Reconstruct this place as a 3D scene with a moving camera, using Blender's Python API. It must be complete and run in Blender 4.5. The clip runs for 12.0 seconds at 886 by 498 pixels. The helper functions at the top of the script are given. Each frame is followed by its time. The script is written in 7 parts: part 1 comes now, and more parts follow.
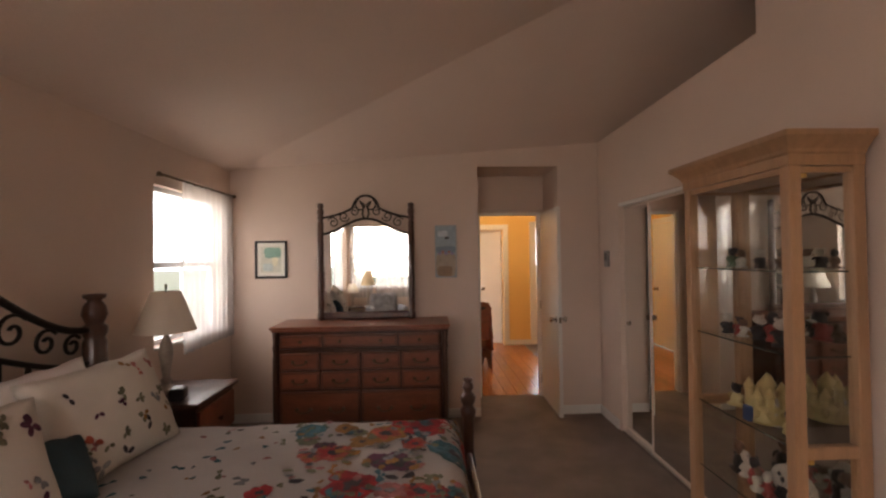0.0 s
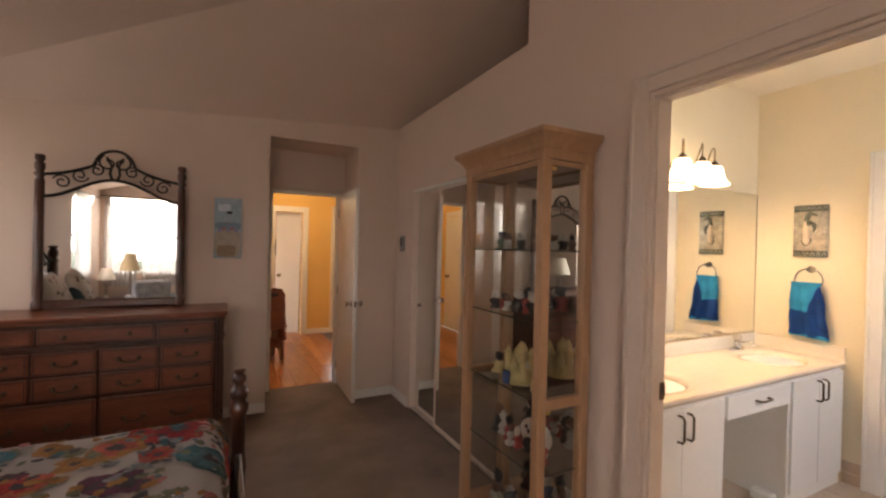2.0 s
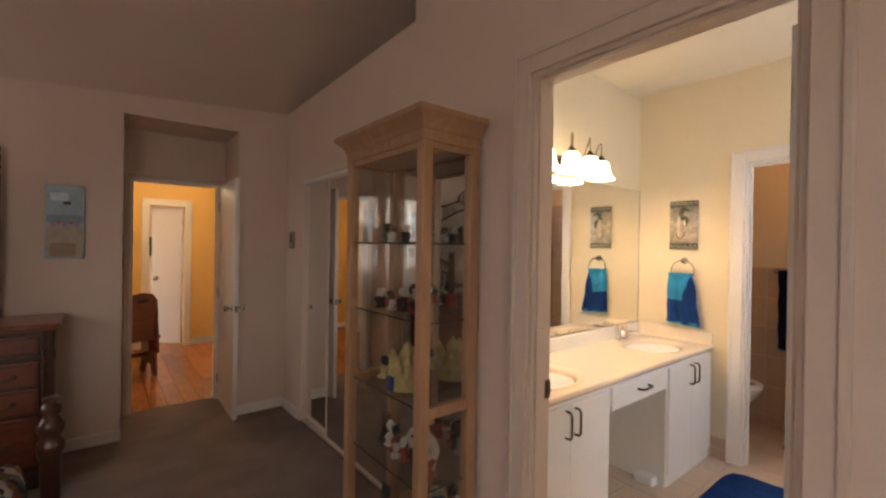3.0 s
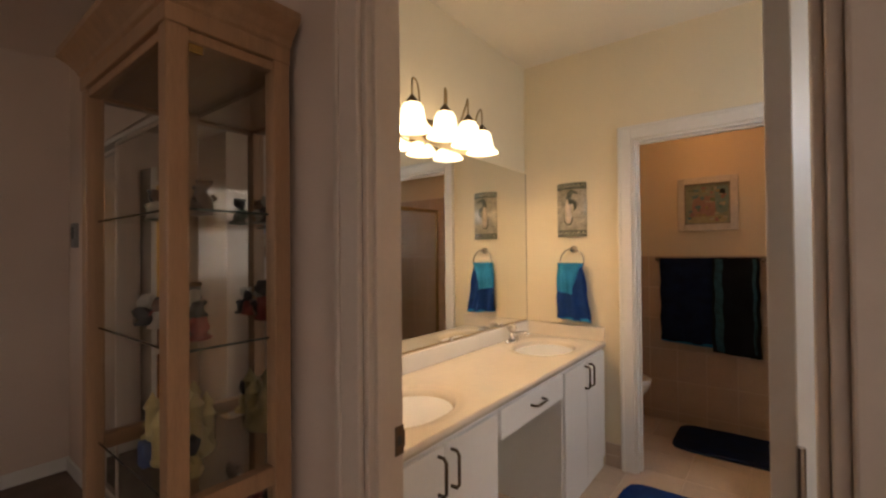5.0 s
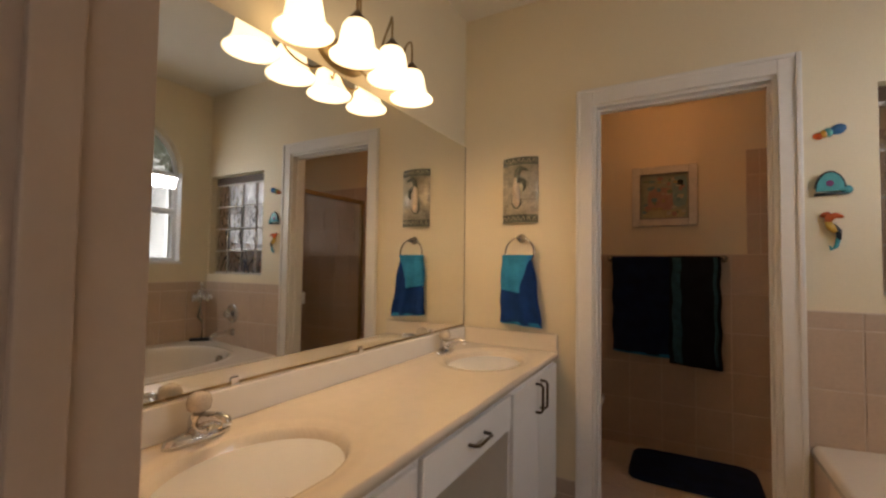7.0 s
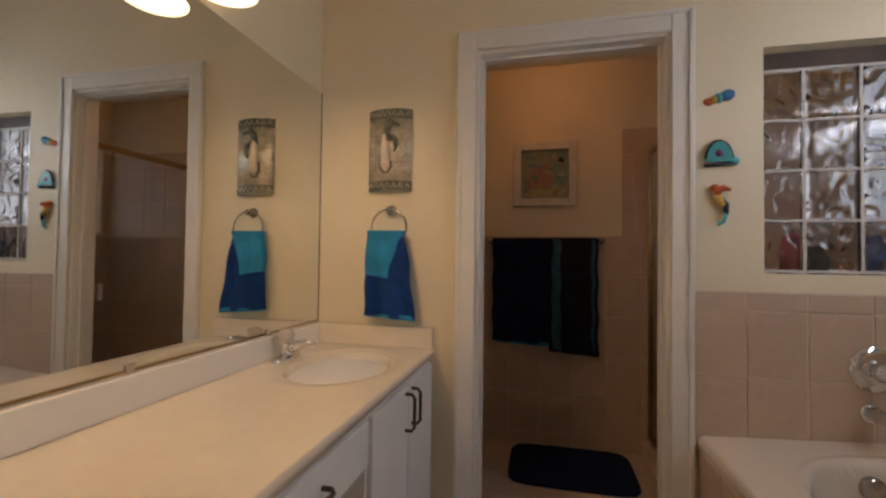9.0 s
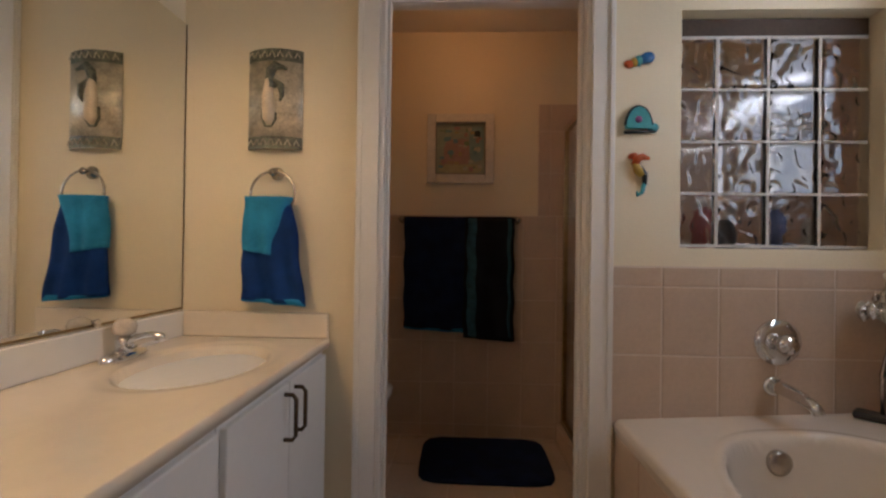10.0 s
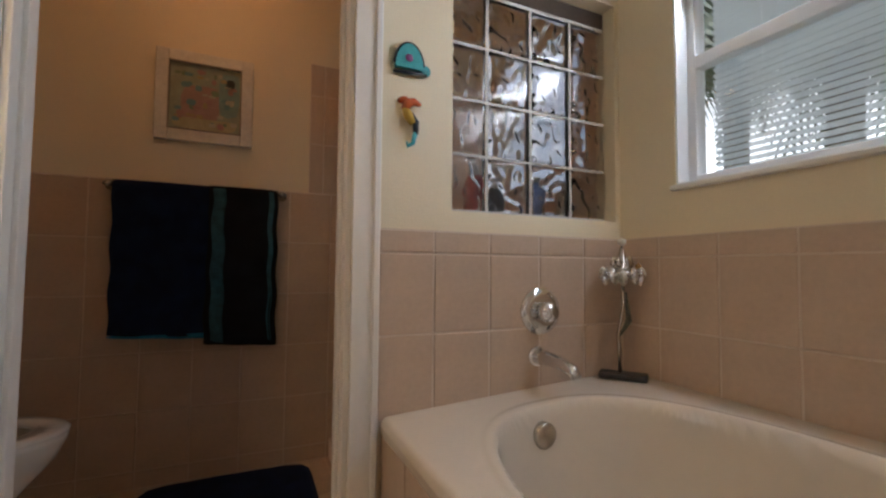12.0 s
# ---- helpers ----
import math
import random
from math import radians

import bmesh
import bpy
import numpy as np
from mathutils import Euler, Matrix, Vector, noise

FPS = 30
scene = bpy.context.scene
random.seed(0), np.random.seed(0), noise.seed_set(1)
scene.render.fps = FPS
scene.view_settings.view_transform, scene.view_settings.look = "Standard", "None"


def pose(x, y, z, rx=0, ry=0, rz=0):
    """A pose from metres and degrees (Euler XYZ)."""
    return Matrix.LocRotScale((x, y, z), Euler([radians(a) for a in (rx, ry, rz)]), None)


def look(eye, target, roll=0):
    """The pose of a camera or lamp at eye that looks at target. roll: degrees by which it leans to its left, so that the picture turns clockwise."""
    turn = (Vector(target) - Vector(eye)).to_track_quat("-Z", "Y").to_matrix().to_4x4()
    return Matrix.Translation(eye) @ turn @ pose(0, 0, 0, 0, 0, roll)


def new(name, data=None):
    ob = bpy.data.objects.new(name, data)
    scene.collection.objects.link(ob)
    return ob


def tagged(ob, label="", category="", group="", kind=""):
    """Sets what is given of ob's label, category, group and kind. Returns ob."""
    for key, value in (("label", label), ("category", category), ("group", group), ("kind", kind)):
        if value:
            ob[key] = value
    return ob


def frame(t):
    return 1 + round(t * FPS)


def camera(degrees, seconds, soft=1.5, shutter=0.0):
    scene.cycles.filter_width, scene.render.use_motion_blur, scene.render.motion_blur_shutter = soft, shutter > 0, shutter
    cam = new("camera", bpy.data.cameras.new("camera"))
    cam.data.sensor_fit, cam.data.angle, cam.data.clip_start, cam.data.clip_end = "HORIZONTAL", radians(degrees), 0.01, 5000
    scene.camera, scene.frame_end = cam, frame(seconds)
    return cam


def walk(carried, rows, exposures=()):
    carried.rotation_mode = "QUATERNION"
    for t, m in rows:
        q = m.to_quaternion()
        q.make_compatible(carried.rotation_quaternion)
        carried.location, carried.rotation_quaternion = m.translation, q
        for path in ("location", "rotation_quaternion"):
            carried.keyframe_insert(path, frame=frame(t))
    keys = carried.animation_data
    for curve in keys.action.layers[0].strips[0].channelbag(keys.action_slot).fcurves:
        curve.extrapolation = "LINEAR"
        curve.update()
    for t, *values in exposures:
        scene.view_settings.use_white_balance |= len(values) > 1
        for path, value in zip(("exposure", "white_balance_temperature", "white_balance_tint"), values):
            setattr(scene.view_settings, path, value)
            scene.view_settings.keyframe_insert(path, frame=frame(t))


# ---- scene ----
cam = camera(92.0, 12.0, soft=2.4)
PATH = [
    (0, (-0.113, 0.014, 1.552), (-0.037, 2.012, 1.582), -0.8),
    (0.5, (-0.091, 0.046, 1.55), (0.191, 2.026, 1.554), -0.6),
    (1, (-0.084, 0.077, 1.523), (0.415, 2.013, 1.515), 0.3),
    (1.5, (-0.057, 0.091, 1.501), (0.666, 1.956, 1.493), 1.0),
    (2, (0.017, 0.125, 1.479), (0.94, 1.899, 1.469), 1.4),
    (2.5, (0.139, 0.173, 1.463), (1.228, 1.85, 1.45), 1.2),
    (3, (0.266, 0.213, 1.456), (1.514, 1.776, 1.449), 0.9),
    (3.5, (0.379, 0.253, 1.442), (1.755, 1.705, 1.452), 0.6),
    (3.7, (0.438, 0.277, 1.439), (1.85, 1.694, 1.446), 0.5),
    (5.5, (1.012, 0.604, 1.333), (2.628, 1.781, 1.368), -0.8),
    (6, (1.16, 0.664, 1.306), (2.796, 1.814, 1.356), -0.7),
    (6.5, (1.301, 0.746, 1.281), (2.979, 1.832, 1.342), -0.1),
    (7, (1.41, 0.818, 1.228), (3.156, 1.791, 1.308), 0.8),
    (9, (1.881, 0.934, 1.178), (3.829, 1.385, 1.222), 0.7),
    (9.5, (1.999, 0.931, 1.143), (3.981, 1.2, 1.165), 0.7),
    (10, (2.135, 0.908, 1.111), (4.133, 0.993, 1.122), 0.8),
    (10.5, (2.241, 0.876, 1.063), (4.238, 0.776, 1.076), 0.9),
    (11, (2.33, 0.836, 1.026), (4.305, 0.525, 1.064), 1.0),
    (11.5, (2.408, 0.766, 0.989), (4.325, 0.203, 1.061), 0.9),
    (12, (2.47, 0.711, 0.952), (4.292, -0.108, 1.045), 0.5),
]
EXPOSURES = [(0, 0.77, 6600, 18), (1.5, 0.86, 6600, 17), (2.5, 0.83, 6550, 16), (3, 0.66, 6500, 16), (3.7, 0.27, 6600, 16), (5.5, -0.17, 6900, 16), (7, -0.55, 7050, 17), (9, -0.7, 6400, 17), (10.5, -0.6, 6100, 16), (12, -0.3, 6000, 12)]
walk(cam, [(t, look(eye, target, roll)) for t, eye, target, roll in PATH], EXPOSURES)

# ---- world and lights ----
world = bpy.data.worlds.new("sky")
scene.world = world
world.use_nodes = True
wn = world.node_tree
sky = wn.nodes.new("ShaderNodeTexSky")
sky.sky_type, sky.sun_disc = "NISHITA", False
sky.sun_elevation, sky.sun_rotation = radians(60), radians(60)
wn.links.new(sky.outputs[0], wn.nodes["Background"].inputs[0])
wn.nodes["Background"].inputs[1].default_value = 0.15


def lamp(name, kind, power, colour, m, size=0.1, size_y=None, angle=0.0):
    data = bpy.data.lights.new(name, kind)
    data.energy, data.color = power, colour
    if kind == "AREA":
        data.shape, data.size, data.size_y = "RECTANGLE", size, size_y or size
    elif kind == "SUN":
        data.angle = angle
    else:
        data.shadow_soft_size = size
    ob = new(name, data)
    ob.matrix_world = m
    return ob


DAY = (0.88, 0.94, 1.0)
SOFT_DAY = (1.0, 0.9, 0.77)
WARM = (1.0, 0.66, 0.34)
lamp("sun", "SUN", 2.5, (1.0, 0.95, 0.86), look((0, 0, 10), (-5.0, -3.0, 0)), angle=radians(0.5))
lamp("window_light_bed", "AREA", 7.6, SOFT_DAY, look((-2.2, 3.5, 1.6), (0, 3.4, 1.0)), 0.85, 1.0)
lamp("window_light_back", "AREA", 27.5, SOFT_DAY, look((-1.0, -2.2, 1.65), (-0.9, 0, 0.6)), 1.6, 1.3)
lamp("window_light_side", "AREA", 10.8, SOFT_DAY, look((-2.2, -0.9, 1.6), (0, -0.6, 0.8)), 1.0, 1.3)
lamp("window_light_bath", "AREA", 11.5, DAY, look((2.94, -0.6, 1.88), (2.94, 0.7, 1.4)), 0.92, 0.09)
lamp("hall_light", "POINT", 19, (1.0, 0.72, 0.36), pose(0.9, 6.2, 2.25), 0.12)
lamp("hall_window_light", "AREA", 12, DAY, look((2.3, 8.2, 1.5), (1.5, 7.0, 1.2)), 0.6, 1.2)
lamp("toilet_light", "POINT", 2.5, (1.0, 0.42, 0.14), pose(4.2, 0.9, 2.3), 0.08)
for bx, by in ((2.31, 1.812), (2.505, 1.774), (2.705, 1.774), (2.9, 1.812)):
    lamp("bulb_light", "POINT", 5.4, WARM, pose(bx, by, 1.955), 0.03)

# ---- materials ----


def material(name, base, rough=0.6, metal=0.0, vary=0.12, scale=6.0, fine=120.0, bump=0.15, spec=0.5, tint=None, coat=0.0, stretch=(1, 1, 1), per_object=0.0):
    """A surface with two scales of colour variation and fine relief."""
    mat = bpy.data.materials.new(name)
    mat.use_nodes = True
    nt = mat.node_tree
    b = nt.nodes["Principled BSDF"]
    b.inputs["Metallic"].default_value = metal
    b.inputs["Specular IOR Level"].default_value = spec
    b.inputs["Coat Weight"].default_value = coat
    tc = nt.nodes.new("ShaderNodeTexCoord")
    mp = nt.nodes.new("ShaderNodeMapping")
    mp.inputs["Scale"].default_value = stretch
    nt.links.new(tc.outputs["Object"], mp.inputs[0])
    n1 = nt.nodes.new("ShaderNodeTexNoise")
    n1.inputs["Scale"].default_value, n1.inputs["Detail"].default_value = scale, 5
    n2 = nt.nodes.new("ShaderNodeTexNoise")
    n2.inputs["Scale"].default_value, n2.inputs["Detail"].default_value = fine, 3
    nt.links.new(mp.outputs[0], n1.inputs[0])
    nt.links.new(mp.outputs[0], n2.inputs[0])
    avg = nt.nodes.new("ShaderNodeMath")
    avg.operation = "MULTIPLY_ADD"
    avg.inputs[1].default_value = 0.4
    nt.links.new(n2.outputs[0], avg.inputs[0])
    half = nt.nodes.new("ShaderNodeMath")
    half.operation = "MULTIPLY"
    half.inputs[1].default_value = 0.6
    nt.links.new(n1.outputs[0], half.inputs[0])
    nt.links.new(half.outputs[0], avg.inputs[2])
    fac = avg.outputs[0]
    if per_object:
        info = nt.nodes.new("ShaderNodeObjectInfo")
        add = nt.nodes.new("ShaderNodeMath")
        add.operation = "MULTIPLY_ADD"
        add.inputs[1].default_value = per_object
        nt.links.new(info.outputs["Random"], add.inputs[0])
        sub = nt.nodes.new("ShaderNodeMath")
        sub.operation = "SUBTRACT"
        sub.inputs[1].default_value = per_object / 2
        nt.links.new(fac, sub.inputs[0])
        nt.links.new(sub.outputs[0], add.inputs[2])
        fac = add.outputs[0]
    ramp = nt.nodes.new("ShaderNodeValToRGB")
    low = [c * (1 - vary * 1.6) for c in base]
    high = [min(1, c * (1 + vary)) for c in (tint or base)]
    ramp.color_ramp.elements[0].position, ramp.color_ramp.elements[1].position = 0.3, 0.7
    ramp.color_ramp.elements[0].color, ramp.color_ramp.elements[1].color = (*low, 1), (*high, 1)
    nt.links.new(fac, ramp.inputs[0])
    nt.links.new(ramp.outputs[0], b.inputs["Base Color"])
    rr = nt.nodes.new("ShaderNodeMapRange")
    rr.inputs["To Min"].default_value, rr.inputs["To Max"].default_value = max(0.02, rough * 0.8), min(1, rough * 1.2)
    nt.links.new(n1.outputs[0], rr.inputs[0])
    nt.links.new(rr.outputs[0], b.inputs["Roughness"])
    if bump:
        bp = nt.nodes.new("ShaderNodeBump")
        bp.inputs["Strength"].default_value, bp.inputs["Distance"].default_value = bump, 0.004
        nt.links.new(n2.outputs[0], bp.inputs["Height"])
        nt.links.new(bp.outputs[0], b.inputs["Normal"])
    return mat


def glass_material(name, tint=(1, 1, 1), rough=0.0, ior=1.45, ripple=0.0):
    mat = bpy.data.materials.new(name)
    mat.use_nodes = True
    nt = mat.node_tree
    b = nt.nodes["Principled BSDF"]
    b.inputs["Base Color"].default_value = (*tint, 1)
    b.inputs["Transmission Weight"].default_value = 1
    b.inputs["Roughness"].default_value, b.inputs["IOR"].default_value = rough, ior
    if ripple:
        tc = nt.nodes.new("ShaderNodeTexCoord")
        n = nt.nodes.new("ShaderNodeTexNoise")
        n.inputs["Scale"].default_value, n.inputs["Distortion"].default_value = 9, 1.2
        nt.links.new(tc.outputs["Object"], n.inputs[0])
        bp = nt.nodes.new("ShaderNodeBump")
        bp.inputs["Strength"].default_value, bp.inputs["Distance"].default_value = ripple, 0.05
        nt.links.new(n.outputs[0], bp.inputs["Height"])
        nt.links.new(bp.outputs[0], b.inputs["Normal"])
    return mat


def pane_material(name, sheen=0.05):
    """Thin clear pane: mostly see-through, with a slight sheen."""
    mat = bpy.data.materials.new(name)
    mat.use_nodes = True
    nt = mat.node_tree
    nt.nodes.remove(nt.nodes["Principled BSDF"])
    tr, gl, mx = (nt.nodes.new("ShaderNode" + k) for k in ("BsdfTransparent", "BsdfGlossy", "MixShader"))
    tr.inputs[0].default_value = (0.98, 0.985, 0.98, 1)
    gl.inputs["Roughness"].default_value = 0.02
    mx.inputs[0].default_value = sheen
    nt.links.new(tr.outputs[0], mx.inputs[1])
    nt.links.new(gl.outputs[0], mx.inputs[2])
    nt.links.new(mx.outputs[0], nt.nodes["Material Output"].inputs[0])
    return mat


def sheer_material(name, colour, clear):
    mat = bpy.data.materials.new(name)
    mat.use_nodes = True
    nt = mat.node_tree
    nt.nodes.remove(nt.nodes["Principled BSDF"])
    tr, tl, df, m1, m2 = (nt.nodes.new("ShaderNode" + k) for k in ("BsdfTransparent", "BsdfTranslucent", "BsdfDiffuse", "MixShader", "MixShader"))
    wv = nt.nodes.new("ShaderNodeTexNoise")
    wv.inputs["Scale"].default_value = 60
    mr = nt.nodes.new("ShaderNodeMapRange")
    mr.inputs["To Min"].default_value, mr.inputs["To Max"].default_value = clear - 0.1, clear + 0.1
    nt.links.new(wv.outputs[0], mr.inputs[0])
    tl.inputs[0].default_value = df.inputs[0].default_value = (*colour, 1)
    m1.inputs[0].default_value = 0.45
    nt.links.new(tl.outputs[0], m1.inputs[1])
    nt.links.new(df.outputs[0], m1.inputs[2])
    nt.links.new(mr.outputs[0], m2.inputs[0])
    nt.links.new(m1.outputs[0], m2.inputs[1])
    nt.links.new(tr.outputs[0], m2.inputs[2])
    nt.links.new(m2.outputs[0], nt.nodes["Material Output"].inputs[0])
    return mat


def glow_material(name, colour, strength, base=(0.9, 0.88, 0.82)):
    mat = bpy.data.materials.new(name)
    mat.use_nodes = True
    b = mat.node_tree.nodes["Principled BSDF"]
    b.inputs["Base Color"].default_value = (*base, 1)
    b.inputs["Roughness"].default_value = 0.35
    b.inputs["Emission Color"].default_value = (*colour, 1)
    b.inputs["Emission Strength"].default_value = strength
    return mat


M = {
    "wall_bed": material("wall_bed", (0.68, 0.54, 0.45), 0.75, vary=0.03, scale=2.5, fine=180, bump=0.25),
    "ceiling": material("ceiling", (0.74, 0.59, 0.5), 0.85, vary=0.03, scale=2, fine=90, bump=0.5),
    "ceiling_bath": material("ceiling_bath", (0.78, 0.72, 0.6), 0.85, vary=0.03, scale=2, fine=90, bump=0.4),
    "wall_bath": material("wall_bath", (0.78, 0.68, 0.49), 0.6, vary=0.03, scale=2.5, fine=180, bump=0.25),
    "wall_hall": material("wall_hall", (0.78, 0.51, 0.17), 0.7, vary=0.03, scale=2.5, fine=180, bump=0.2),
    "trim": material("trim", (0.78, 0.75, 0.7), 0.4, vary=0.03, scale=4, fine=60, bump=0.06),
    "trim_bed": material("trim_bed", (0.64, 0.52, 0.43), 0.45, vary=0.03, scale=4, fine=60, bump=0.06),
    "door_paint": material("door_paint", (0.76, 0.72, 0.66), 0.4, vary=0.03, scale=3, fine=60, bump=0.06),
    "carpet": material("carpet", (0.27, 0.21, 0.175), 1.0, vary=0.22, scale=3.2, fine=260, bump=1.0, spec=0.1),
    "wood_floor": material("wood_floor", (0.42, 0.17, 0.06), 0.22, vary=0.2, scale=5, fine=60, bump=0.05, stretch=(6, 0.6, 1), per_object=0.35),
    "tile": material("tile", (0.545, 0.41, 0.305), 0.3, vary=0.06, scale=9, fine=70, bump=0.05, per_object=0.16),
    "floor_tile": material("floor_tile", (0.56, 0.44, 0.33), 0.3, vary=0.07, scale=5, fine=50, bump=0.05, per_object=0.15),
    "grout": material("grout", (0.66, 0.55, 0.45), 0.9, vary=0.08, scale=20, fine=200, bump=0.3),
    "cherry": material("cherry", (0.21, 0.066, 0.033), 0.3, vary=0.3, scale=4, fine=45, bump=0.08, stretch=(0.5, 3, 3), coat=0.2),
    "dark_cherry": material("dark_cherry", (0.07, 0.025, 0.014), 0.3, vary=0.3, scale=4, fine=45, bump=0.08, stretch=(3, 3, 0.4), coat=0.2),
    "oak": material("oak", (0.4, 0.225, 0.12), 0.38, vary=0.14, scale=5, fine=60, bump=0.1, stretch=(6, 6, 0.5)),
    "iron": material("iron", (0.03, 0.024, 0.02), 0.45, metal=0.7, vary=0.3, scale=30, fine=200, bump=0.2),
    "bronze": material("bronze", (0.13, 0.09, 0.055), 0.35, metal=0.9, vary=0.25, scale=30, fine=200, bump=0.05),
    "antique_brass": material("antique_brass", (0.42, 0.3, 0.15), 0.3, metal=1.0, vary=0.2, scale=30, fine=200, bump=0.03),
    "brass": material("brass", (0.72, 0.5, 0.2), 0.22, metal=1.0, vary=0.1, scale=20, fine=100, bump=0.02),
    "chrome": material("chrome", (0.75, 0.75, 0.76), 0.08, metal=1.0, vary=0.03, scale=20, fine=100, bump=0),
    "nickel": material("nickel", (0.5, 0.46, 0.42), 0.25, metal=1.0, vary=0.06, scale=20, fine=100, bump=0),
    "mirror": material("mirror", (0.86, 0.88, 0.87), 0.015, metal=1.0, vary=0.005, scale=2, fine=10, bump=0),
    "vanity_white": material("vanity_white", (0.8, 0.79, 0.77), 0.35, vary=0.02, scale=3, fine=40, bump=0.03),
    "marble": material("marble", (0.8, 0.7, 0.56), 0.16, vary=0.035, scale=3, fine=25, bump=0.0, coat=0.3),
    "bowl_white": material("bowl_white", (0.82, 0.78, 0.71), 0.1, vary=0.02, scale=3, fine=25, bump=0.0, coat=0.4),
    "tub": material("tub", (0.68, 0.6, 0.5), 0.14, vary=0.02, scale=3, fine=25, bump=0.0, coat=0.4),
    "porcelain": material("porcelain", (0.82, 0.8, 0.76), 0.1, vary=0.02, scale=3, fine=25, bump=0.0, coat=0.4),
    "navy": material("navy", (0.009, 0.018, 0.06), 1.0, vary=0.35, scale=14, fine=320, bump=1.0, spec=0.1),
    "royal": material("royal", (0.01, 0.042, 0.18), 1.0, vary=0.3, scale=14, fine=320, bump=1.0, spec=0.1),
    "teal": material("teal", (0.03, 0.26, 0.5), 1.0, vary=0.25, scale=14, fine=320, bump=1.0, spec=0.1),
    "black_cloth": material("black_cloth", (0.012, 0.014, 0.02), 1.0, vary=0.4, scale=9, fine=320, bump=1.0, spec=0.1),
    "linen": material("linen", (0.84, 0.79, 0.77), 0.95, vary=0.06, scale=7, fine=300, bump=0.5, spec=0.15),
    "linen_grey": material("linen_grey", (0.42, 0.42, 0.44), 0.95, vary=0.3, scale=9, fine=300, bump=0.5, spec=0.15),
    "shade": material("shade", (0.76, 0.66, 0.54), 0.9, vary=0.05, scale=9, fine=250, bump=0.3),
    "shade_tan": material("shade_tan", (0.5, 0.36, 0.2), 0.9, vary=0.1, scale=9, fine=250, bump=0.3),
    "lamp_stone": material("lamp_stone", (0.42, 0.36, 0.31), 0.4, vary=0.25, scale=18, fine=120, bump=0.1),
    "black": material("black", (0.02, 0.02, 0.022), 0.4, vary=0.3, scale=9, fine=90, bump=0.1),
    "brown_valance": material("brown_valance", (0.06, 0.035, 0.02), 0.6, vary=0.25, scale=9, fine=90, bump=0.1),
    "paper": material("paper", (0.74, 0.72, 0.64), 0.8, vary=0.05, scale=9, fine=200, bump=0.1),
    "white_frame": material("white_frame", (0.7, 0.66, 0.58), 0.5, vary=0.12, scale=14, fine=90, bump=0.15),
    "pewter": material("pewter", (0.56, 0.51, 0.4), 0.35, metal=0.45, vary=0.35, scale=22, fine=120, bump=0.4),
    "pewter_dark": material("pewter_dark", (0.16, 0.17, 0.13), 0.5, metal=0.5, vary=0.5, scale=40, fine=160, bump=0.5),
    "shell": material("shell", (0.72, 0.6, 0.44), 0.35, vary=0.15, scale=20, fine=100, bump=0.1),
    "sheer": sheer_material("sheer", (0.66, 0.63, 0.6), 0.34),
    "pane": pane_material("pane"),
    "frosted": sheer_material("frosted", (0.85, 0.86, 0.9), 0.5),
    "blind": sheer_material("blind", (0.88, 0.92, 0.92), 0.38),
    "shelf_glass": pane_material("shelf_glass"),
    "block_glass": glass_material("block_glass", (0.99, 0.99, 1.0), 0.16, 1.42),
    "mortar": material("mortar", (0.58, 0.56, 0.53), 0.7, vary=0.08, scale=20, fine=150, bump=0.2),
    "vinyl": material("vinyl", (0.8, 0.81, 0.82), 0.35, vary=0.02, scale=5, fine=60, bump=0.03),
    "bell_glass": glow_material("bell_glass", (1.0, 0.78, 0.47), 3.0),
    "dome_glass": glow_material("dome_glass", (1.0, 0.72, 0.4), 2.5),
    # palm leaves: the window's glare is put into this lighter green
    "foliage_glare": material("foliage_glare", (0.2, 0.24, 0.17), 0.6, vary=0.35, scale=9, fine=60, bump=0.1),
    "bark": material("bark", (0.2, 0.16, 0.12), 0.9, vary=0.3, scale=9, fine=60, bump=0.6),
    "ground": material("ground", (0.12, 0.13, 0.07), 0.95, vary=0.3, scale=1, fine=30, bump=0.5),
    "stucco": material("stucco", (0.6, 0.56, 0.5), 0.9, vary=0.08, scale=3, fine=90, bump=0.5),
}


def plain(name, rgb, rough=0.5, vary=0.15):
    if name not in M:
        M[name] = material(name, rgb, rough, vary=vary, scale=25, fine=150, bump=0.1)
    return M[name]


# ---- mesh helpers ----


def finish(name, bm, mat, smooth=False):
    me = bpy.data.meshes.new(name)
    bm.normal_update()
    if smooth:
        for f in bm.faces:
            f.smooth = True
    bm.to_mesh(me)
    bm.free()
    for mm in mat if isinstance(mat, (list, tuple)) else [mat]:
        me.materials.append(mm)
    return me


def part(name, bm, mat, parent, label="", smooth=False):
    ob = new(name, finish(name, bm, mat, smooth))
    ob.parent = parent
    if label:
        ob["label"] = label
    return ob


def thing(name, m, label, category, group="", kind=""):
    ob = new(name)
    ob.empty_display_size = 0.1
    ob.matrix_world = m if isinstance(m, Matrix) else Matrix.Translation(m)
    return tagged(ob, label, category, group, kind)


def solid(name, bm, mat, label="", category="", kind="structure", smooth=False):
    return tagged(new(name, finish(name, bm, mat, smooth)), label, category, "", kind)


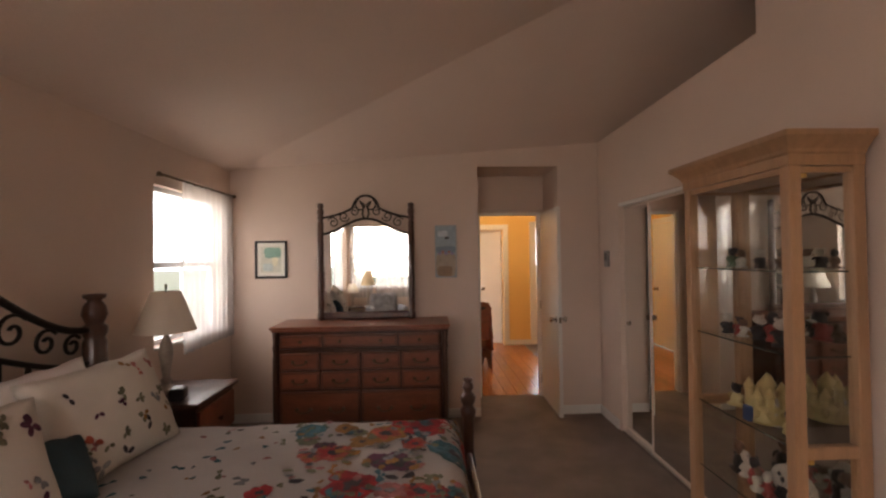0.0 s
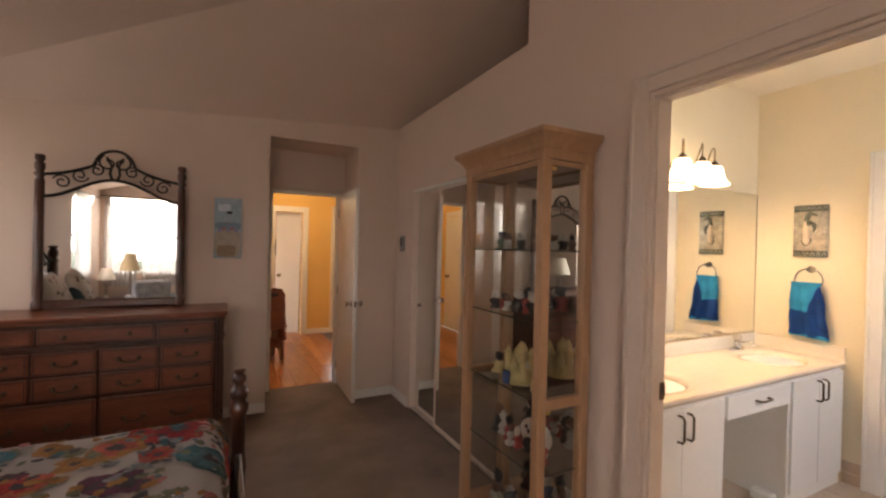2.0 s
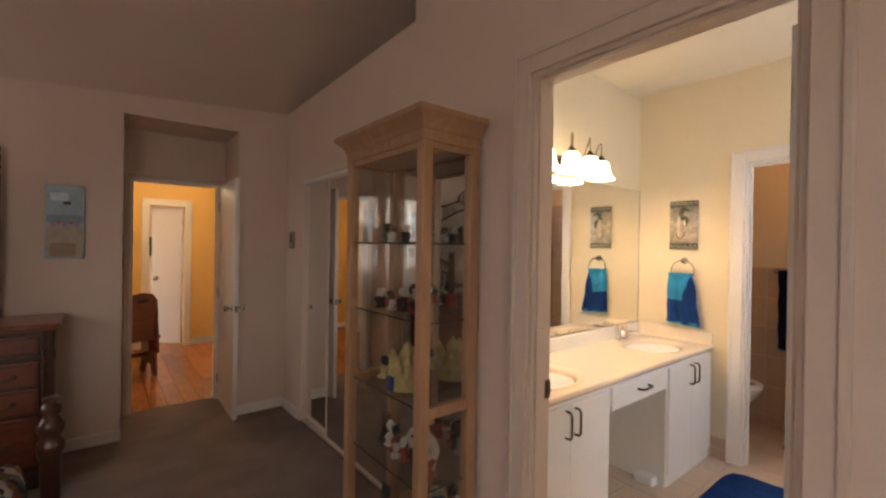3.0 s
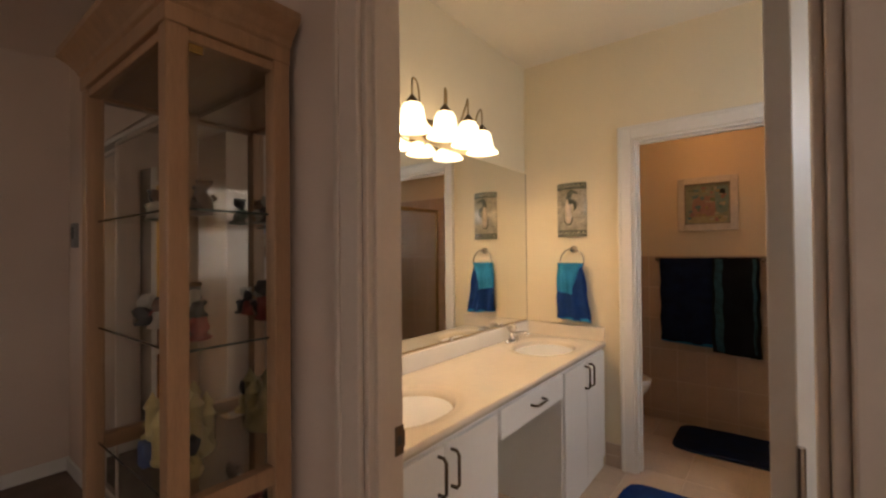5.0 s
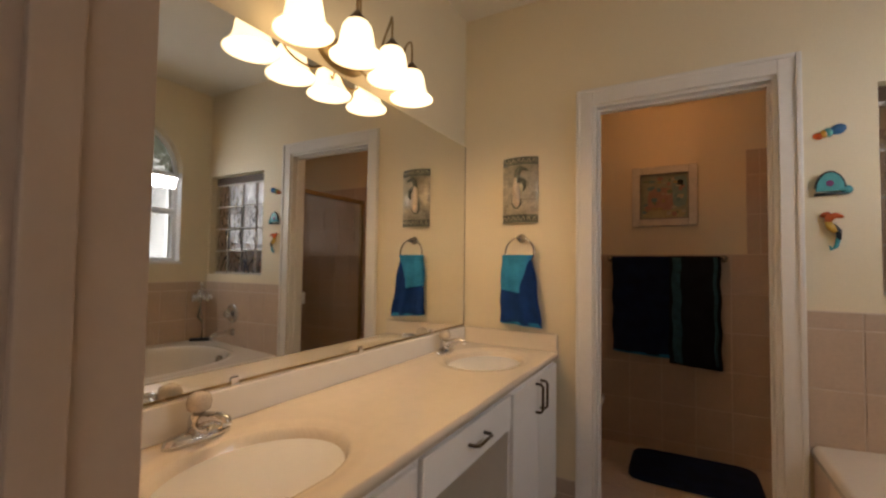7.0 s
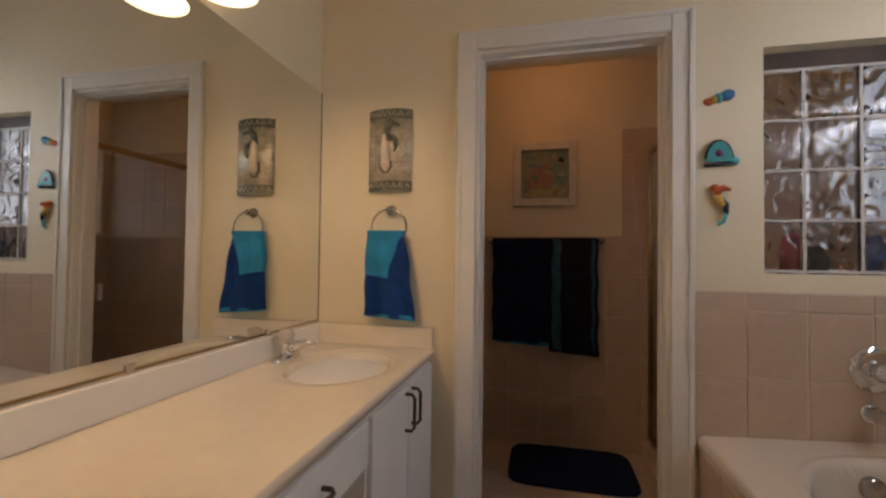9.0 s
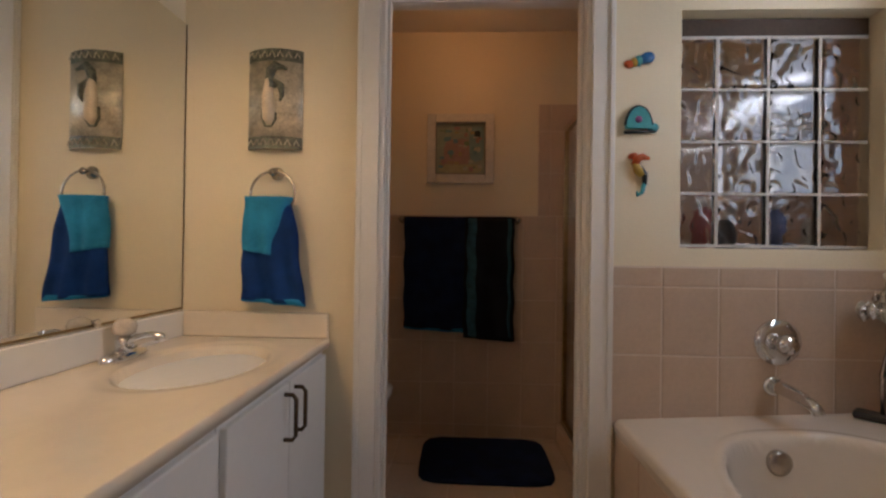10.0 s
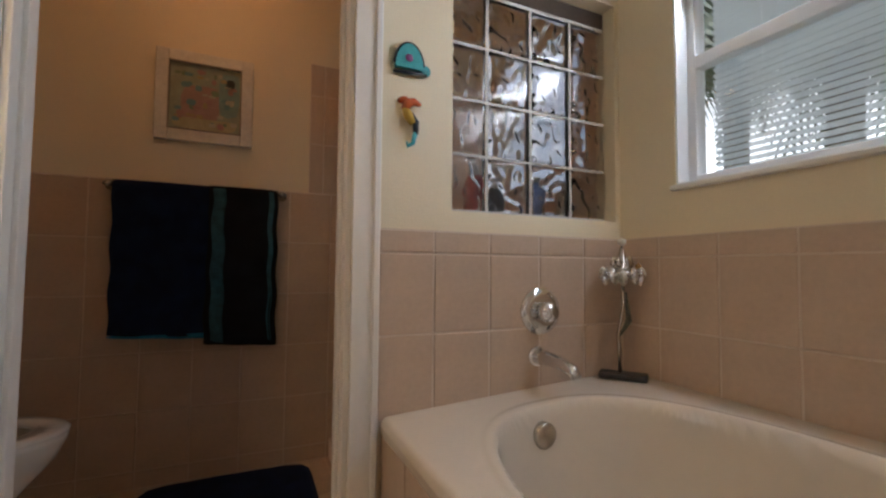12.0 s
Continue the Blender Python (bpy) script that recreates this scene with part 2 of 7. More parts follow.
def box(x0, x1, y0, y1, z0, z1, bevel=0.0, bm=None, seg=2):
    bm = bm or bmesh.new()
    r = bmesh.ops.create_cube(bm, size=1.0)
    vs = r["verts"]
    for v in vs:
        v.co = Vector((x0 + (v.co.x + 0.5) * (x1 - x0), y0 + (v.co.y + 0.5) * (y1 - y0), z0 + (v.co.z + 0.5) * (z1 - z0)))
    if bevel:
        es = list({e for v in vs for e in v.link_edges})
        bmesh.ops.bevel(bm, geom=es, offset=bevel, segments=seg, affect="EDGES", profile=0.5)
    return bm


def lathe(profile, seg=24, at=(0, 0, 0), bm=None, axis="z"):
    bm = bm or bmesh.new()
    turn = {"z": Matrix.Identity(3), "x": Matrix.Rotation(radians(90), 3, "Y"), "y": Matrix.Rotation(radians(-90), 3, "X")}[axis]
    rings = []
    for r, z in profile:
        rings.append([bm.verts.new(turn @ Vector((r * math.cos(2 * math.pi * i / seg), r * math.sin(2 * math.pi * i / seg), z)) + Vector(at)) for i in range(seg)])
    for a, b in zip(rings, rings[1:]):
        for i in range(seg):
            bm.faces.new((a[i], a[(i + 1) % seg], b[(i + 1) % seg], b[i]))
    if profile[0][0] > 1e-4:
        bm.faces.new(rings[0][::-1])
    if profile[-1][0] > 1e-4:
        bm.faces.new(rings[-1])
    return bm


def tube(pts, r, seg=8, bm=None):
    bm = bm or bmesh.new()
    pts = [Vector(p) for p in pts]
    rings, up = [], None
    for i, p in enumerate(pts):
        d = (pts[min(i + 1, len(pts) - 1)] - pts[max(i - 1, 0)]).normalized()
        if up is None:
            up = d.orthogonal().normalized()
        up = (up - d * up.dot(d)).normalized()
        side = d.cross(up)
        rr = r[i] if isinstance(r, (list, tuple)) else r
        rings.append([bm.verts.new(p + (up * math.cos(2 * math.pi * k / seg) + side * math.sin(2 * math.pi * k / seg)) * rr) for k in range(seg)])
    for a, b in zip(rings, rings[1:]):
        for k in range(seg):
            bm.faces.new((a[k], a[(k + 1) % seg], b[(k + 1) % seg], b[k]))
    bm.faces.new(rings[0][::-1])
    bm.faces.new(rings[-1])
    return bm


def prism(outline, depth, axis="y", at=(0, 0, 0), bm=None):
    """An outline of (a, z) pairs, drawn out by depth along the axis ('x' or 'y')."""
    bm = bm or bmesh.new()
    at = Vector(at)

    def put(a, z, d):
        return bm.verts.new(at + (Vector((a, d, z)) if axis == "y" else Vector((d, a, z))))

    f = [put(a, z, 0) for a, z in outline]
    b = [put(a, z, depth) for a, z in outline]
    n = len(f)
    bm.faces.new(f)
    bm.faces.new(b[::-1])
    for i in range(n):
        bm.faces.new((f[i], b[i], b[(i + 1) % n], f[(i + 1) % n]))
    bmesh.ops.recalc_face_normals(bm, faces=bm.faces[:])
    return bm


def spiral(cx, cz, r0, r1, a0, a1, n=20):
    return [(cx + (r0 + (r1 - r0) * i / n) * math.cos(a0 + (a1 - a0) * i / n), cz + (r0 + (r1 - r0) * i / n) * math.sin(a0 + (a1 - a0) * i / n)) for i in range(n + 1)]


def wall(name, axis, d0, d1, a0, a1, z0, z1, mat, holes=(), label="", top=None):
    """A wall from d0 to d1 thick (along axis), a0 to a1 long, with rectangular holes (a0, a1, z0, z1) through it. top: height as a function of a."""
    cuts_a = sorted({a0, a1, *(h for hole in holes for h in hole[:2] if a0 < h < a1)})
    cuts_z = sorted({z0, z1, *(h for hole in holes for h in hole[2:] if z0 < h < z1)})
    na, nz = len(cuts_a) - 1, len(cuts_z) - 1

    def full(i, j):
        if not (0 <= i < na and 0 <= j < nz):
            return False
        a, z = (cuts_a[i] + cuts_a[i + 1]) / 2, (cuts_z[j] + cuts_z[j + 1]) / 2
        return not any(h[0] < a < h[1] and h[2] < z < h[3] for h in holes)

    bm = bmesh.new()

    def put(d, a, z):
        return bm.verts.new((d, a, z) if axis == "x" else (a, d, z))

    def quad(*q):
        bm.faces.new([put(*p) for p in q])

    for i in range(na):
        for j in range(nz):
            if not full(i, j):
                continue
            a, b, c, d = cuts_a[i], cuts_a[i + 1], cuts_z[j], cuts_z[j + 1]
            quad((d0, a, c), (d0, b, c), (d0, b, d), (d0, a, d))
            quad((d1, a, c), (d1, a, d), (d1, b, d), (d1, b, c))
            if not full(i - 1, j):
                quad((d0, a, c), (d0, a, d), (d1, a, d), (d1, a, c))
            if not full(i + 1, j):
                quad((d0, b, c), (d1, b, c), (d1, b, d), (d0, b, d))
            if not full(i, j - 1):
                quad((d0, a, c), (d1, a, c), (d1, b, c), (d0, b, c))
            if not full(i, j + 1):
                quad((d0, a, d), (d0, b, d), (d1, b, d), (d1, a, d))
    bmesh.ops.remove_doubles(bm, verts=bm.verts[:], dist=1e-5)
    bmesh.ops.recalc_face_normals(bm, faces=bm.faces[:])
    return solid(name, bm, mat, label, "wall")


def casing(name, axis, d, side, a0, a1, z1, mat, width=0.08, thick=0.018):
    """Door trim on one face of a wall: two jamb boards and a head, moulded in two steps."""
    t0, t1 = (d, d + side * thick)
    t2 = d + side * (thick + 0.008)
    ob = new(name)
    tagged(ob, "painted moulded trim round a doorway", "trim", "", "structure")

    def piece(pname, p0, p1, q0, q1):
        bm = bmesh.new()
        for (u0, u1, w0, w1, e) in ((p0, p1, q0, q1, t1),):
            lo, hi = sorted((d + side * 0.001, e))
            box(*((lo, hi, u0, u1) if axis == "x" else (u0, u1, lo, hi)), w0, w1, 0.004, bm)
        part(pname, bm, mat, ob)

    piece("jamb_board", a0 - width, a0, 0, z1 + width)
    piece("jamb_board", a1, a1 + width, 0, z1 + width)
    piece("head_board", a0 + 0.0005, a1 - 0.0005, z1, z1 + width)
    bead = bmesh.new()
    lo, hi = sorted((t1 + side * 0.0005, t2))
    for u0, u1, w0, w1 in ((a0 - width + 0.004, a0 - width + 0.022, 0, z1 + width - 0.004), (a1 + width - 0.022, a1 + width - 0.004, 0, z1 + width - 0.004), (a0 - width + 0.023, a1 + width - 0.023, z1 + width - 0.022, z1 + width - 0.004)):
        box(*((lo, hi, u0, u1) if axis == "x" else (u0, u1, lo, hi)), w0, w1, 0.003, bead)
    part("bead", bead, mat, ob)
    return ob

# ---- structure ----
XL, XR, YF, YB = -1.97, 1.573, 4.14, -2.0      # bedroom faces
XI, XB, YV, YW = 1.617, 3.675, 1.94, -0.57     # bathroom faces
XT0, XT1 = 3.79, 4.72                         # toilet room faces
T = 0.12
DOOR_Y0, DOOR_Y1, DOOR_Z = 0.455, 1.255, 2.105
LEAN = 0.0183                                  # the east bedroom wall runs slightly askew


def east_x(y):
    return XR - LEAN * (YF - y)


XD = east_x((DOOR_Y0 + DOOR_Y1) / 2)           # bedroom face at the bathroom doorway
WC_Y0, WC_Y1, WC_Z = 0.455, 1.209, 2.065

floor = solid("floor_carpet", box(XL - T, XI, YB - T, 4.73, -0.1, 0.0), M["carpet"], "worn taupe cut-pile bedroom carpet", "floor")
bath_floor = solid("floor_bathroom", box(XI, XT1 + T, YW - T, YV + T, -0.1, -0.006), M["grout"], "beige tiled bathroom floor with pale joints", "floor")
hall_floor = solid("floor_hall", box(-0.6, 3.2, 4.73, 8.6, -0.1, -0.012), M["dark_cherry"], "glossy orange-brown hall floor of wooden planks", "floor")

BED_WIN = (3.0, 3.95, 0.95, 2.07)
wall("wall_west", "x", XL - T, XL, YB, YF, 0, 2.46, M["wall_bed"], [BED_WIN, (-1.45, -0.35, 0.9, 2.15)], "beige painted bedroom wall with windows")
wall("wall_north", "y", YF, YF + T, XL - T, XI, 0, 2.71, M["wall_bed"], [(0.387, 1.175, -0.1, 2.41)], "beige painted bedroom wall with a tall recess")
wall("wall_recess_west", "x", 0.267, 0.387, YF + T, 4.67, 0, 2.46, M["wall_bed"], label="beige painted side of the door recess")
wall("wall_recess_east", "x", 1.175, 1.295, YF + T, 4.67, 0, 2.46, M["wall_bed"], label="beige painted side of the door recess")
wall("wall_recess_door", "y", 4.67, 4.79, -0.7, 3.3, 0, 2.46, M["wall_bed"], [(0.447, 1.135, -0.1, 2.01)], "painted wall with the hall doorway")
solid("ceiling_recess", box(0.267, 1.295, YF + T, 4.67, 2.41, 2.46), M["ceiling"], "low ceiling of the door recess", "ceiling")
CL_Y0, CL_Y1, CL_Z = 2.16, 3.684, 1.986
LEDGE, NOTCH = 2.635, 2.06
for ob in (
    wall("wall_east", "x", XR, XI, YB, YF, 0, LEDGE, M["wall_bed"], [(CL_Y0, CL_Y1, -0.1, CL_Z), (DOOR_Y0, DOOR_Y1, -0.1, DOOR_Z)], "beige painted wall with closet and bathroom doorway"),
    wall("wall_east_upper", "x", XR, XI, YB, NOTCH, LEDGE, 3.9, M["wall_bed"], label="upper part of the painted wall beside a plant ledge"),
):
    for v in ob.data.vertices:
        if v.co.x < XR + 0.01:
            v.co.x = east_x(v.co.y)
wall("wall_ledge_back", "x", 2.3, 2.4, NOTCH - 0.1, YF + T, LEDGE, 3.9, M["wall_bed"], label="back wall of the high plant ledge")
wall("wall_ledge_side", "y", NOTCH - 0.1, NOTCH, XI, 2.3, LEDGE, 3.9, M["wall_bed"], label="side wall of the high plant ledge")
solid("plant_ledge", box(XI, 2.3, NOTCH - 0.1, YF + T, LEDGE - 0.08, LEDGE - 0.003), M["ceiling"], "high painted ledge above the closet", "ledge")
wall("wall_closet_back", "x", 2.3, 2.4, 2.0, YF + T, 0, LEDGE - 0.08, M["wall_bed"], label="back wall of the closet")
wall("wall_closet_side", "y", 3.75, 3.85, XI, 2.3, 0, LEDGE - 0.08, M["wall_bed"], label="side wall of the closet")
wall("wall_south", "y", YB - T, YB, XL - T, XI, 0, 3.9, M["wall_bed"], [(-1.85, -0.15, 0.85, 2.2)], "beige painted bedroom wall with a wide window")

# hipped bedroom ceiling, rising from the west and north walls
EAVE, RISE, TILTED, CREST = 2.44, 0.25, 0.072, 3.3


def north_z(x, y):
    return EAVE + TILTED * (x - XL) + 0.3 * (YF - y)


def west_z(x):
    return EAVE + RISE * (x - XL)


bm = bmesh.new()
x0, x1, y0, y1 = XL - T, 2.4, YB - T, YF + T
crest_x = XL + (CREST - EAVE) / RISE


def crest_y(x):
    return YF - (CREST - EAVE - TILTED * (x - XL)) / 0.3


p = {
    "a": (x0, y1, west_z(x0)), "b": (x1, y1, north_z(x1, y1)), "c": (x1, crest_y(x1), CREST), "d": (crest_x, crest_y(crest_x), CREST),
    "e": (crest_x, y0, CREST), "f": (x0, y0, west_z(x0)), "g": (x1, y0, CREST),
}
v = {k: bm.verts.new(q) for k, q in p.items()}
for q in ("abcd", "adef", "dcge"):
    bm.faces.new([v[k] for k in q])
bmesh.ops.triangulate(bm, faces=bm.faces[:])
bmesh.ops.solidify(bm, geom=bm.faces[:], thickness=-0.06)
bmesh.ops.recalc_face_normals(bm, faces=bm.faces[:])
solid("ceiling_bedroom", bm, M["ceiling"], "vaulted beige painted bedroom ceiling", "ceiling")
wall("wall_ledge_end", "y", YF, YF + T, XI, 2.4, LEDGE - 0.08, 2.82, M["wall_bed"], label="end wall of the high plant ledge")

# bathroom
wall("wall_vanity", "y", YV, YV + T, XI, XT1 + T, 0, 2.7, M["wall_bath"], label="cream painted bathroom wall behind the vanity")
GB = (-0.548, 0.14, 1.135, 1.975)
wall("wall_bath_east", "x", XB, XT0, YW, YV, 0, 2.7, M["wall_bath"], [(WC_Y0, WC_Y1, -0.1, WC_Z), GB], "cream painted bathroom wall with toilet doorway and glass-block window")
ARCH_X0, ARCH_X1, ARCH_Z0, ARCH_Z1 = 2.44, 3.44, 1.234, 1.97
SHOWER_WIN = (3.93, 4.64, 1.36, 2.1)
ws = wall("wall_bath_south", "y", YW - T, YW, XI - T, XT1 + T, 0, 2.7, M["wall_bath"], [(ARCH_X0, ARCH_X1, ARCH_Z0, 2.42), SHOWER_WIN], "cream painted bathroom wall with an arched window")
wall("wall_toilet_east", "x", XT1, XT1 + T, YW, YV, 0, 2.7, M["wall_bath"], label="cream painted toilet room wall above tiles")
solid("ceiling_bathroom", box(XI - 0.001, XB, YW - T, YV + T, 2.7, 2.78), M["ceiling_bath"], "flat cream bathroom ceiling", "ceiling")
solid("ceiling_toilet", box(XT0, XT1 + T, YW - T, YV + T, 2.44, 2.5), M["ceiling_bath"], "flat cream toilet room ceiling", "ceiling")
# spandrels that close the window's head into an arch
cx, half, rise_a = (ARCH_X0 + ARCH_X1) / 2, (ARCH_X1 - ARCH_X0) / 2, 0.42
for side in (-1, 1):
    pts = [(cx + side * half, ARCH_Z1), (cx + side * half, 2.42), (cx, 2.42)]
    pts += [(cx + side * half * math.sin(a), ARCH_Z1 + rise_a * math.cos(a)) for a in [i * math.pi / 2 / 12 for i in range(12)]]
    solid("wall_arch_spandrel", prism(pts, T - 0.004, "y", (0, YW - T + 0.002, 0)), M["wall_bath"], "curved head of the arched window", "wall")

# hall
wall("wall_hall_far", "y", 7.35, 7.47, -0.7, 3.3, 0, 2.5, M["wall_hall"], [(0.78, 1.2, -0.1, 1.98), (1.77, 2.44, -0.1, 2.0)], "warm yellow painted hall wall with doorways")
wall("wall_hall_west", "x", -0.72, -0.6, 4.79, 7.35, 0, 2.5, M["wall_hall"], label="warm yellow painted hall wall")
wall("wall_hall_east", "x", 3.2, 3.32, 4.79, 8.6, 0, 2.5, M["wall_hall"], label="warm yellow painted hall wall")
wall("wall_room_end", "y", 8.5, 8.62, -0.7, 3.3, 0, 2.5, M["wall_bed"], [(1.9, 2.8, 0.9, 2.1)], "pale wall of the room beyond the hall")
solid("ceiling_hall", box(-0.72, 3.32, 4.79, 8.62, 2.46, 2.54), M["ceiling"], "flat hall ceiling", "ceiling")
solid("hall_wall_lining", box(-0.6, 3.2, 4.792, 4.8, 2.02, 2.46), M["wall_hall"], "warm yellow paint above the doorway", "wall")

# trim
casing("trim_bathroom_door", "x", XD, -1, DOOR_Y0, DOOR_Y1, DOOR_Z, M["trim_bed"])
casing("trim_bathroom_door_inner", "x", XI, 1, DOOR_Y0 - 0.02, DOOR_Y1 + 0.02, DOOR_Z + 0.02, M["trim"], 0.06, 0.01)
casing("trim_toilet_door", "x", XB, -1, WC_Y0, WC_Y1, WC_Z, M["trim"], 0.082)
casing("trim_toilet_door_inner", "x", XT0, 1, WC_Y0, WC_Y1, WC_Z, M["trim"], 0.06)
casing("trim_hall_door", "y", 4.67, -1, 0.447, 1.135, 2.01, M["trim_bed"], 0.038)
casing("trim_hall_far_west", "y", 7.35, -1, 0.78, 1.2, 1.98, M["trim"], 0.09)
casing("trim_hall_far_east", "y", 7.35, -1, 1.77, 2.44, 2.0, M["trim"], 0.11)


def lining(name, axis, d0, d1, a0, a1, z1, mat=M["trim"], stop_shift=0.0):
    """Jamb lining inside a doorway, with a door stop."""
    ob = tagged(new(name), "painted door jamb with stop", "trim", "", "structure")
    for nm, u0, u1, w0, w1 in (("jamb", a0, a0 + 0.016, 0, z1), ("jamb", a1 - 0.016, a1, 0, z1), ("head_jamb", a0 + 0.0165, a1 - 0.0165, z1 - 0.016, z1)):
        part(nm, box(*((d0 - 0.003, d1 + 0.003, u0, u1) if axis == "x" else (u0, u1, d0 - 0.003, d1 + 0.003)), w0, w1, 0.002), mat, ob)
    mid = (d0 + d1) / 2 + stop_shift
    for nm, u0, u1, w0, w1 in (("stop", a0 + 0.0165, a0 + 0.028, 0, z1 - 0.017), ("stop", a1 - 0.028, a1 - 0.0165, 0, z1 - 0.017), ("stop", a0 + 0.029, a1 - 0.029, z1 - 0.028, z1 - 0.0165)):
        part(nm, box(*((mid - 0.02, mid + 0.015, u0, u1) if axis == "x" else (u0, u1, mid - 0.02, mid + 0.015)), w0, w1, 0.002), mat, ob)
    return ob


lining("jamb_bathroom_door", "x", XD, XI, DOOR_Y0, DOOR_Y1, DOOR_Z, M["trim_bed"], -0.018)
lining("jamb_toilet_door", "x", XB, XT0, WC_Y0, WC_Y1, WC_Z)
lining("jamb_hall_door", "y", 4.67, 4.79, 0.447, 1.135, 2.01)


def baseboard(name, x0, x1, y0, y1, mat=None, h=0.085):
    solid(name, box(x0, x1, y0, y1, 0.0, h, 0.004), mat or M["trim"], "painted baseboard along the wall", "baseboard")


baseboard("baseboard_north", XL, 0.387, YF - 0.013, YF - 0.001)
baseboard("baseboard_north_east", 1.175, XR, YF - 0.013, YF - 0.001)
baseboard("baseboard_east", XR - 0.02, XR - 0.006, CL_Y1 + 0.06, YF - 0.014)
baseboard("baseboard_east_mid", XD - 0.004, XD + 0.012, DOOR_Y1 + 0.082, CL_Y0)
casing("trim_hall_side", "x", -0.6, 1, 6.2, 7.05, 2.03, M["trim"], 0.09)
baseboard("baseboard_west", XL + 0.001, XL + 0.013, YB, YF - 0.014)
baseboard("baseboard_hall", -0.6, 0.688, 7.337, 7.349)
baseboard("baseboard_hall_mid", 1.292, 1.658, 7.337, 7.349)

# ---- bedroom ----


def turned(profile, seg=20, at=(0, 0, 0)):
    return lathe(profile, seg, at)


def dresser():
    d = thing("dresser", (-0.68, 3.88, 0), "long cherry-stained wooden dresser with many drawers against the wall", "dresser")
    w, h, dep = 0.745, 0.97, 0.23
    part("carcass", box(-w + 0.03, w - 0.03, -dep + 0.02, dep, 0.08, h - 0.045, 0.006), M["dark_cherry"], d)
    bm = box(-w - 0.012, w + 0.012, -dep - 0.02, dep + 0.005, h - 0.025, h, 0.009)
    box(-w, w, -dep - 0.008, dep, h - 0.044, h - 0.026, 0.006, bm)
    part("top", bm, M["cherry"], d)
    bm = box(-w + 0.005, w - 0.005, -dep - 0.005, dep, 0.0, 0.1, 0.012)
    part("plinth", bm, M["dark_cherry"], d)
    for sx in (-1, 1):
        c = lathe([(0.028, 0.1), (0.03, 0.14), (0.022, 0.18), (0.026, 0.22), (0.026, 0.7), (0.02, 0.74), (0.03, 0.79), (0.022, 0.83), (0.028, 0.9), (0.028, h - 0.046)], 14, (sx * (w - 0.035), -dep + 0.015, 0))
        part("column", c, M["dark_cherry"], d, smooth=True)
    part("rail", box(-w + 0.065, w - 0.065, -dep + 0.004, -dep + 0.02, 0.765, 0.782, 0.003), M["dark_cherry"], d)

    def drawer(x0, x1, z0, z1, pulls, kind):
        bm = box(x0 + 0.008, x1 - 0.008, -dep - 0.012, -dep + 0.019, z0 + 0.008, z1 - 0.008, 0.007)
        fr = part("drawer_front", bm, M["cherry"], d)
        bm = bmesh.new()
        for a0, a1, c0, c1 in ((x0 + 0.018, x1 - 0.018, z0 + 0.016, z0 + 0.022), (x0 + 0.018, x1 - 0.018, z1 - 0.022, z1 - 0.016), (x0 + 0.018, x0 + 0.024, z0 + 0.0225, z1 - 0.0225), (x1 - 0.024, x1 - 0.018, z0 + 0.0225, z1 - 0.0225)):
            box(a0, a1, -dep - 0.015, -dep - 0.0115, c0, c1, 0.0, bm)
        part("bead", bm, M["dark_cherry"], fr)
        for px in pulls:
            zc = (z0 + z1) / 2
            if kind == "knob":
                part("knob", lathe([(0.015, -0.028), (0.016, -0.02), (0.006, -0.012), (0.006, 0.0)], 12, (px, -dep - 0.012, zc), axis="y"), M["bronze"], fr, smooth=True)
            else:
                pts = [(px + 0.055 * math.sin(a), -dep - 0.014 - 0.018 * math.cos(a) ** 0.5 if abs(a) < 1.5 else -dep - 0.014, zc - 0.022 * math.cos(a)) for a in [(-1.5 + 3.0 * i / 12) for i in range(13)]]
                b2 = tube(pts, 0.0062, 6)
                for sx in (-1, 1):
                    lathe([(0.015, -0.009), (0.015, 0.0)], 10, (px + sx * 0.055, -dep - 0.012, zc), b2, "y")
                part("bail_pull", b2, M["bronze"], fr, smooth=True)

    e = w - 0.07
    for x0, x1, pulls in ((-e, -e + 0.36, (-e + 0.18,)), (-e + 0.36, e - 0.36, (-0.17, 0.17)), (e - 0.36, e, (e - 0.18,))):
        drawer(x0, x1, 0.79, 0.905, pulls, "knob")
    q = e / 2
    for r0, r1 in ((0.6, 0.755), (0.44, 0.6)):
        for k in range(4):
            drawer(-e + k * q, -e + (k + 1) * q, r0, r1, (-e + (k + 0.5) * q,), "bail")
    for k in range(2):
        drawer(-e + k * e, -e + (k + 1) * e, 0.13, 0.435, (-e + k * e + 0.2, -e + (k + 1) * e - 0.2), "bail")
    return d


def scroll(points2, y, r, seg=7, bm=None):
    return tube([(a, y, z) for a, z in points2], r, seg, bm)


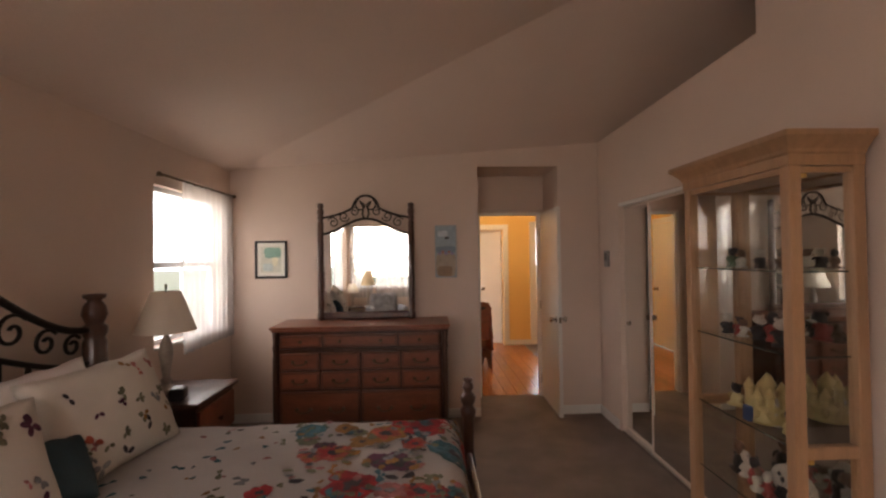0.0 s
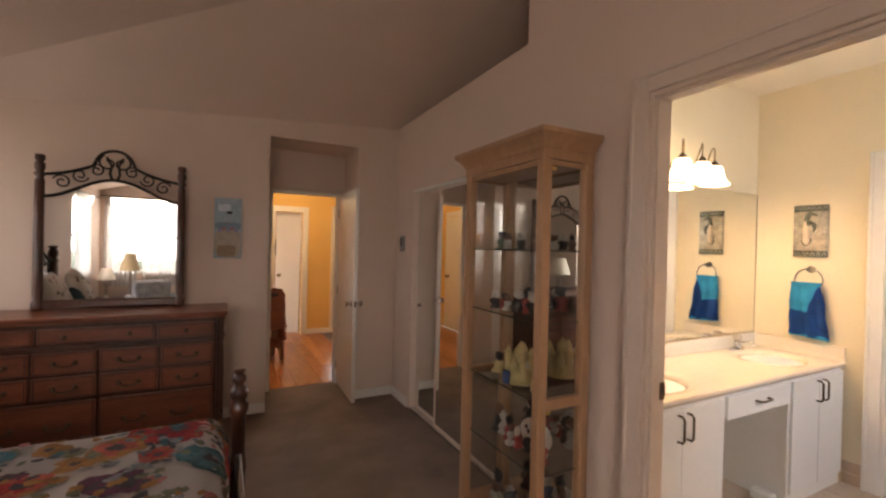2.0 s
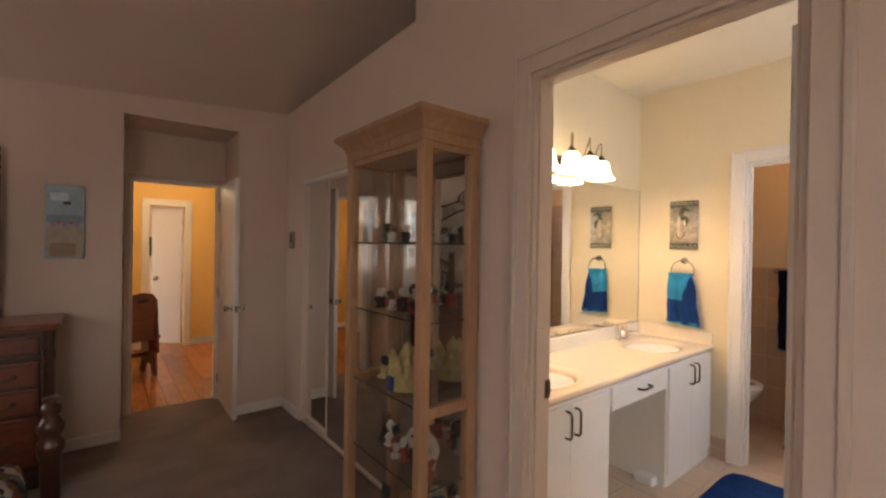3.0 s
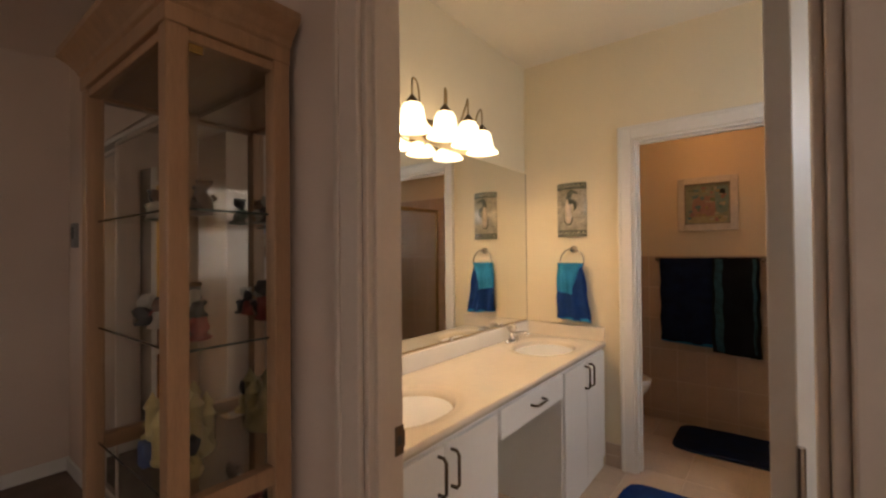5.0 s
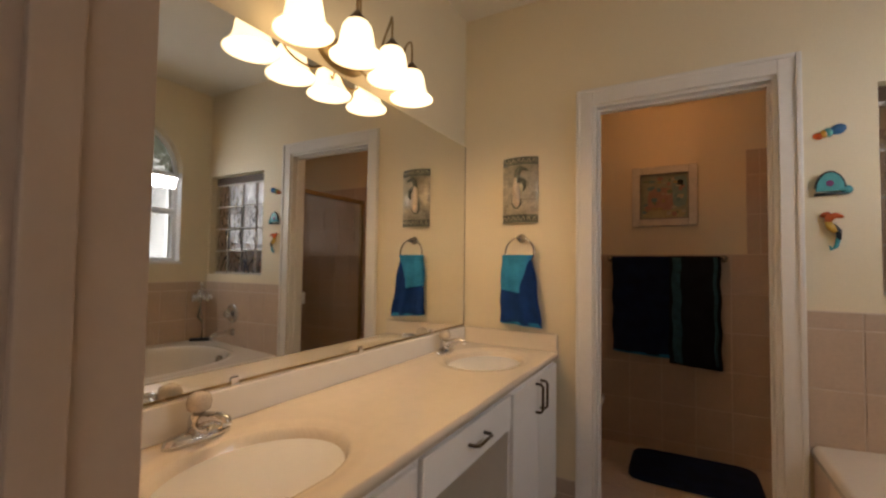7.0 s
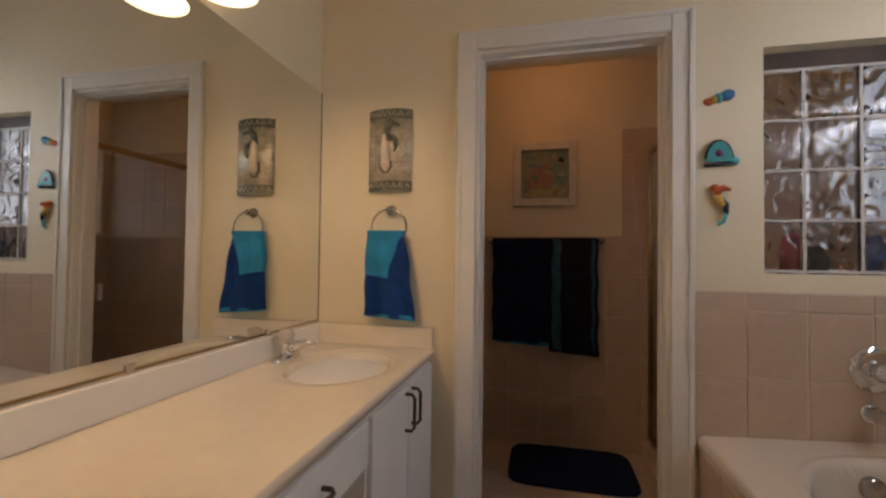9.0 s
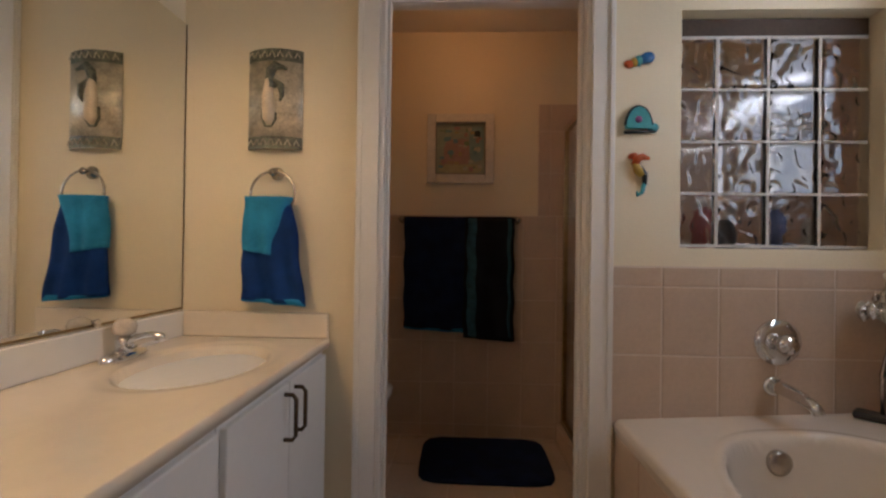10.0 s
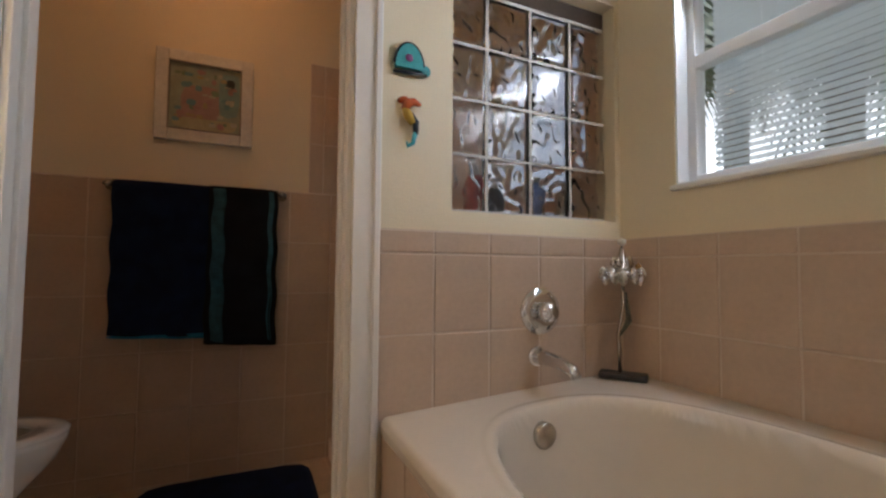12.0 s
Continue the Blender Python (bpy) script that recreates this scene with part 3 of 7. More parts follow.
def dresser_mirror():
    m = thing("dresser_mirror", (-0.68, 4.04, 0.971), "arched dresser mirror in dark wood posts with wrought-iron scrolls", "mirror")
    hw = 0.42
    for sx in (-1, 1):
        prof = [(0.036, 0), (0.036, 0.05), (0.026, 0.07), (0.03, 0.12), (0.028, 0.9), (0.02, 0.92), (0.034, 0.945), (0.022, 0.965), (0.03, 0.985), (0.03, 1.02), (0.018, 1.03), (0.03, 1.05), (0.026, 1.08), (0.0, 1.082)]
        part("post", turned(prof, 16, (sx * hw, 0, 0)), M["dark_cherry"], m, smooth=True)

    def arch(t, base, top):
        return base + (top - base) * (0.5 + 0.5 * math.cos(math.pi * t)) ** 0.9

    def crest(t):
        """Top bar: a low sweep up from each post to a round lobe in the middle."""
        u = abs(t)
        if u < 0.29:
            return 1.035 + 0.115 * (1 - (u / 0.29) ** 2) ** 0.5
        q = (1 - u) / 0.71
        return 0.945 + 0.09 * (0.35 * q + 0.65 * q * q)

    ts = [-1 + 2 * i / 32 for i in range(33)]
    out = [(-hw + 0.03, 0.07)] + [(t * (hw - 0.03), arch(t, 0.79, 0.93)) for t in ts] + [(hw - 0.03, 0.07)]
    part("glass", prism(out, 0.006, "y", (0, 0.0, 0)), M["mirror"], m, "clear bevelled mirror glass")
    part("backing", prism([(a * 1.0, z) for a, z in out], 0.012, "y", (0, 0.008, 0)), M["dark_cherry"], m)
    part("bottom_rail", box(-hw + 0.03, hw - 0.03, -0.02, 0.03, 0.01, 0.068, 0.008), M["dark_cherry"], m)
    part("lower_arch_bar", scroll([(t * (hw - 0.02), arch(t, 0.795, 0.935)) for t in ts], -0.008, 0.011), M["iron"], m, smooth=True)
    part("upper_arch_bar", scroll([(t * (hw - 0.02), crest(t)) for t in [-1 + 2 * i / 64 for i in range(65)]], -0.008, 0.011), M["iron"], m, smooth=True)
    for sx in (-1, 1):
        for cx, cz, r, a0 in ((0.3, 0.9, 0.052, 0.4), (0.2, 0.955, 0.05, 3.4), (0.105, 1.0, 0.045, 0.8)):
            pts = spiral(sx * cx, cz, r, 0.012, a0 if sx > 0 else math.pi - a0, (a0 + 8.5) if sx > 0 else math.pi - a0 - 8.5, 26)
            part("scroll", scroll(pts, -0.008, 0.006), M["iron"], m, smooth=True)
        part("scroll", scroll(spiral(sx * 0.04, 1.06, 0.06, 0.015, math.pi / 2 - sx * 0.4, math.pi / 2 - sx * 7, 26), -0.008, 0.007), M["iron"], m, smooth=True)
        part("stem", scroll([(sx * 0.012, 0.93), (sx * 0.03, 0.98), (sx * 0.02, 1.04), (sx * 0.05, 1.1)], -0.008, 0.009), M["iron"], m, smooth=True)
    return m


dresser()
dresser_mirror()


def framed_picture(name, m, w, h, frame_w, frame_mat, mat_w, art, label, depth=0.02):
    """A picture lying in the x-z plane, facing -y, with its back at y = 0."""
    t = thing(name, m, label, "picture")
    for nm, a0, a1, c0, c1 in (("frame_side", -w / 2, -w / 2 + frame_w, -h / 2, h / 2), ("frame_side", w / 2 - frame_w, w / 2, -h / 2, h / 2), ("frame_rail", -w / 2 + frame_w + 0.0005, w / 2 - frame_w - 0.0005, -h / 2, -h / 2 + frame_w), ("frame_rail", -w / 2 + frame_w + 0.0005, w / 2 - frame_w - 0.0005, h / 2 - frame_w, h / 2)):
        part(nm, box(a0, a1, -depth, -0.001, c0, c1, min(0.005, frame_w * 0.3)), frame_mat, t)
    part("mount", box(-w / 2 + frame_w, w / 2 - frame_w, -0.008, -0.002, -h / 2 + frame_w, h / 2 - frame_w), M["paper"], t)
    aw, ah = w / 2 - frame_w - mat_w, h / 2 - frame_w - mat_w
    for nm, a0, a1, c0, c1, mm in art:
        y = -0.0085 - 0.0006 * art.index((nm, a0, a1, c0, c1, mm))
        if nm == "print_ground":
            part(nm, box(-aw, aw, y, -0.008, -ah, ah), mm, t)
            continue
        part(nm, blob((a0 + a1) / 2 * aw, (c0 + c1) / 2 * ah, (a1 - a0) / 2 * aw, (c1 - c0) / 2 * ah, y), mm, t)
    return t


def blob(cx, cz, rx, rz, y, wob=0.16, n=22):
    """A thin patch of print with an uneven edge."""
    bm = bmesh.new()
    seed = cx * 31 + cz * 17
    ring = []
    for i in range(n):
        a = 2 * math.pi * i / n
        k = max(abs(math.cos(a)), abs(math.sin(a))) ** -0.8
        k *= 1 - wob * abs(noise.noise((math.cos(a) * 1.5 + seed, math.sin(a) * 1.5, seed * 0.3)))
        ring.append(bm.verts.new((cx + rx * k * math.cos(a), y, cz + rz * k * math.sin(a))))
    bm.faces.new(ring)
    return bm


sea_green, sand, sky_blue, deep_blue = plain("sea_green", (0.2, 0.36, 0.28)), plain("sand", (0.42, 0.34, 0.25)), plain("sky_blue", (0.34, 0.42, 0.48)), plain("deep_blue", (0.2, 0.27, 0.33))
framed_picture("framed_print", pose(-1.59, YF - 0.001, 1.535), 0.3, 0.355, 0.02, M["black"], 0.035,
               [("print_ground", -1, 1, -1, 1, plain("pale_print", (0.6, 0.6, 0.5))), ("print_trees", -0.7, 1, 0.1, 0.95, sea_green), ("print_house", 0.1, 0.7, -0.5, 0.2, plain("ivory", (0.72, 0.68, 0.5))), ("print_path", -0.8, 0.2, -0.9, -0.3, plain("pale_blue", (0.5, 0.58, 0.56)))],
               "small framed watercolour print in a black frame")
c = thing("beach_canvas", pose(0.07, YF - 0.001, 1.59), "narrow unframed canvas of a beach with flowers", "picture")
part("canvas", box(-0.102, 0.102, -0.025, 0, -0.25, 0.25, 0.003), sky_blue, c)
for nm, cx_, cz_, rx_, rz_, mm in (("sand_print", 0, -0.13, 0.1, 0.115, sand), ("dune_print", -0.01, -0.19, 0.07, 0.05, plain("dune", (0.3, 0.2, 0.12))), ("sea_print", 0, 0.02, 0.1, 0.03, deep_blue), ("cloud_print", -0.03, 0.17, 0.05, 0.03, plain("cloud", (0.6, 0.66, 0.7))), ("bird_print", 0.01, 0.13, 0.022, 0.012, M["black"])):
    part(nm, blob(cx_, cz_, rx_, rz_, -0.0256 - 0.0006 * ("sand_print", "dune_print", "sea_print", "cloud_print", "bird_print").index(nm)), mm, c)
for k in range(5):
    part("flower_print", blob(-0.06 + 0.03 * k, -0.02 + 0.015 * (k % 2), 0.014, 0.012, -0.0335), plain("rose_print", (0.4, 0.14, 0.12)) if k % 2 else plain("violet_print", (0.3, 0.24, 0.42)), c)


# bed
BX0, BX1, BY0, BY1, BZ = -1.9, 0.03, 0.9, 2.43, 0.655


def cover_z(x, y):
    """Height of the bedspread's top, with gentle folds."""
    return BZ + 0.012 * noise.noise((x * 2.2, y * 2.2, 0.3)) + 0.006 * noise.noise((x * 7, y * 7, 1.3))


def edge_drop(s, r=0.11):
    """Along the cloth past an edge: how far out and how far down."""
    if s <= 0:
        return 0.0, 0.0
    a = s / r
    if a < math.pi / 2:
        return r * math.sin(a), r * (1 - math.cos(a))
    return r, r + (s - r * math.pi / 2)


def cover_point(u, w):
    """Cloth coordinates to space: u along the bed's length, w across."""
    ex, dx = edge_drop(u - (BX1 - 0.09))
    ey, dy = edge_drop(w - (BY1 - 0.09))
    ny, dn = edge_drop((BY0 + 0.09) - w)
    x = min(u, BX1 - 0.09) + ex
    y = min(max(w, BY0 + 0.09), BY1 - 0.09) + ey - ny
    drop = max(dx, dy, dn) if min(dx, max(dy, dn)) < 0.05 else max(dx, dy, dn) + 0.2 * min(dx, max(dy, dn))
    z = cover_z(x, y) - drop
    flare = 0.02 * math.sin(u * 14 + w * 11) * min(1, drop / 0.2)
    return Vector((x + (flare if dx > 0.1 else 0), y + (flare if dy > 0.1 else -flare if dn > 0.1 else 0), max(z, 0.12)))


def bed():
    b = thing("bed", (0, 0, 0), "dark wood and iron four-post bed made with a floral bedspread", "bed")
    post = [(0.045, 0), (0.05, 0.03), (0.034, 0.08), (0.036, 0.3), (0.044, 0.34), (0.036, 0.38), (0.032, 0.42), (0.034, 0.6), (0.044, 0.625), (0.046, 0.655), (0.03, 0.675), (0.042, 0.7), (0.046, 0.725), (0.03, 0.75), (0.022, 0.76), (0.034, 0.78), (0.03, 0.805), (0.016, 0.812), (0.03, 0.826), (0.026, 0.834), (0, 0.836)]
    for y, yh in ((2.515, 2.36), (0.87, 0.8)):
        part("foot_post", turned(post, 20, (0.116, y, 0)), M["dark_cherry"], b, smooth=True)
        head = [(0.055, 0), (0.055, 1.12), (0.045, 1.14), (0.058, 1.17), (0.058, 1.2), (0.04, 1.215), (0.045, 1.23), (0.058, 1.265), (0.05, 1.31), (0.03, 1.34), (0.05, 1.352), (0.052, 1.372), (0, 1.376)]
        part("head_post", turned(head, 20, (-1.88, yh, 0)), M["dark_cherry"], b, smooth=True)
        part("side_rail", box(-1.87, 0.1, y - 0.015 + (0.02 if y < 1 else -0.02), y + 0.015 + (0.02 if y < 1 else -0.02), 0.2, 0.34, 0.005), M["dark_cherry"], b)
    part("foot_rail", box(0.1, 0.13, 0.9, 2.48, 0.2, 0.42, 0.006), M["dark_cherry"], b)
    yc, hy = 1.58, 0.74
    n = 40

    def crown(t, lo, hi):
        return lo + (hi - lo) * (0.5 + 0.5 * math.cos(math.pi * abs(t) ** 0.85))

    for lo, hi, r in ((1.19, 1.52, 0.018), (1.02, 1.22, 0.013)):
        part("head_bar", tube([(-1.88, yc + hy * t, crown(t, lo, hi)) for t in [-1 + 2 * i / n for i in range(n + 1)]], r, 8), M["iron"], b, smooth=True)
    for i in range(11):
        t = -0.9 + 0.18 * i
        part("spindle", tube([(-1.88, yc + hy * t, 0.45), (-1.88, yc + hy * t, crown(t, 1.02, 1.22))], 0.012, 8), M["iron"], b, smooth=True)
    for sgn in (-1, 1):
        for ty, dz, r in ((0.86, 0.1, 0.055), (0.66, 0.11, 0.065), (0.44, 0.13, 0.08), (0.2, 0.15, 0.09)):
            a0 = 0.6 if sgn > 0 else math.pi - 0.6
            pts = spiral(yc + sgn * hy * ty, crown(ty, 1.02, 1.22) + dz, r, 0.015, a0, a0 + sgn * 8.2, 26)
            part("scroll", tube([(-1.88, a, z) for a, z in pts], 0.009, 7), M["iron"], b, smooth=True)
    mt = part("mattress", box(-1.82, BX1 - 0.04, BY0 + 0.02, BY1 - 0.02, 0.22, 0.625, 0.05), M["linen"], b)
    # bedspread
    nu, nw = 96, 90
    u0, u1, w0, w1 = -1.78, BX1 + 0.34, BY0 - 0.34, BY1 + 0.34
    bm = bmesh.new()
    grid = [[bm.verts.new(cover_point(u0 + (u1 - u0) * i / nu, w0 + (w1 - w0) * j / nw)) for j in range(nw + 1)] for i in range(nu + 1)]
    for i in range(nu):
        for j in range(nw):
            bm.faces.new((grid[i][j], grid[i + 1][j], grid[i + 1][j + 1], grid[i][j + 1]))
    bmesh.ops.solidify(bm, geom=bm.faces[:], thickness=0.012)
    cover = thing("bedspread", (0, 0, 0), "white bedspread printed with large red, teal and ochre flowers", "bedspread")
    part("cloth", bm, M["linen"], cover, smooth=True)
    tints = {
        "red": (0.42, 0.03, 0.035), "coral": (0.5, 0.12, 0.08), "teal": (0.05, 0.16, 0.2), "ochre": (0.4, 0.2, 0.06), "plum": (0.12, 0.03, 0.07),
        "leaf": (0.2, 0.2, 0.13), "dark": (0.06, 0.05, 0.06), "rose": (0.5, 0.2, 0.2), "grey": (0.3, 0.31, 0.33), "crimson": (0.26, 0.012, 0.02), "slate": (0.1, 0.22, 0.27),
    }
    rng = random.Random(7)
    cloth_up = Vector((0, 0, 1))

    def patch(name, cu, cw, rad, tint, petals, wide, lift, layer):
        """Petals of one printed flower, following the cloth."""
        bm = bmesh.new()
        rot = rng.uniform(0, 6.28)
        for k in range(petals):
            a = rot + 2 * math.pi * k / petals + rng.uniform(-0.25, 0.25)
            pr, ph = rad * rng.uniform(0.75, 1.1), rng.uniform(0, 6.28)
            ring = []
            m_ = 14
            for i in range(m_):
                th = 2 * math.pi * i / m_
                fray = 1 + 0.13 * math.sin(3 * th + ph) + 0.08 * math.sin(5 * th + 2 * ph)
                lx = pr * (0.5 + 0.5 * math.cos(th) * fray)
                ly = pr * wide * math.sin(th) * (1 + 0.35 * math.cos(th)) * fray
                ring.append(cover_point(cu + lx * math.cos(a) - ly * math.sin(a), cw + lx * math.sin(a) + ly * math.cos(a)))
            mid = sum(ring, Vector()) / m_
            nrm = (ring[0] - mid).cross(ring[3] - mid)
            nrm = nrm.normalized() if nrm.length > 1e-9 else cloth_up
            off = nrm * (0.003 + 0.0007 * lift + 0.00012 * k)
            vm = bm.verts.new(mid + off)
            vr = [bm.verts.new(q + off) for q in ring]
            for i in range(m_):
                bm.faces.new((vm, vr[i], vr[(i + 1) % m_]))
        return part(name, bm, plain("print_" + tint, tints[tint], 0.95, 0.45), cover)

    big = [(-0.2, 1.35, 0.17, "red", 6), (-0.08, 1.2, 0.13, "red", 5), (-0.42, 1.72, 0.12, "red", 7), (-0.28, 1.9, 0.11, "plum", 6), (-0.12, 2.3, 0.14, "red", 6), (-0.33, 2.2, 0.12, "ochre", 6), (0.0, 2.0, 0.13, "teal", 7),
           (-0.56, 2.0, 0.09, "coral", 5), (-0.62, 1.5, 0.1, "coral", 5), (-0.6, 1.3, 0.1, "ochre", 6), (-0.42, 1.45, 0.09, "teal", 6), (-0.35, 1.12, 0.14, "ochre", 6), (-0.15, 1.65, 0.1, "coral", 5), (0.0, 1.6, 0.1, "plum", 6), (-0.72, 2.25, 0.08, "teal", 6), (0.12, 1.3, 0.12, "teal", 6), (0.15, 1.85, 0.1, "ochre", 6), (0.14, 2.2, 0.1, "coral", 6), (-0.05, 1.45, 0.08, "ochre", 5), (-0.52, 1.05, 0.12, "red", 6), (-0.18, 2.08, 0.07, "coral", 5)]
    for n_, (cu, cw, rad, tint, pet) in enumerate(big):
        rad *= 0.98
        patch("flower_print", cu, cw, rad, tint, pet + 2, 0.46, n_ % 4, 0)
        patch("flower_shade", cu, cw, rad * 0.72, {"red": "crimson", "coral": "red", "teal": "slate", "ochre": "coral", "plum": "dark"}[tint], pet, 0.3, 4, 0)
        patch("flower_heart", cu, cw, rad * 0.3, "dark" if tint != "plum" else "ochre", 5, 0.4, 6, 1)
        for _ in range(5):
            q, rr_ = rng.uniform(0, 6.28), rad * rng.uniform(0.9, 1.25)
            patch("leaf_print", cu + rr_ * math.cos(q), cw + rr_ * math.sin(q), rng.uniform(0.03, 0.06), rng.choice(["leaf", "slate", "ochre", "dark", "grey"]), rng.choice([1, 2, 3]), 0.25, 5, 1)
    for k in range(44):
        cu, cw = rng.uniform(-0.8, 0.12), rng.uniform(0.98, 2.42)
        tint = rng.choice(["red", "coral", "teal", "ochre", "plum", "slate", "leaf", "rose"])
        patch("flower_print", cu, cw, rng.uniform(0.045, 0.08), tint, rng.choice([5, 6, 7]), 0.42, k % 3, 0)
        patch("flower_heart", cu, cw, 0.02, "dark", 5, 0.4, 6, 1)
    for k in range(300):
        cu = -1.7 + 1.9 * rng.random() ** 0.6
        cw = rng.uniform(1.0, 2.5)
        tint = rng.choice(["leaf", "leaf", "grey", "dark", "rose", "teal", "ochre"])
        patch("leaf_print", cu, cw, rng.uniform(0.028, 0.055) * (0.7 + 0.5 * max(0, min(1, cu + 1.4))), tint, rng.choice([1, 1, 1, 2]), 0.3, 7 + k % 3, 1)
    return b


bed()


def cushion(w, h, d, n=18):
    bm = bmesh.new()
    for side in (1, -1):
        g = []
        for i in range(n + 1):
            row = []
            for j in range(n + 1):
                a, c = -1 + 2 * i / n, -1 + 2 * j / n
                puff = ((1 - abs(a) ** 2.6) * (1 - abs(c) ** 2.6)) ** 0.5
                pin = 1 - 0.06 * (1 - abs(a) ** 2) * abs(c) - 0.0
                row.append(bm.verts.new((a * w / 2 * (1 - 0.05 * (1 - c * c)), side * d / 2 * puff * (1 + 0.15 * noise.noise((a * 2, c * 2, side))), c * h / 2 * pin + 0.008 * noise.noise((a * 3, c * 3, 5)))))
            g.append(row)
        for i in range(n):
            for j in range(n):
                q = (g[i][j], g[i + 1][j], g[i + 1][j + 1], g[i][j + 1])
                bm.faces.new(q if side < 0 else q[::-1])
    bmesh.ops.remove_doubles(bm, verts=bm.verts[:], dist=1e-4)
    return bm


def pillow(name, m, w, h, d, base, prints, label, group, seed):
    t = thing(name, m, label, "pillow", group)
    part("cover", cushion(w, h, d), base, t, smooth=True)
    rng = random.Random(seed)
    for k in range(prints):
        a, c = rng.uniform(-0.8, 0.8), rng.uniform(-0.8, 0.8)
        puff = ((1 - abs(a) ** 2.6) * (1 - abs(c) ** 2.6)) ** 0.5
        if puff < 0.35:
            continue
        rad = rng.uniform(0.018, 0.042)
        bm = bmesh.new()
        tint = rng.choice(["leaf", "leaf", "dark", "rose", "coral", "ochre", "grey", "plum"])
        for pet in range(rng.choice([2, 3, 4, 5])):
            ang = rng.uniform(0, 6.28)
            ring = []
            for i in range(9):
                th = 2 * math.pi * i / 9
                lx, lz = rad * (0.55 + 0.5 * math.cos(th)), rad * 0.3 * math.sin(th)
                px, pz = a * w / 2 + lx * math.cos(ang) - lz * math.sin(ang), c * h / 2 + lx * math.sin(ang) + lz * math.cos(ang)
                aa, cc = max(-0.97, min(0.97, px / (w / 2))), max(-0.97, min(0.97, pz / (h / 2)))
                pf = ((1 - abs(aa) ** 2.6) * (1 - abs(cc) ** 2.6)) ** 0.5
                ring.append(bm.verts.new((px * (1 - 0.05 * (1 - cc * cc)), -d / 2 * pf * (1 + 0.15 * noise.noise((aa * 2, cc * 2, -1))) - 0.003 - 0.0006 * pet, pz)))
            bm.faces.new(ring)
        part("leaf_print", bm, plain("print_" + tint, (0.2, 0.2, 0.13)), t)
    return t


M["sham"] = material("sham", (0.74, 0.69, 0.62), 0.95, vary=0.06, scale=7, fine=300, bump=0.5, spec=0.15)
pillow("floral_sham", pose(-1.53, 1.98, 0.87, -24, 0, 84), 0.66, 0.48, 0.17, M["sham"], 26, "cream pillow sham printed with small flowers and leaves", "shams on the bed", 3)
pillow("floral_sham", pose(-1.5, 1.26, 0.87, -26, 4, 80), 0.68, 0.48, 0.17, M["sham"], 26, "cream pillow sham printed with small flowers and leaves", "shams on the bed", 5)
pillow("white_pillow", pose(-1.69, 1.8, 0.9, -20, 0, 88), 0.62, 0.42, 0.16, M["linen"], 0, "plain white pillow behind the shams", "", 1)
pillow("teal_cushion", pose(-1.45, 1.6, 0.79, -30, 12, 84), 0.3, 0.26, 0.11, plain("cushion_teal", (0.035, 0.07, 0.09), 0.95), 0, "small dark teal cushion between the shams", "", 2)


def nightstand(m, label):
    t = thing("nightstand", m, label, "nightstand", "")
    w, d, h = 0.25, 0.27, 0.705
    part("top", box(-w, w, -d, d, h - 0.03, h, 0.01), M["dark_cherry"], t)
    part("case", box(-w + 0.025, w - 0.03, -d + 0.025, d - 0.025, 0.36, h - 0.031, 0.006), M["dark_cherry"], t)
    fr = part("drawer_front", box(w - 0.0295, w - 0.012, -d + 0.04, d - 0.04, 0.42, h - 0.06, 0.006), M["cherry"], t)
    part("knob", lathe([(0.006, 0), (0.006, 0.012), (0.015, 0.018), (0.012, 0.028)], 12, (w - 0.012, 0, 0.53), axis="x"), M["bronze"], fr, smooth=True)
    part("lower_shelf", box(-w + 0.03, w - 0.04, -d + 0.03, d - 0.03, 0.12, 0.14, 0.004), M["dark_cherry"], t)
    for sx in (-1, 1):
        for sy in (-1, 1):
            part("leg", lathe([(0.018, 0), (0.024, 0.05), (0.018, 0.12), (0.024, 0.2), (0.018, 0.26), (0.026, 0.36)], 12, (sx * (w - 0.05), sy * (d - 0.045), 0)), M["dark_cherry"], t, smooth=True)
        pts = spiral(sx * 0.13, 0.27, 0.07, 0.02, 0.5, 7, 22)
        part("scroll", tube([(a, d - 0.03, z) for a, z in pts], 0.007, 7), M["iron"], t, smooth=True)
    return t


def table_lamp(m, label, shade):
    t = thing("table_lamp", m, label, "lamp", "bedside lamps")
    part("base", lathe([(0.085, 0), (0.088, 0.012), (0.06, 0.025), (0.03, 0.035), (0.022, 0.05)], 24), M["lamp_stone"], t, smooth=True)
    part("stem", lathe([(0.022, 0.05), (0.034, 0.075), (0.02, 0.09), (0.026, 0.14), (0.04, 0.24), (0.034, 0.31), (0.018, 0.345), (0.012, 0.38), (0.009, 0.42)], 20), M["lamp_stone"], t, smooth=True)
    bm = lathe([(0.175, 0.385), (0.172, 0.39), (0.085, 0.64), (0.082, 0.64), (0.168, 0.388)], 32)
    part("shade", bm, shade, t, "pale fabric shade", smooth=True)
    part("finial", lathe([(0.004, 0.42), (0.004, 0.66), (0.01, 0.668), (0.006, 0.685), (0.0, 0.69)], 10), M["bronze"], t, smooth=True)
    return t


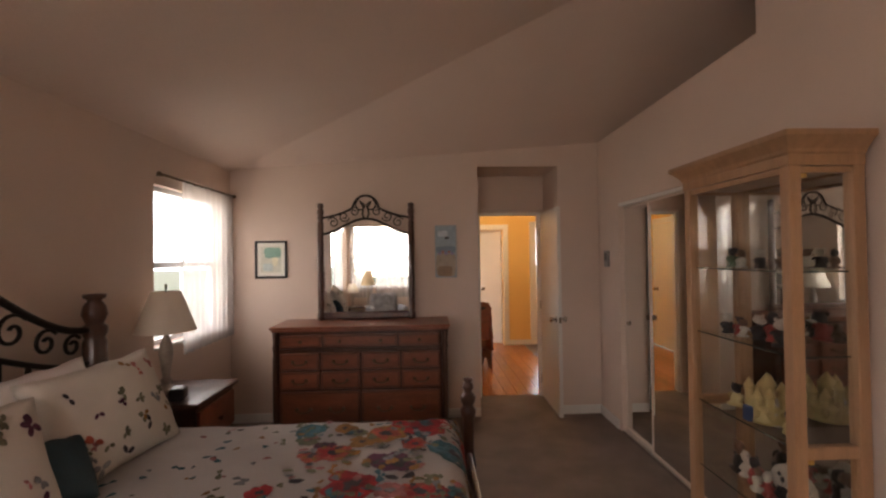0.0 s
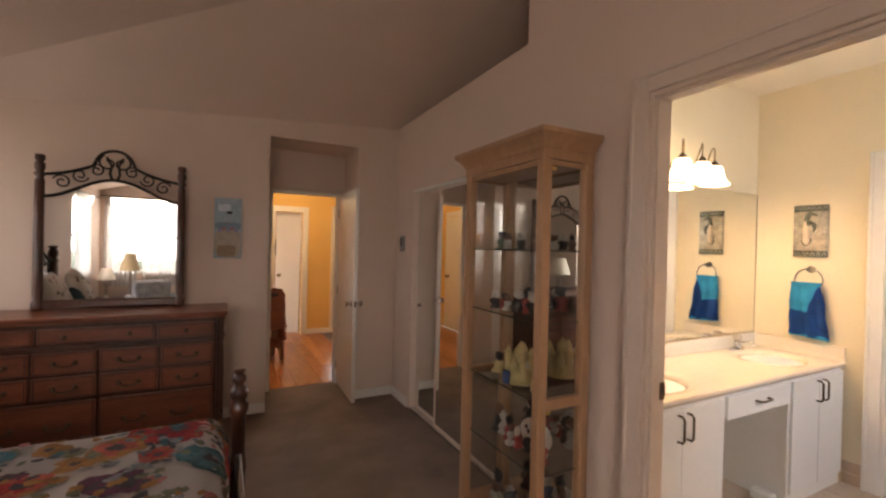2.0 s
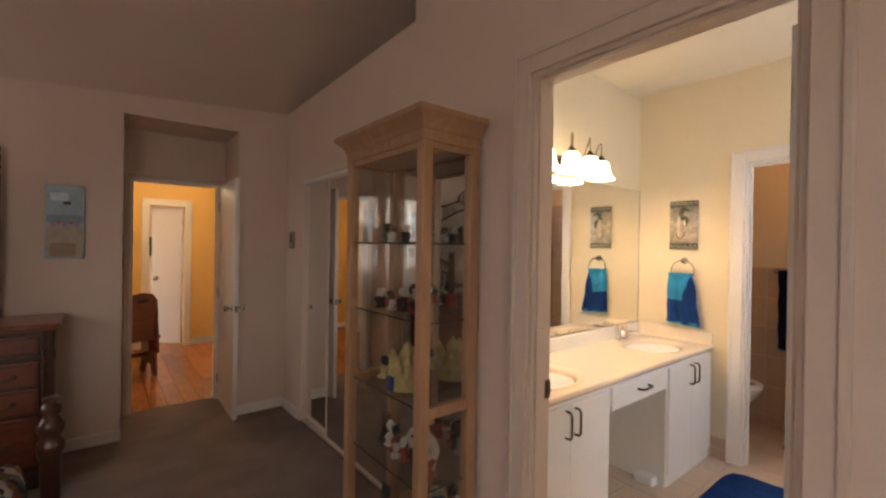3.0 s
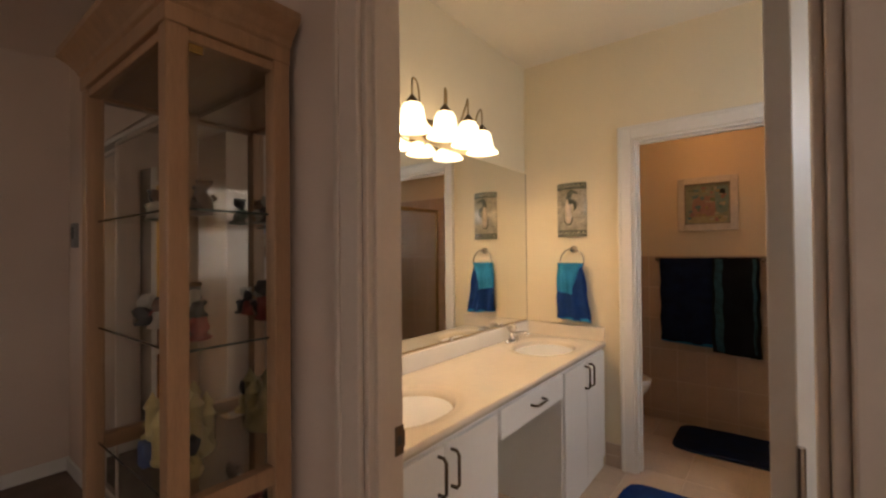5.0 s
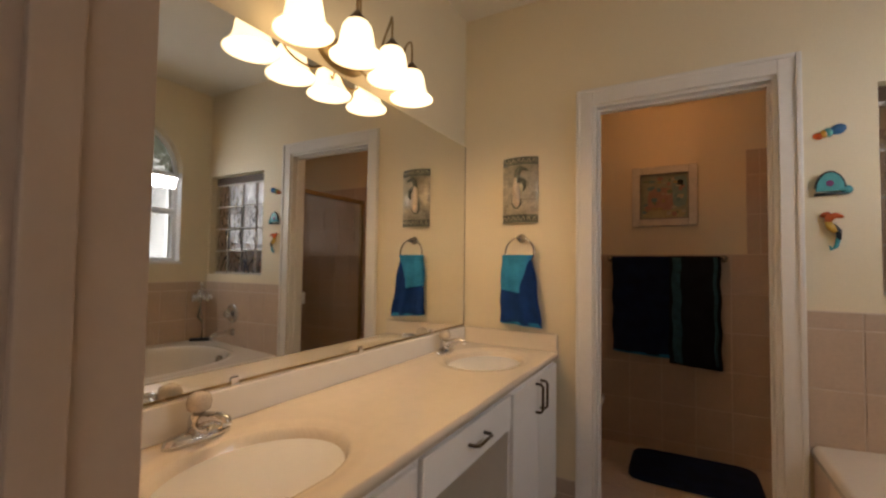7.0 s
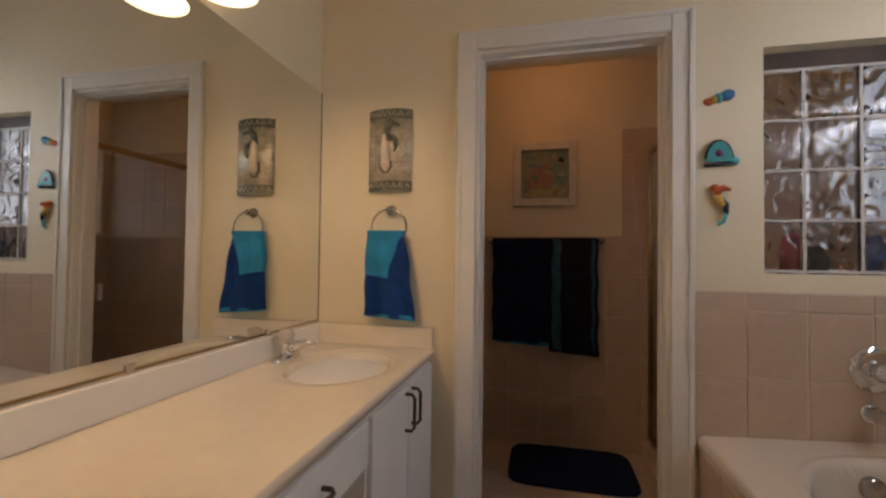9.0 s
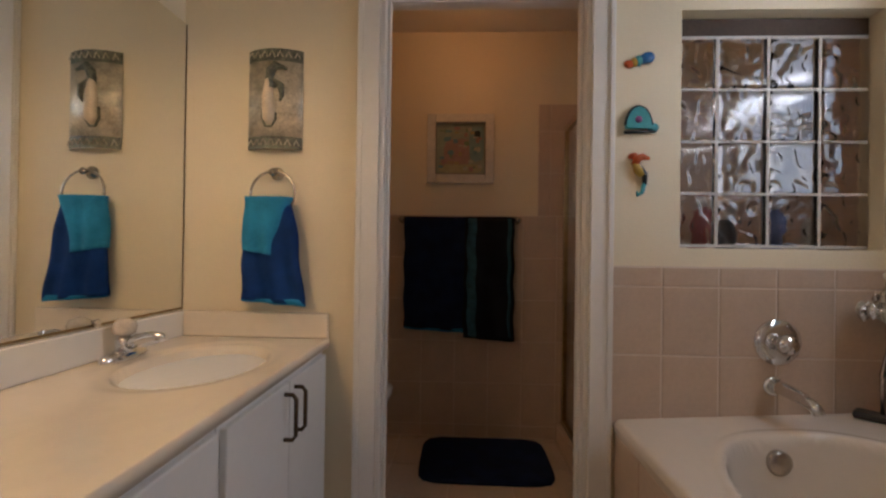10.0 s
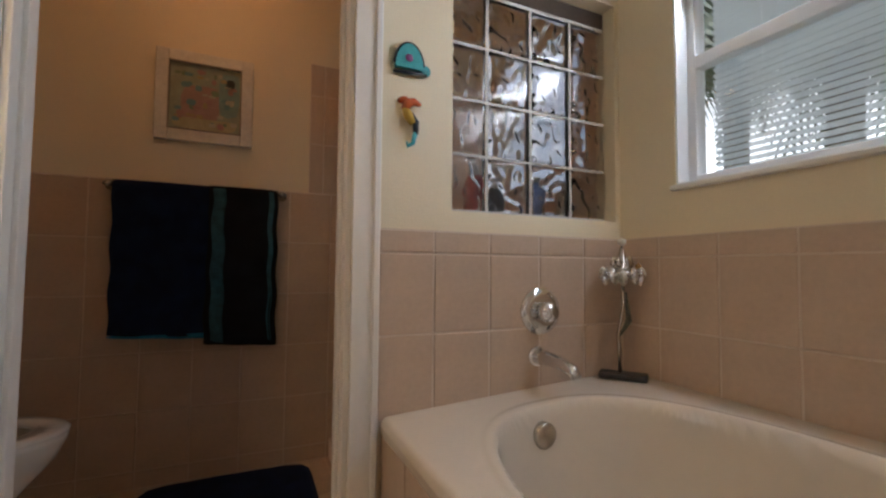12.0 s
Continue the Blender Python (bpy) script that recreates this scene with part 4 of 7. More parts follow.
nightstand(pose(-1.7, 2.83, 0), "dark cherry nightstand with a drawer and iron scrolls")
table_lamp(pose(-1.79, 2.83, 0.7065), "bedside lamp with stone-look stem and pale tapered shade", M["shade"])
st = thing("side_table", (-1.62, -1.68, 0), "low dark wooden side table under the windows", "table")
part("tabletop", box(-0.32, 0.32, -0.16, 0.16, 0.395, 0.42, 0.006), M["dark_cherry"], st)
for sx in (-1, 1):
    for sy in (-1, 1):
        part("leg", lathe([(0.014, 0), (0.02, 0.06), (0.016, 0.3), (0.024, 0.395)], 12, (sx * 0.28, sy * 0.12, 0)), M["dark_cherry"], st, smooth=True)
table_lamp(pose(-1.8, -1.68, 0.421) @ Matrix.Scale(0.82, 4), "small table lamp with a pale shade on the side table", M["shade"])
table_lamp(pose(-1.45, -1.68, 0.421) @ Matrix.Diagonal((0.94, 0.94, 1.25, 1)), "tall table lamp with a tan tapered shade", M["shade_tan"])
ck = thing("alarm_clock", pose(-1.62, 2.66, 0.7065, 0, 0, 15), "small black alarm clock on the nightstand", "clock")
part("case", box(-0.04, 0.04, -0.05, 0.05, 0, 0.075, 0.012), M["black"], ck)
part("face", box(0.0405, 0.042, -0.04, 0.04, 0.012, 0.063, 0.0), plain("dial", (0.05, 0.06, 0.06), 0.15), ck)


# windows of the bedroom
def sash_window(name, axis, face, out, a0, a1, z0, z1, label, cols=1, rail=0.5, glass=M["pane"]):
    """A double-hung window set in a wall. face: the inner wall face; out: direction to the outside."""
    t = tagged(new(name), label, "window", "", "structure")
    d0 = face + out * 0.06

    def bx(u0, u1, e0, e1, w0, w1, bev=0.003):
        lo, hi = sorted((e0, e1))
        return box(*((lo, hi, u0, u1) if axis == "x" else (u0, u1, lo, hi)), w0, w1, bev)

    f = 0.035
    for u0, u1, w0, w1 in ((a0, a0 + f, z0, z1), (a1 - f, a1, z0, z1), (a0 + f, a1 - f, z0, z0 + f), (a0 + f, a1 - f, z1 - f, z1)):
        part("window_frame", bx(u0, u1, d0, d0 + out * 0.05, w0, w1), M["vinyl"], t)
    zm = z0 + (z1 - z0) * rail
    part("meeting_rail", bx(a0 + f, a1 - f, d0 - out * 0.004, d0 + out * 0.04, zm - 0.022, zm + 0.022), M["vinyl"], t)
    for k in range(1, cols):
        u = a0 + (a1 - a0) * k / cols
        part("mullion", bx(u - 0.012, u + 0.012, d0 + out * 0.005, d0 + out * 0.03, z0 + f, z1 - f), M["vinyl"], t)
    for w0, w1 in ((z0 + f, zm - 0.022), (zm + 0.022, z1 - f)):
        pn = part("pane", bx(a0 + f, a1 - f, d0 + out * 0.02, d0 + out * 0.024, w0, w1, 0), glass, t)
        pn.visible_shadow = False
    part("window_sill", bx(a0 - 0.005, a1 + 0.005, face - out * 0.025, d0 - out * 0.001, z0 - 0.018, z0 - 0.001, 0.004), M["trim"], t)
    return t


sash_window("window_1", "x", XL, -1, *BED_WIN, "white double-hung bedroom window full of daylight", 2)
sash_window("window_2", "x", XL, -1, -1.45, -0.35, 0.9, 2.15, "white double-hung bedroom window behind the bed", 2)
sash_window("window_3", "y", YB, -1, -1.85, -0.15, 0.85, 2.2, "wide white bedroom window with sheer curtains", 3)


def curtain(name, axis, d, a0, a1, z0, z1, label, folds):
    t = thing(name, (0, 0, 0), label, "curtain")
    n = folds * 10
    bm = bmesh.new()
    rows = []
    for j in range(13):
        z = z1 + (z0 - z1) * j / 12
        row = []
        for i in range(n + 1):
            a = a0 + (a1 - a0) * i / n
            e = d + 0.016 * math.sin(2 * math.pi * folds * i / n + 0.6 * math.sin(i * 0.21)) * (0.6 + 0.4 * j / 12) + 0.006 * noise.noise((a * 9, z * 2, 0))
            row.append(bm.verts.new((e, a, z) if axis == "x" else (a, e, z)))
        rows.append(row)
    for j in range(12):
        for i in range(n):
            bm.faces.new((rows[j][i], rows[j][i + 1], rows[j + 1][i + 1], rows[j + 1][i]))
    part("sheer_cloth", bm, M["sheer"], t, smooth=True)
    return t


def rod(name, p, q, label):
    t = thing(name, (0, 0, 0), label, "curtain rod")
    part("pole", tube([p, q], 0.009, 10), M["bronze"], t, smooth=True)
    wallward = Vector((-1, 0, 0)) if abs(p[0] - q[0]) < 0.01 else Vector((0, -1, 0))
    for e, s in ((p, -1), (q, 1)):
        e = Vector(e)
        way = (Vector(q) - Vector(p)).normalized() * s
        part("finial", tube([e, e + way * 0.012, e + way * 0.03], [0.009, 0.018, 0.006], 10), M["bronze"], t, smooth=True)
        part("bracket", tube([e - way * 0.06, e - way * 0.06 + wallward * 0.06], 0.006, 8), M["bronze"], t)
    return t


rod("curtain_rod", (XL + 0.06, 2.97, 2.13), (XL + 0.06, 4.07, 2.13), "thin dark curtain rod over the window")
curtain("sheer_curtain", "x", XL + 0.06, 3.24, 4.06, 0.85, 2.125, "gathered white sheer curtain drawn to one side", 9)
rod("curtain_rod", (XL + 0.06, -1.6, 2.2), (XL + 0.06, -0.2, 2.2), "thin dark curtain rod over the window")
curtain("sheer_curtain", "x", XL + 0.06, -1.05, -0.3, 0.7, 2.195, "gathered white sheer curtain drawn to one side", 9)
rod("curtain_rod", (-1.93, YB + 0.06, 2.27), (-0.02, YB + 0.06, 2.27), "long dark curtain rod over the wide window")
curtain("sheer_curtain", "y", YB + 0.06, -1.9, -1.38, 0.6, 2.265, "gathered white sheer curtain panel", 7)
curtain("sheer_curtain", "y", YB + 0.06, -1.3, -0.1, 0.6, 2.265, "gathered white sheer curtain panel", 12)

ch = thing("armchair", pose(-0.98, -1.05, 0, 0, 0, 160) @ Matrix.Scale(0.82, 4), "grey patterned upholstered armchair by the window", "armchair")
part("seat", box(-0.34, 0.34, -0.34, 0.3, 0.2, 0.46, 0.06), M["linen_grey"], ch, smooth=True)
part("backrest", box(-0.36, 0.36, 0.2, 0.38, 0.3, 0.92, 0.08, seg=4), M["linen_grey"], ch, smooth=True)
for sx in (-1, 1):
    part("armrest", box(sx * 0.42 - 0.07, sx * 0.42 + 0.07, -0.34, 0.3, 0.2, 0.62, 0.06, seg=4), M["linen_grey"], ch, smooth=True)
    for sy in (-0.28, 0.28):
        part("leg", lathe([(0.018, 0), (0.026, 0.2)], 10, (sx * 0.38, sy, 0)), M["dark_cherry"], ch)


# doors
def door_leaf(name, m, w, h, label, knob_mat, knob_z, lever=False, panels=False, thick=0.035):
    """A leaf from its hinge at the origin along +x, thick along y."""
    t = tagged(new(name), label, "door", "", "structure")
    t.matrix_world = m
    part("leaf", box(0, w, -thick / 2, thick / 2, 0.012, h, 0.003), M["door_paint"], t)
    for s in (-1, 1):
        kx = w - 0.065
        kn = part("door_knob", lathe([(0.031, 0), (0.031, 0.006), (0.012, 0.01), (0.012, 0.03), (0.024, 0.038), (0.028, 0.05), (0.022, 0.062), (0, 0.066)] if s > 0 else [(0.0, -0.066), (0.022, -0.062), (0.028, -0.05), (0.024, -0.038), (0.012, -0.03), (0.012, -0.01), (0.031, -0.006), (0.031, 0)], 20, (kx, s * thick / 2, knob_z), axis="y"), knob_mat, t, smooth=True)
    part("latch_plate", box(w + 0.0002, w + 0.0012, -0.012, 0.012, knob_z - 0.028, knob_z + 0.028), knob_mat, t)
    for hz in (0.2, h / 2, h - 0.2):
        part("hinge", lathe([(0.006, -0.045), (0.006, 0.045)], 10, (-0.004, -thick / 2 - 0.003, hz)), M["nickel"], t)
    return t


door_leaf("door_1", pose(1.148, 4.662, 0, 0, 0, -91.2), 0.655, 2.0, "cream painted bedroom door standing open into the recess", M["nickel"], 0.925)
door_leaf("door_2", pose(1.69, 0.513, 0, 0, 0, -6.8), 0.75, 2.06, "cream painted bathroom door standing open, with brass knobs", M["brass"], 0.955)
door_leaf("door_3", pose(1.182, 7.455, 0, 0, 0, 148), 0.4, 1.96, "narrow white hall door standing ajar", M["nickel"], 0.95)
door_leaf("door_5", pose(-0.58, 6.21, 0, 0, 0, 90), 0.83, 2.02, "closed cream door on the side of the hall", M["nickel"], 0.95)
door_leaf("door_4", pose(2.44, 7.49, 0, 0, 0, 100), 0.75, 2.02, "white door standing open at the end of the hall", M["nickel"], 0.95)
sp = tagged(new("strike_plate"), "dark bronze strike plate let into the door jamb", "strike plate", "", "structure")
SY = DOOR_Y1 - 0.016
part("plate", box(XI - 0.026, XI + 0.0035, SY - 0.002, SY, 0.885, 0.955, 0.0005), M["bronze"], sp)
part("lip", box(XI + 0.0036, XI + 0.008, SY - 0.002, SY + 0.006, 0.9, 0.94, 0.0005), M["bronze"], sp)
# no opening: a black patch paints the shade inside the latch hole
part("latch_hole", box(XI - 0.018, XI - 0.004, SY - 0.0026, SY - 0.0021, 0.908, 0.932), M["black"], sp)

# closet
for k, (y0, y1, xd) in enumerate(((2.15, 3.2, XR + 0.02), (2.62, 3.678, XR + 0.05))):
    xd -= LEAN * (YF - (y0 + y1) / 2) * 0.8
    t = tagged(new("closet_door_%d" % (k + 1)), "mirrored sliding closet door with a narrow pale frame", "closet door", "sliding closet doors", "structure")
    part("glass", box(xd, xd + 0.005, y0 + 0.012, y1 - 0.012, 0.055, CL_Z - 0.05), M["mirror"], t)
    for nm, u0, u1, w0, w1 in (("stile", y0, y0 + 0.012, 0.03, CL_Z - 0.03), ("stile", y1 - 0.012, y1, 0.03, CL_Z - 0.03), ("rail", y0 + 0.0185, y1 - 0.0185, 0.03, 0.055), ("rail", y0 + 0.0185, y1 - 0.0185, CL_Z - 0.05, CL_Z - 0.03)):
        part(nm, box(xd - 0.006, xd + 0.016, u0, u1, w0, w1, 0.003), M["trim_bed"], t)
    part("finger_pull", lathe([(0.02, -0.004), (0.014, -0.003), (0.012, 0.0)], 16, (xd - 0.0065, y1 - 0.05 if k else y0 + 0.05, 0.95), axis="x"), M["nickel"], t)
solid("closet_track", box(XR - 0.012, XR + 0.05, CL_Y0, CL_Y1 - 0.002, 0.001, 0.026, 0.003), M["chrome"], "metal floor track of the sliding closet doors", "track")
solid("closet_header", box(XR - 0.012, XR + 0.04, CL_Y0, CL_Y1 - 0.002, CL_Z - 0.028, CL_Z - 0.001, 0.003), M["trim"], "metal head track of the sliding closet doors", "track")
th = thing("thermostat", (east_x(3.93), 3.93, 1.5), "small grey thermostat on the bedroom wall", "thermostat")
part("body", box(-0.022, -0.001, -0.045, 0.045, -0.075, 0.075, 0.006), plain("grey_plastic", (0.28, 0.26, 0.25)), th)
part("dial_plate", box(-0.025, -0.0225, -0.03, 0.03, -0.02, 0.05, 0.001), plain("dark_plastic", (0.08, 0.08, 0.08)), th)


# curio cabinet
def curio():
    t = thing("curio_cabinet", (0, 0, 0), "tall light-oak glass curio cabinet full of figurines, against the wall", "display cabinet")
    x0, x1, y0, y1, h = 1.208, 1.497, 1.517, 2.155, 1.922
    p = 0.045
    for nm, a, b in (("front_post", x0, y0), ("front_post", x0, y1 - p), ("back_post", x1 - p, y0), ("back_post", x1 - p, y1 - p)):
        part(nm, box(a, a + p, b, b + p, 0.0, h, 0.004), M["oak"], t)
    part("base", box(x0 + 0.002, x1 - 0.002, y0 + 0.002, y1 - 0.002, 0.0, 0.13, 0.004), M["oak"], t)
    bm = box(x0 - 0.004, x1, y0 - 0.004, y1 + 0.004, h - 0.06, h - 0.02, 0.003)
    part("frieze", bm, M["oak"], t)
    bm = bmesh.new()
    steps = [(0.0, h - 0.02), (0.008, h - 0.012), (0.012, h), (0.03, h + 0.022), (0.045, h + 0.036), (0.05, h + 0.04), (0.05, h + 0.06), (0.046, h + 0.062)]
    rings = [[bm.verts.new(q) for q in ((x0 - o, y0 - o, z), (x1, y0 - o, z), (x1, y1 + o, z), (x0 - o, y1 + o, z))] for o, z in steps]
    for a, b in zip(rings, rings[1:]):
        for i in range(4):
            bm.faces.new((a[i], a[(i + 1) % 4], b[(i + 1) % 4], b[i]))
    bm.faces.new(rings[-1])
    bm.faces.new(rings[0][::-1])
    part("crown", bm, M["oak"], t)
    for y in (y0, y1 - p):
        for z0_, z1_ in ((0.79, 0.835), (h - 0.085, h - 0.061)):
            part("side_rail", box(x0 + p, x1 - p, y + 0.006, y + p - 0.006, z0_, z1_, 0.003), M["oak"], t)
        part("side_glass", box(x0 + p, x1 - p, y + 0.02, y + 0.024, 0.131, 0.789), M["shelf_glass"], t)
        part("side_glass", box(x0 + p, x1 - p, y + 0.02, y + 0.024, 0.836, h - 0.086), M["shelf_glass"], t)
    part("front_rail", box(x0 + 0.006, x0 + p - 0.006, y0 + p, y1 - p, h - 0.085, h - 0.061, 0.003), M["oak"], t)
    part("front_glass", box(x0 + 0.018, x0 + 0.022, y0 + p, y1 - p, 0.131, h - 0.086), M["shelf_glass"], t)
    part("back_mirror", box(x1 - 0.012, x1 - 0.007, y0 + p, y1 - p, 0.131, h - 0.062), M["mirror"], t)
    part("ceiling_panel", box(x0 + p, x1 - p, y0 + p, y1 - p, h - 0.075, h - 0.062), M["oak"], t)
    for z in (0.5, 0.82, 1.16, 1.475):
        part("glass_shelf", box(x0 + 0.03, x1 - 0.014, y0 + 0.028, y1 - 0.028, z - 0.006, z, 0.001), M["shelf_glass"], t)
        for y in (y0 + 0.03, y1 - 0.03):
            part("shelf_pin", lathe([(0.004, -0.02), (0.004, 0.0)], 8, (x1 - 0.02, y, z - 0.011), axis="x"), M["brass"], t)
        # the polished edge of the shelf
        part("shelf_edge", box(x0 + 0.0285, x0 + 0.0298, y0 + 0.03, y1 - 0.03, z - 0.006, z), plain("glass_edge", (0.04, 0.06, 0.05), 0.2), t)
        part("shelf_edge", box(x0 + 0.047, x1 - 0.047, y0 + 0.0265, y0 + 0.0278, z - 0.006, z), plain("glass_edge", (0.04, 0.06, 0.05), 0.2), t)
    for z in (h - 0.105, 0.77):
        part("clip", box(x0 + p + 0.004, x0 + p + 0.034, y0 + 0.012, y0 + 0.019, z, z + 0.02, 0.002), M["brass"], t, "bright brass clip")
    part("lock", box(x0 + p + 0.004, x0 + p + 0.03, y0 + 0.012, y0 + 0.019, 1.3, 1.31, 0.002), M["bronze"], t)
    return x0, x1, y0, y1


CX0, CX1, CY0, CY1 = curio()
FIG = [plain("fig_red", (0.32, 0.04, 0.035)), plain("fig_black", (0.02, 0.02, 0.025)), plain("fig_white", (0.5, 0.46, 0.4)), plain("fig_yellow", (0.56, 0.44, 0.2)), plain("fig_blue", (0.05, 0.09, 0.22)), plain("fig_brown", (0.15, 0.08, 0.05)), plain("fig_green", (0.1, 0.16, 0.1))]


def figurine(x, y, z, s, mat, seed, label):
    """A small ornament as one plain turned and lumped shape."""
    rng = random.Random(seed)
    a, b = rng.uniform(0.8, 1.2), rng.uniform(0.8, 1.2)
    bm = lathe([(0.3 * a, 0), (0.32 * a, 0.05), (0.2, 0.12), (0.26 * b, 0.3), (0.22 * a, 0.48), (0.1, 0.56), (0.2 * b, 0.68), (0.21, 0.8), (0.13, 0.92), (0.0, 0.97)], 14)
    for v_ in bm.verts:
        n_ = noise.noise_vector(v_.co * 3.5 + Vector((seed, 0, 0)))
        v_.co = Vector((v_.co.x + 0.09 * n_.x + 0.06 * math.sin(v_.co.z * 7 + seed), v_.co.y * 0.8 + 0.09 * n_.y, v_.co.z + (0.05 * n_.z if v_.co.z > 0.1 else 0)))
    for side in (-1, 1):
        lathe([(0.0, -0.075), (0.06, -0.03), (0.06, 0.03), (0.0, 0.075)], 8, (side * (0.14 + 0.04 * a), 0.02, 0.9), bm)
        tube([(side * 0.2, 0, 0.5), (side * 0.3, -0.08, 0.42), (side * 0.2, -0.2, 0.36)], [0.06, 0.05, 0.035], 8, bm)
    for v_ in bm.verts:
        v_.co *= s
    for f_ in bm.faces:
        f_.material_index = 1 if f_.calc_center_median().z > 0.55 * s else 0
    ob = tagged(new("figurine", finish("figurine", bm, [mat, FIG[(1, 2, 5)[seed % 3]]], True)), label, "figurine", "figurines in the cabinet")
    ob.location = (x, y, z + 0.0015)
    ob.rotation_euler = (0, 0, rng.uniform(0, 6.28))
    return ob


fr = random.Random(11)
LABELS = ["small red glazed figurine on a glass shelf", "small black figurine on a glass shelf", "small white porcelain figurine on a glass shelf", "yellow glazed ornament on a glass shelf", "small dark blue figurine on a glass shelf", "small brown figurine on a glass shelf", "small green figurine on a glass shelf"]
for z, size, kinds, count in ((1.475, 0.11, (5, 5, 1, 2, 6), 5), (1.16, 0.14, (0, 1, 5, 0, 1, 2), 8), (0.82, 0.13, (3, 2, 1), 4), (0.5, 0.16, (0, 2, 1, 0, 2), 8), (0.13, 0.18, (2, 5, 0, 2, 4), 7)):
    for k in range(count):
        c_ = kinds[k % len(kinds)]
        yy = CY0 + 0.1 + (CY1 - CY0 - 0.2) * (k + 0.5) / count
        figurine(fr.uniform(CX0 + 0.11, CX1 - 0.12), yy, z, size * fr.uniform(0.6, 0.95), FIG[c_], 20 + k + int(z * 100), LABELS[c_])
cs = thing("yellow_ornament", pose(1.35, 1.82, 0.8215) @ Matrix.Scale(0.66, 4), "wide yellow glazed castle-like ornament on a shelf", "ornament")
part("body", lathe([(0.12, 0), (0.13, 0.02), (0.11, 0.07), (0.125, 0.1), (0.07, 0.14), (0.0, 0.15)], 20), FIG[3], cs, smooth=True)
for k in range(9):
    q = 2 * math.pi * k / 9
    hh = (0.17, 0.21, 0.15)[k % 3]
    part("turret", lathe([(0.026, 0.03), (0.024, hh), (0.034, hh + 0.01), (0.03, hh + 0.016), (0.0, hh + 0.07)], 12, (0.1 * math.cos(q), 0.1 * math.sin(q), 0)), FIG[3], cs, smooth=True)
part("keep", lathe([(0.045, 0.1), (0.043, 0.22), (0.055, 0.23), (0.0, 0.31)], 14), FIG[3], cs, smooth=True)
part("gate", box(-0.15, -0.11, -0.03, 0.03, 0.0, 0.1, 0.01), FIG[4], cs, "dark blue gate")
pl = thing("white_plate", pose(1.36, 1.72, 0.6, 0, 78, 20), "pale porcelain plate propped in the cabinet", "plate")
pl.location.z = 0.5 + 0.085
part("dish", lathe([(0.03, 0), (0.05, 0.004), (0.085, 0.018), (0.086, 0.021), (0.05, 0.008), (0.0, 0.006)], 28), FIG[2], pl, smooth=True)

# ---- bathroom ----
VF = 1.4          # face of the vanity cabinets
CT = 0.79         # counter height


def c_pull(x, z0, z1, parent, horizontal=False):
    if horizontal:
        pts = [(z0, VF - 0.018, x), (z0, VF - 0.04, x), (z0 + 0.012, VF - 0.05, x), (z1 - 0.012, VF - 0.05, x), (z1, VF - 0.04, x), (z1, VF - 0.018, x)]
    else:
        pts = [(x, VF - 0.018, z0), (x, VF - 0.04, z0), (x, VF - 0.05, z0 + 0.012), (x, VF - 0.05, z1 - 0.012), (x, VF - 0.04, z1), (x, VF - 0.018, z1)]
    part("pull_handle", tube(pts, 0.0058, 8), M["bronze"], parent, "dark bronze bar pull", smooth=True)


def vanity_cabinet(x0, x1, label):
    t = thing("vanity_cabinet", (0, 0, 0), label, "cabinet", "vanity cabinets")
    part("body", box(x0, x1, VF, YV - 0.003, 0.0, CT - 0.032, 0.002), M["vanity_white"], t)
    xm = (x0 + x1) / 2
    for a0, a1, hx in ((x0 + 0.01, xm - 0.0015, xm - 0.035), (xm + 0.0015, x1 - 0.01, xm + 0.035)):
        d = part("door", box(a0, a1, VF - 0.018, VF - 0.0005, 0.075, CT - 0.05, 0.004), M["vanity_white"], t)
        c_pull(hx, 0.592, 0.715, d)
    part("toe_board", box(x0 + 0.01, x1 - 0.01, VF - 0.006, VF - 0.0005, 0.002, 0.07, 0.002), M["vanity_white"], t)
    return t


vanity_cabinet(XI + 0.005, 2.32, "white two-door vanity cabinet under the basin")
vanity_cabinet(2.985, XB - 0.025, "white two-door vanity cabinet beside the toilet doorway")
ap = thing("drawer_unit", (0, 0, 0), "white drawer over the knee space of the vanity", "drawer")
part("box", box(2.322, 2.983, VF + 0.001, VF + 0.4, 0.63, CT - 0.032, 0.002), M["vanity_white"], ap)
dd = part("drawer_front", box(2.34, 2.965, VF - 0.018, VF + 0.0005, 0.622, CT - 0.045, 0.004), M["vanity_white"], ap)
c_pull(0.69, 2.6, 2.715, dd, True)
ft = thing("knee_foot", (2.965, 1.5, 0), "small white support block at the knee space", "support")
part("block", box(-0.055, 0.018, -0.06, 0.06, 0, 0.06, 0.015), M["vanity_white"], ft)


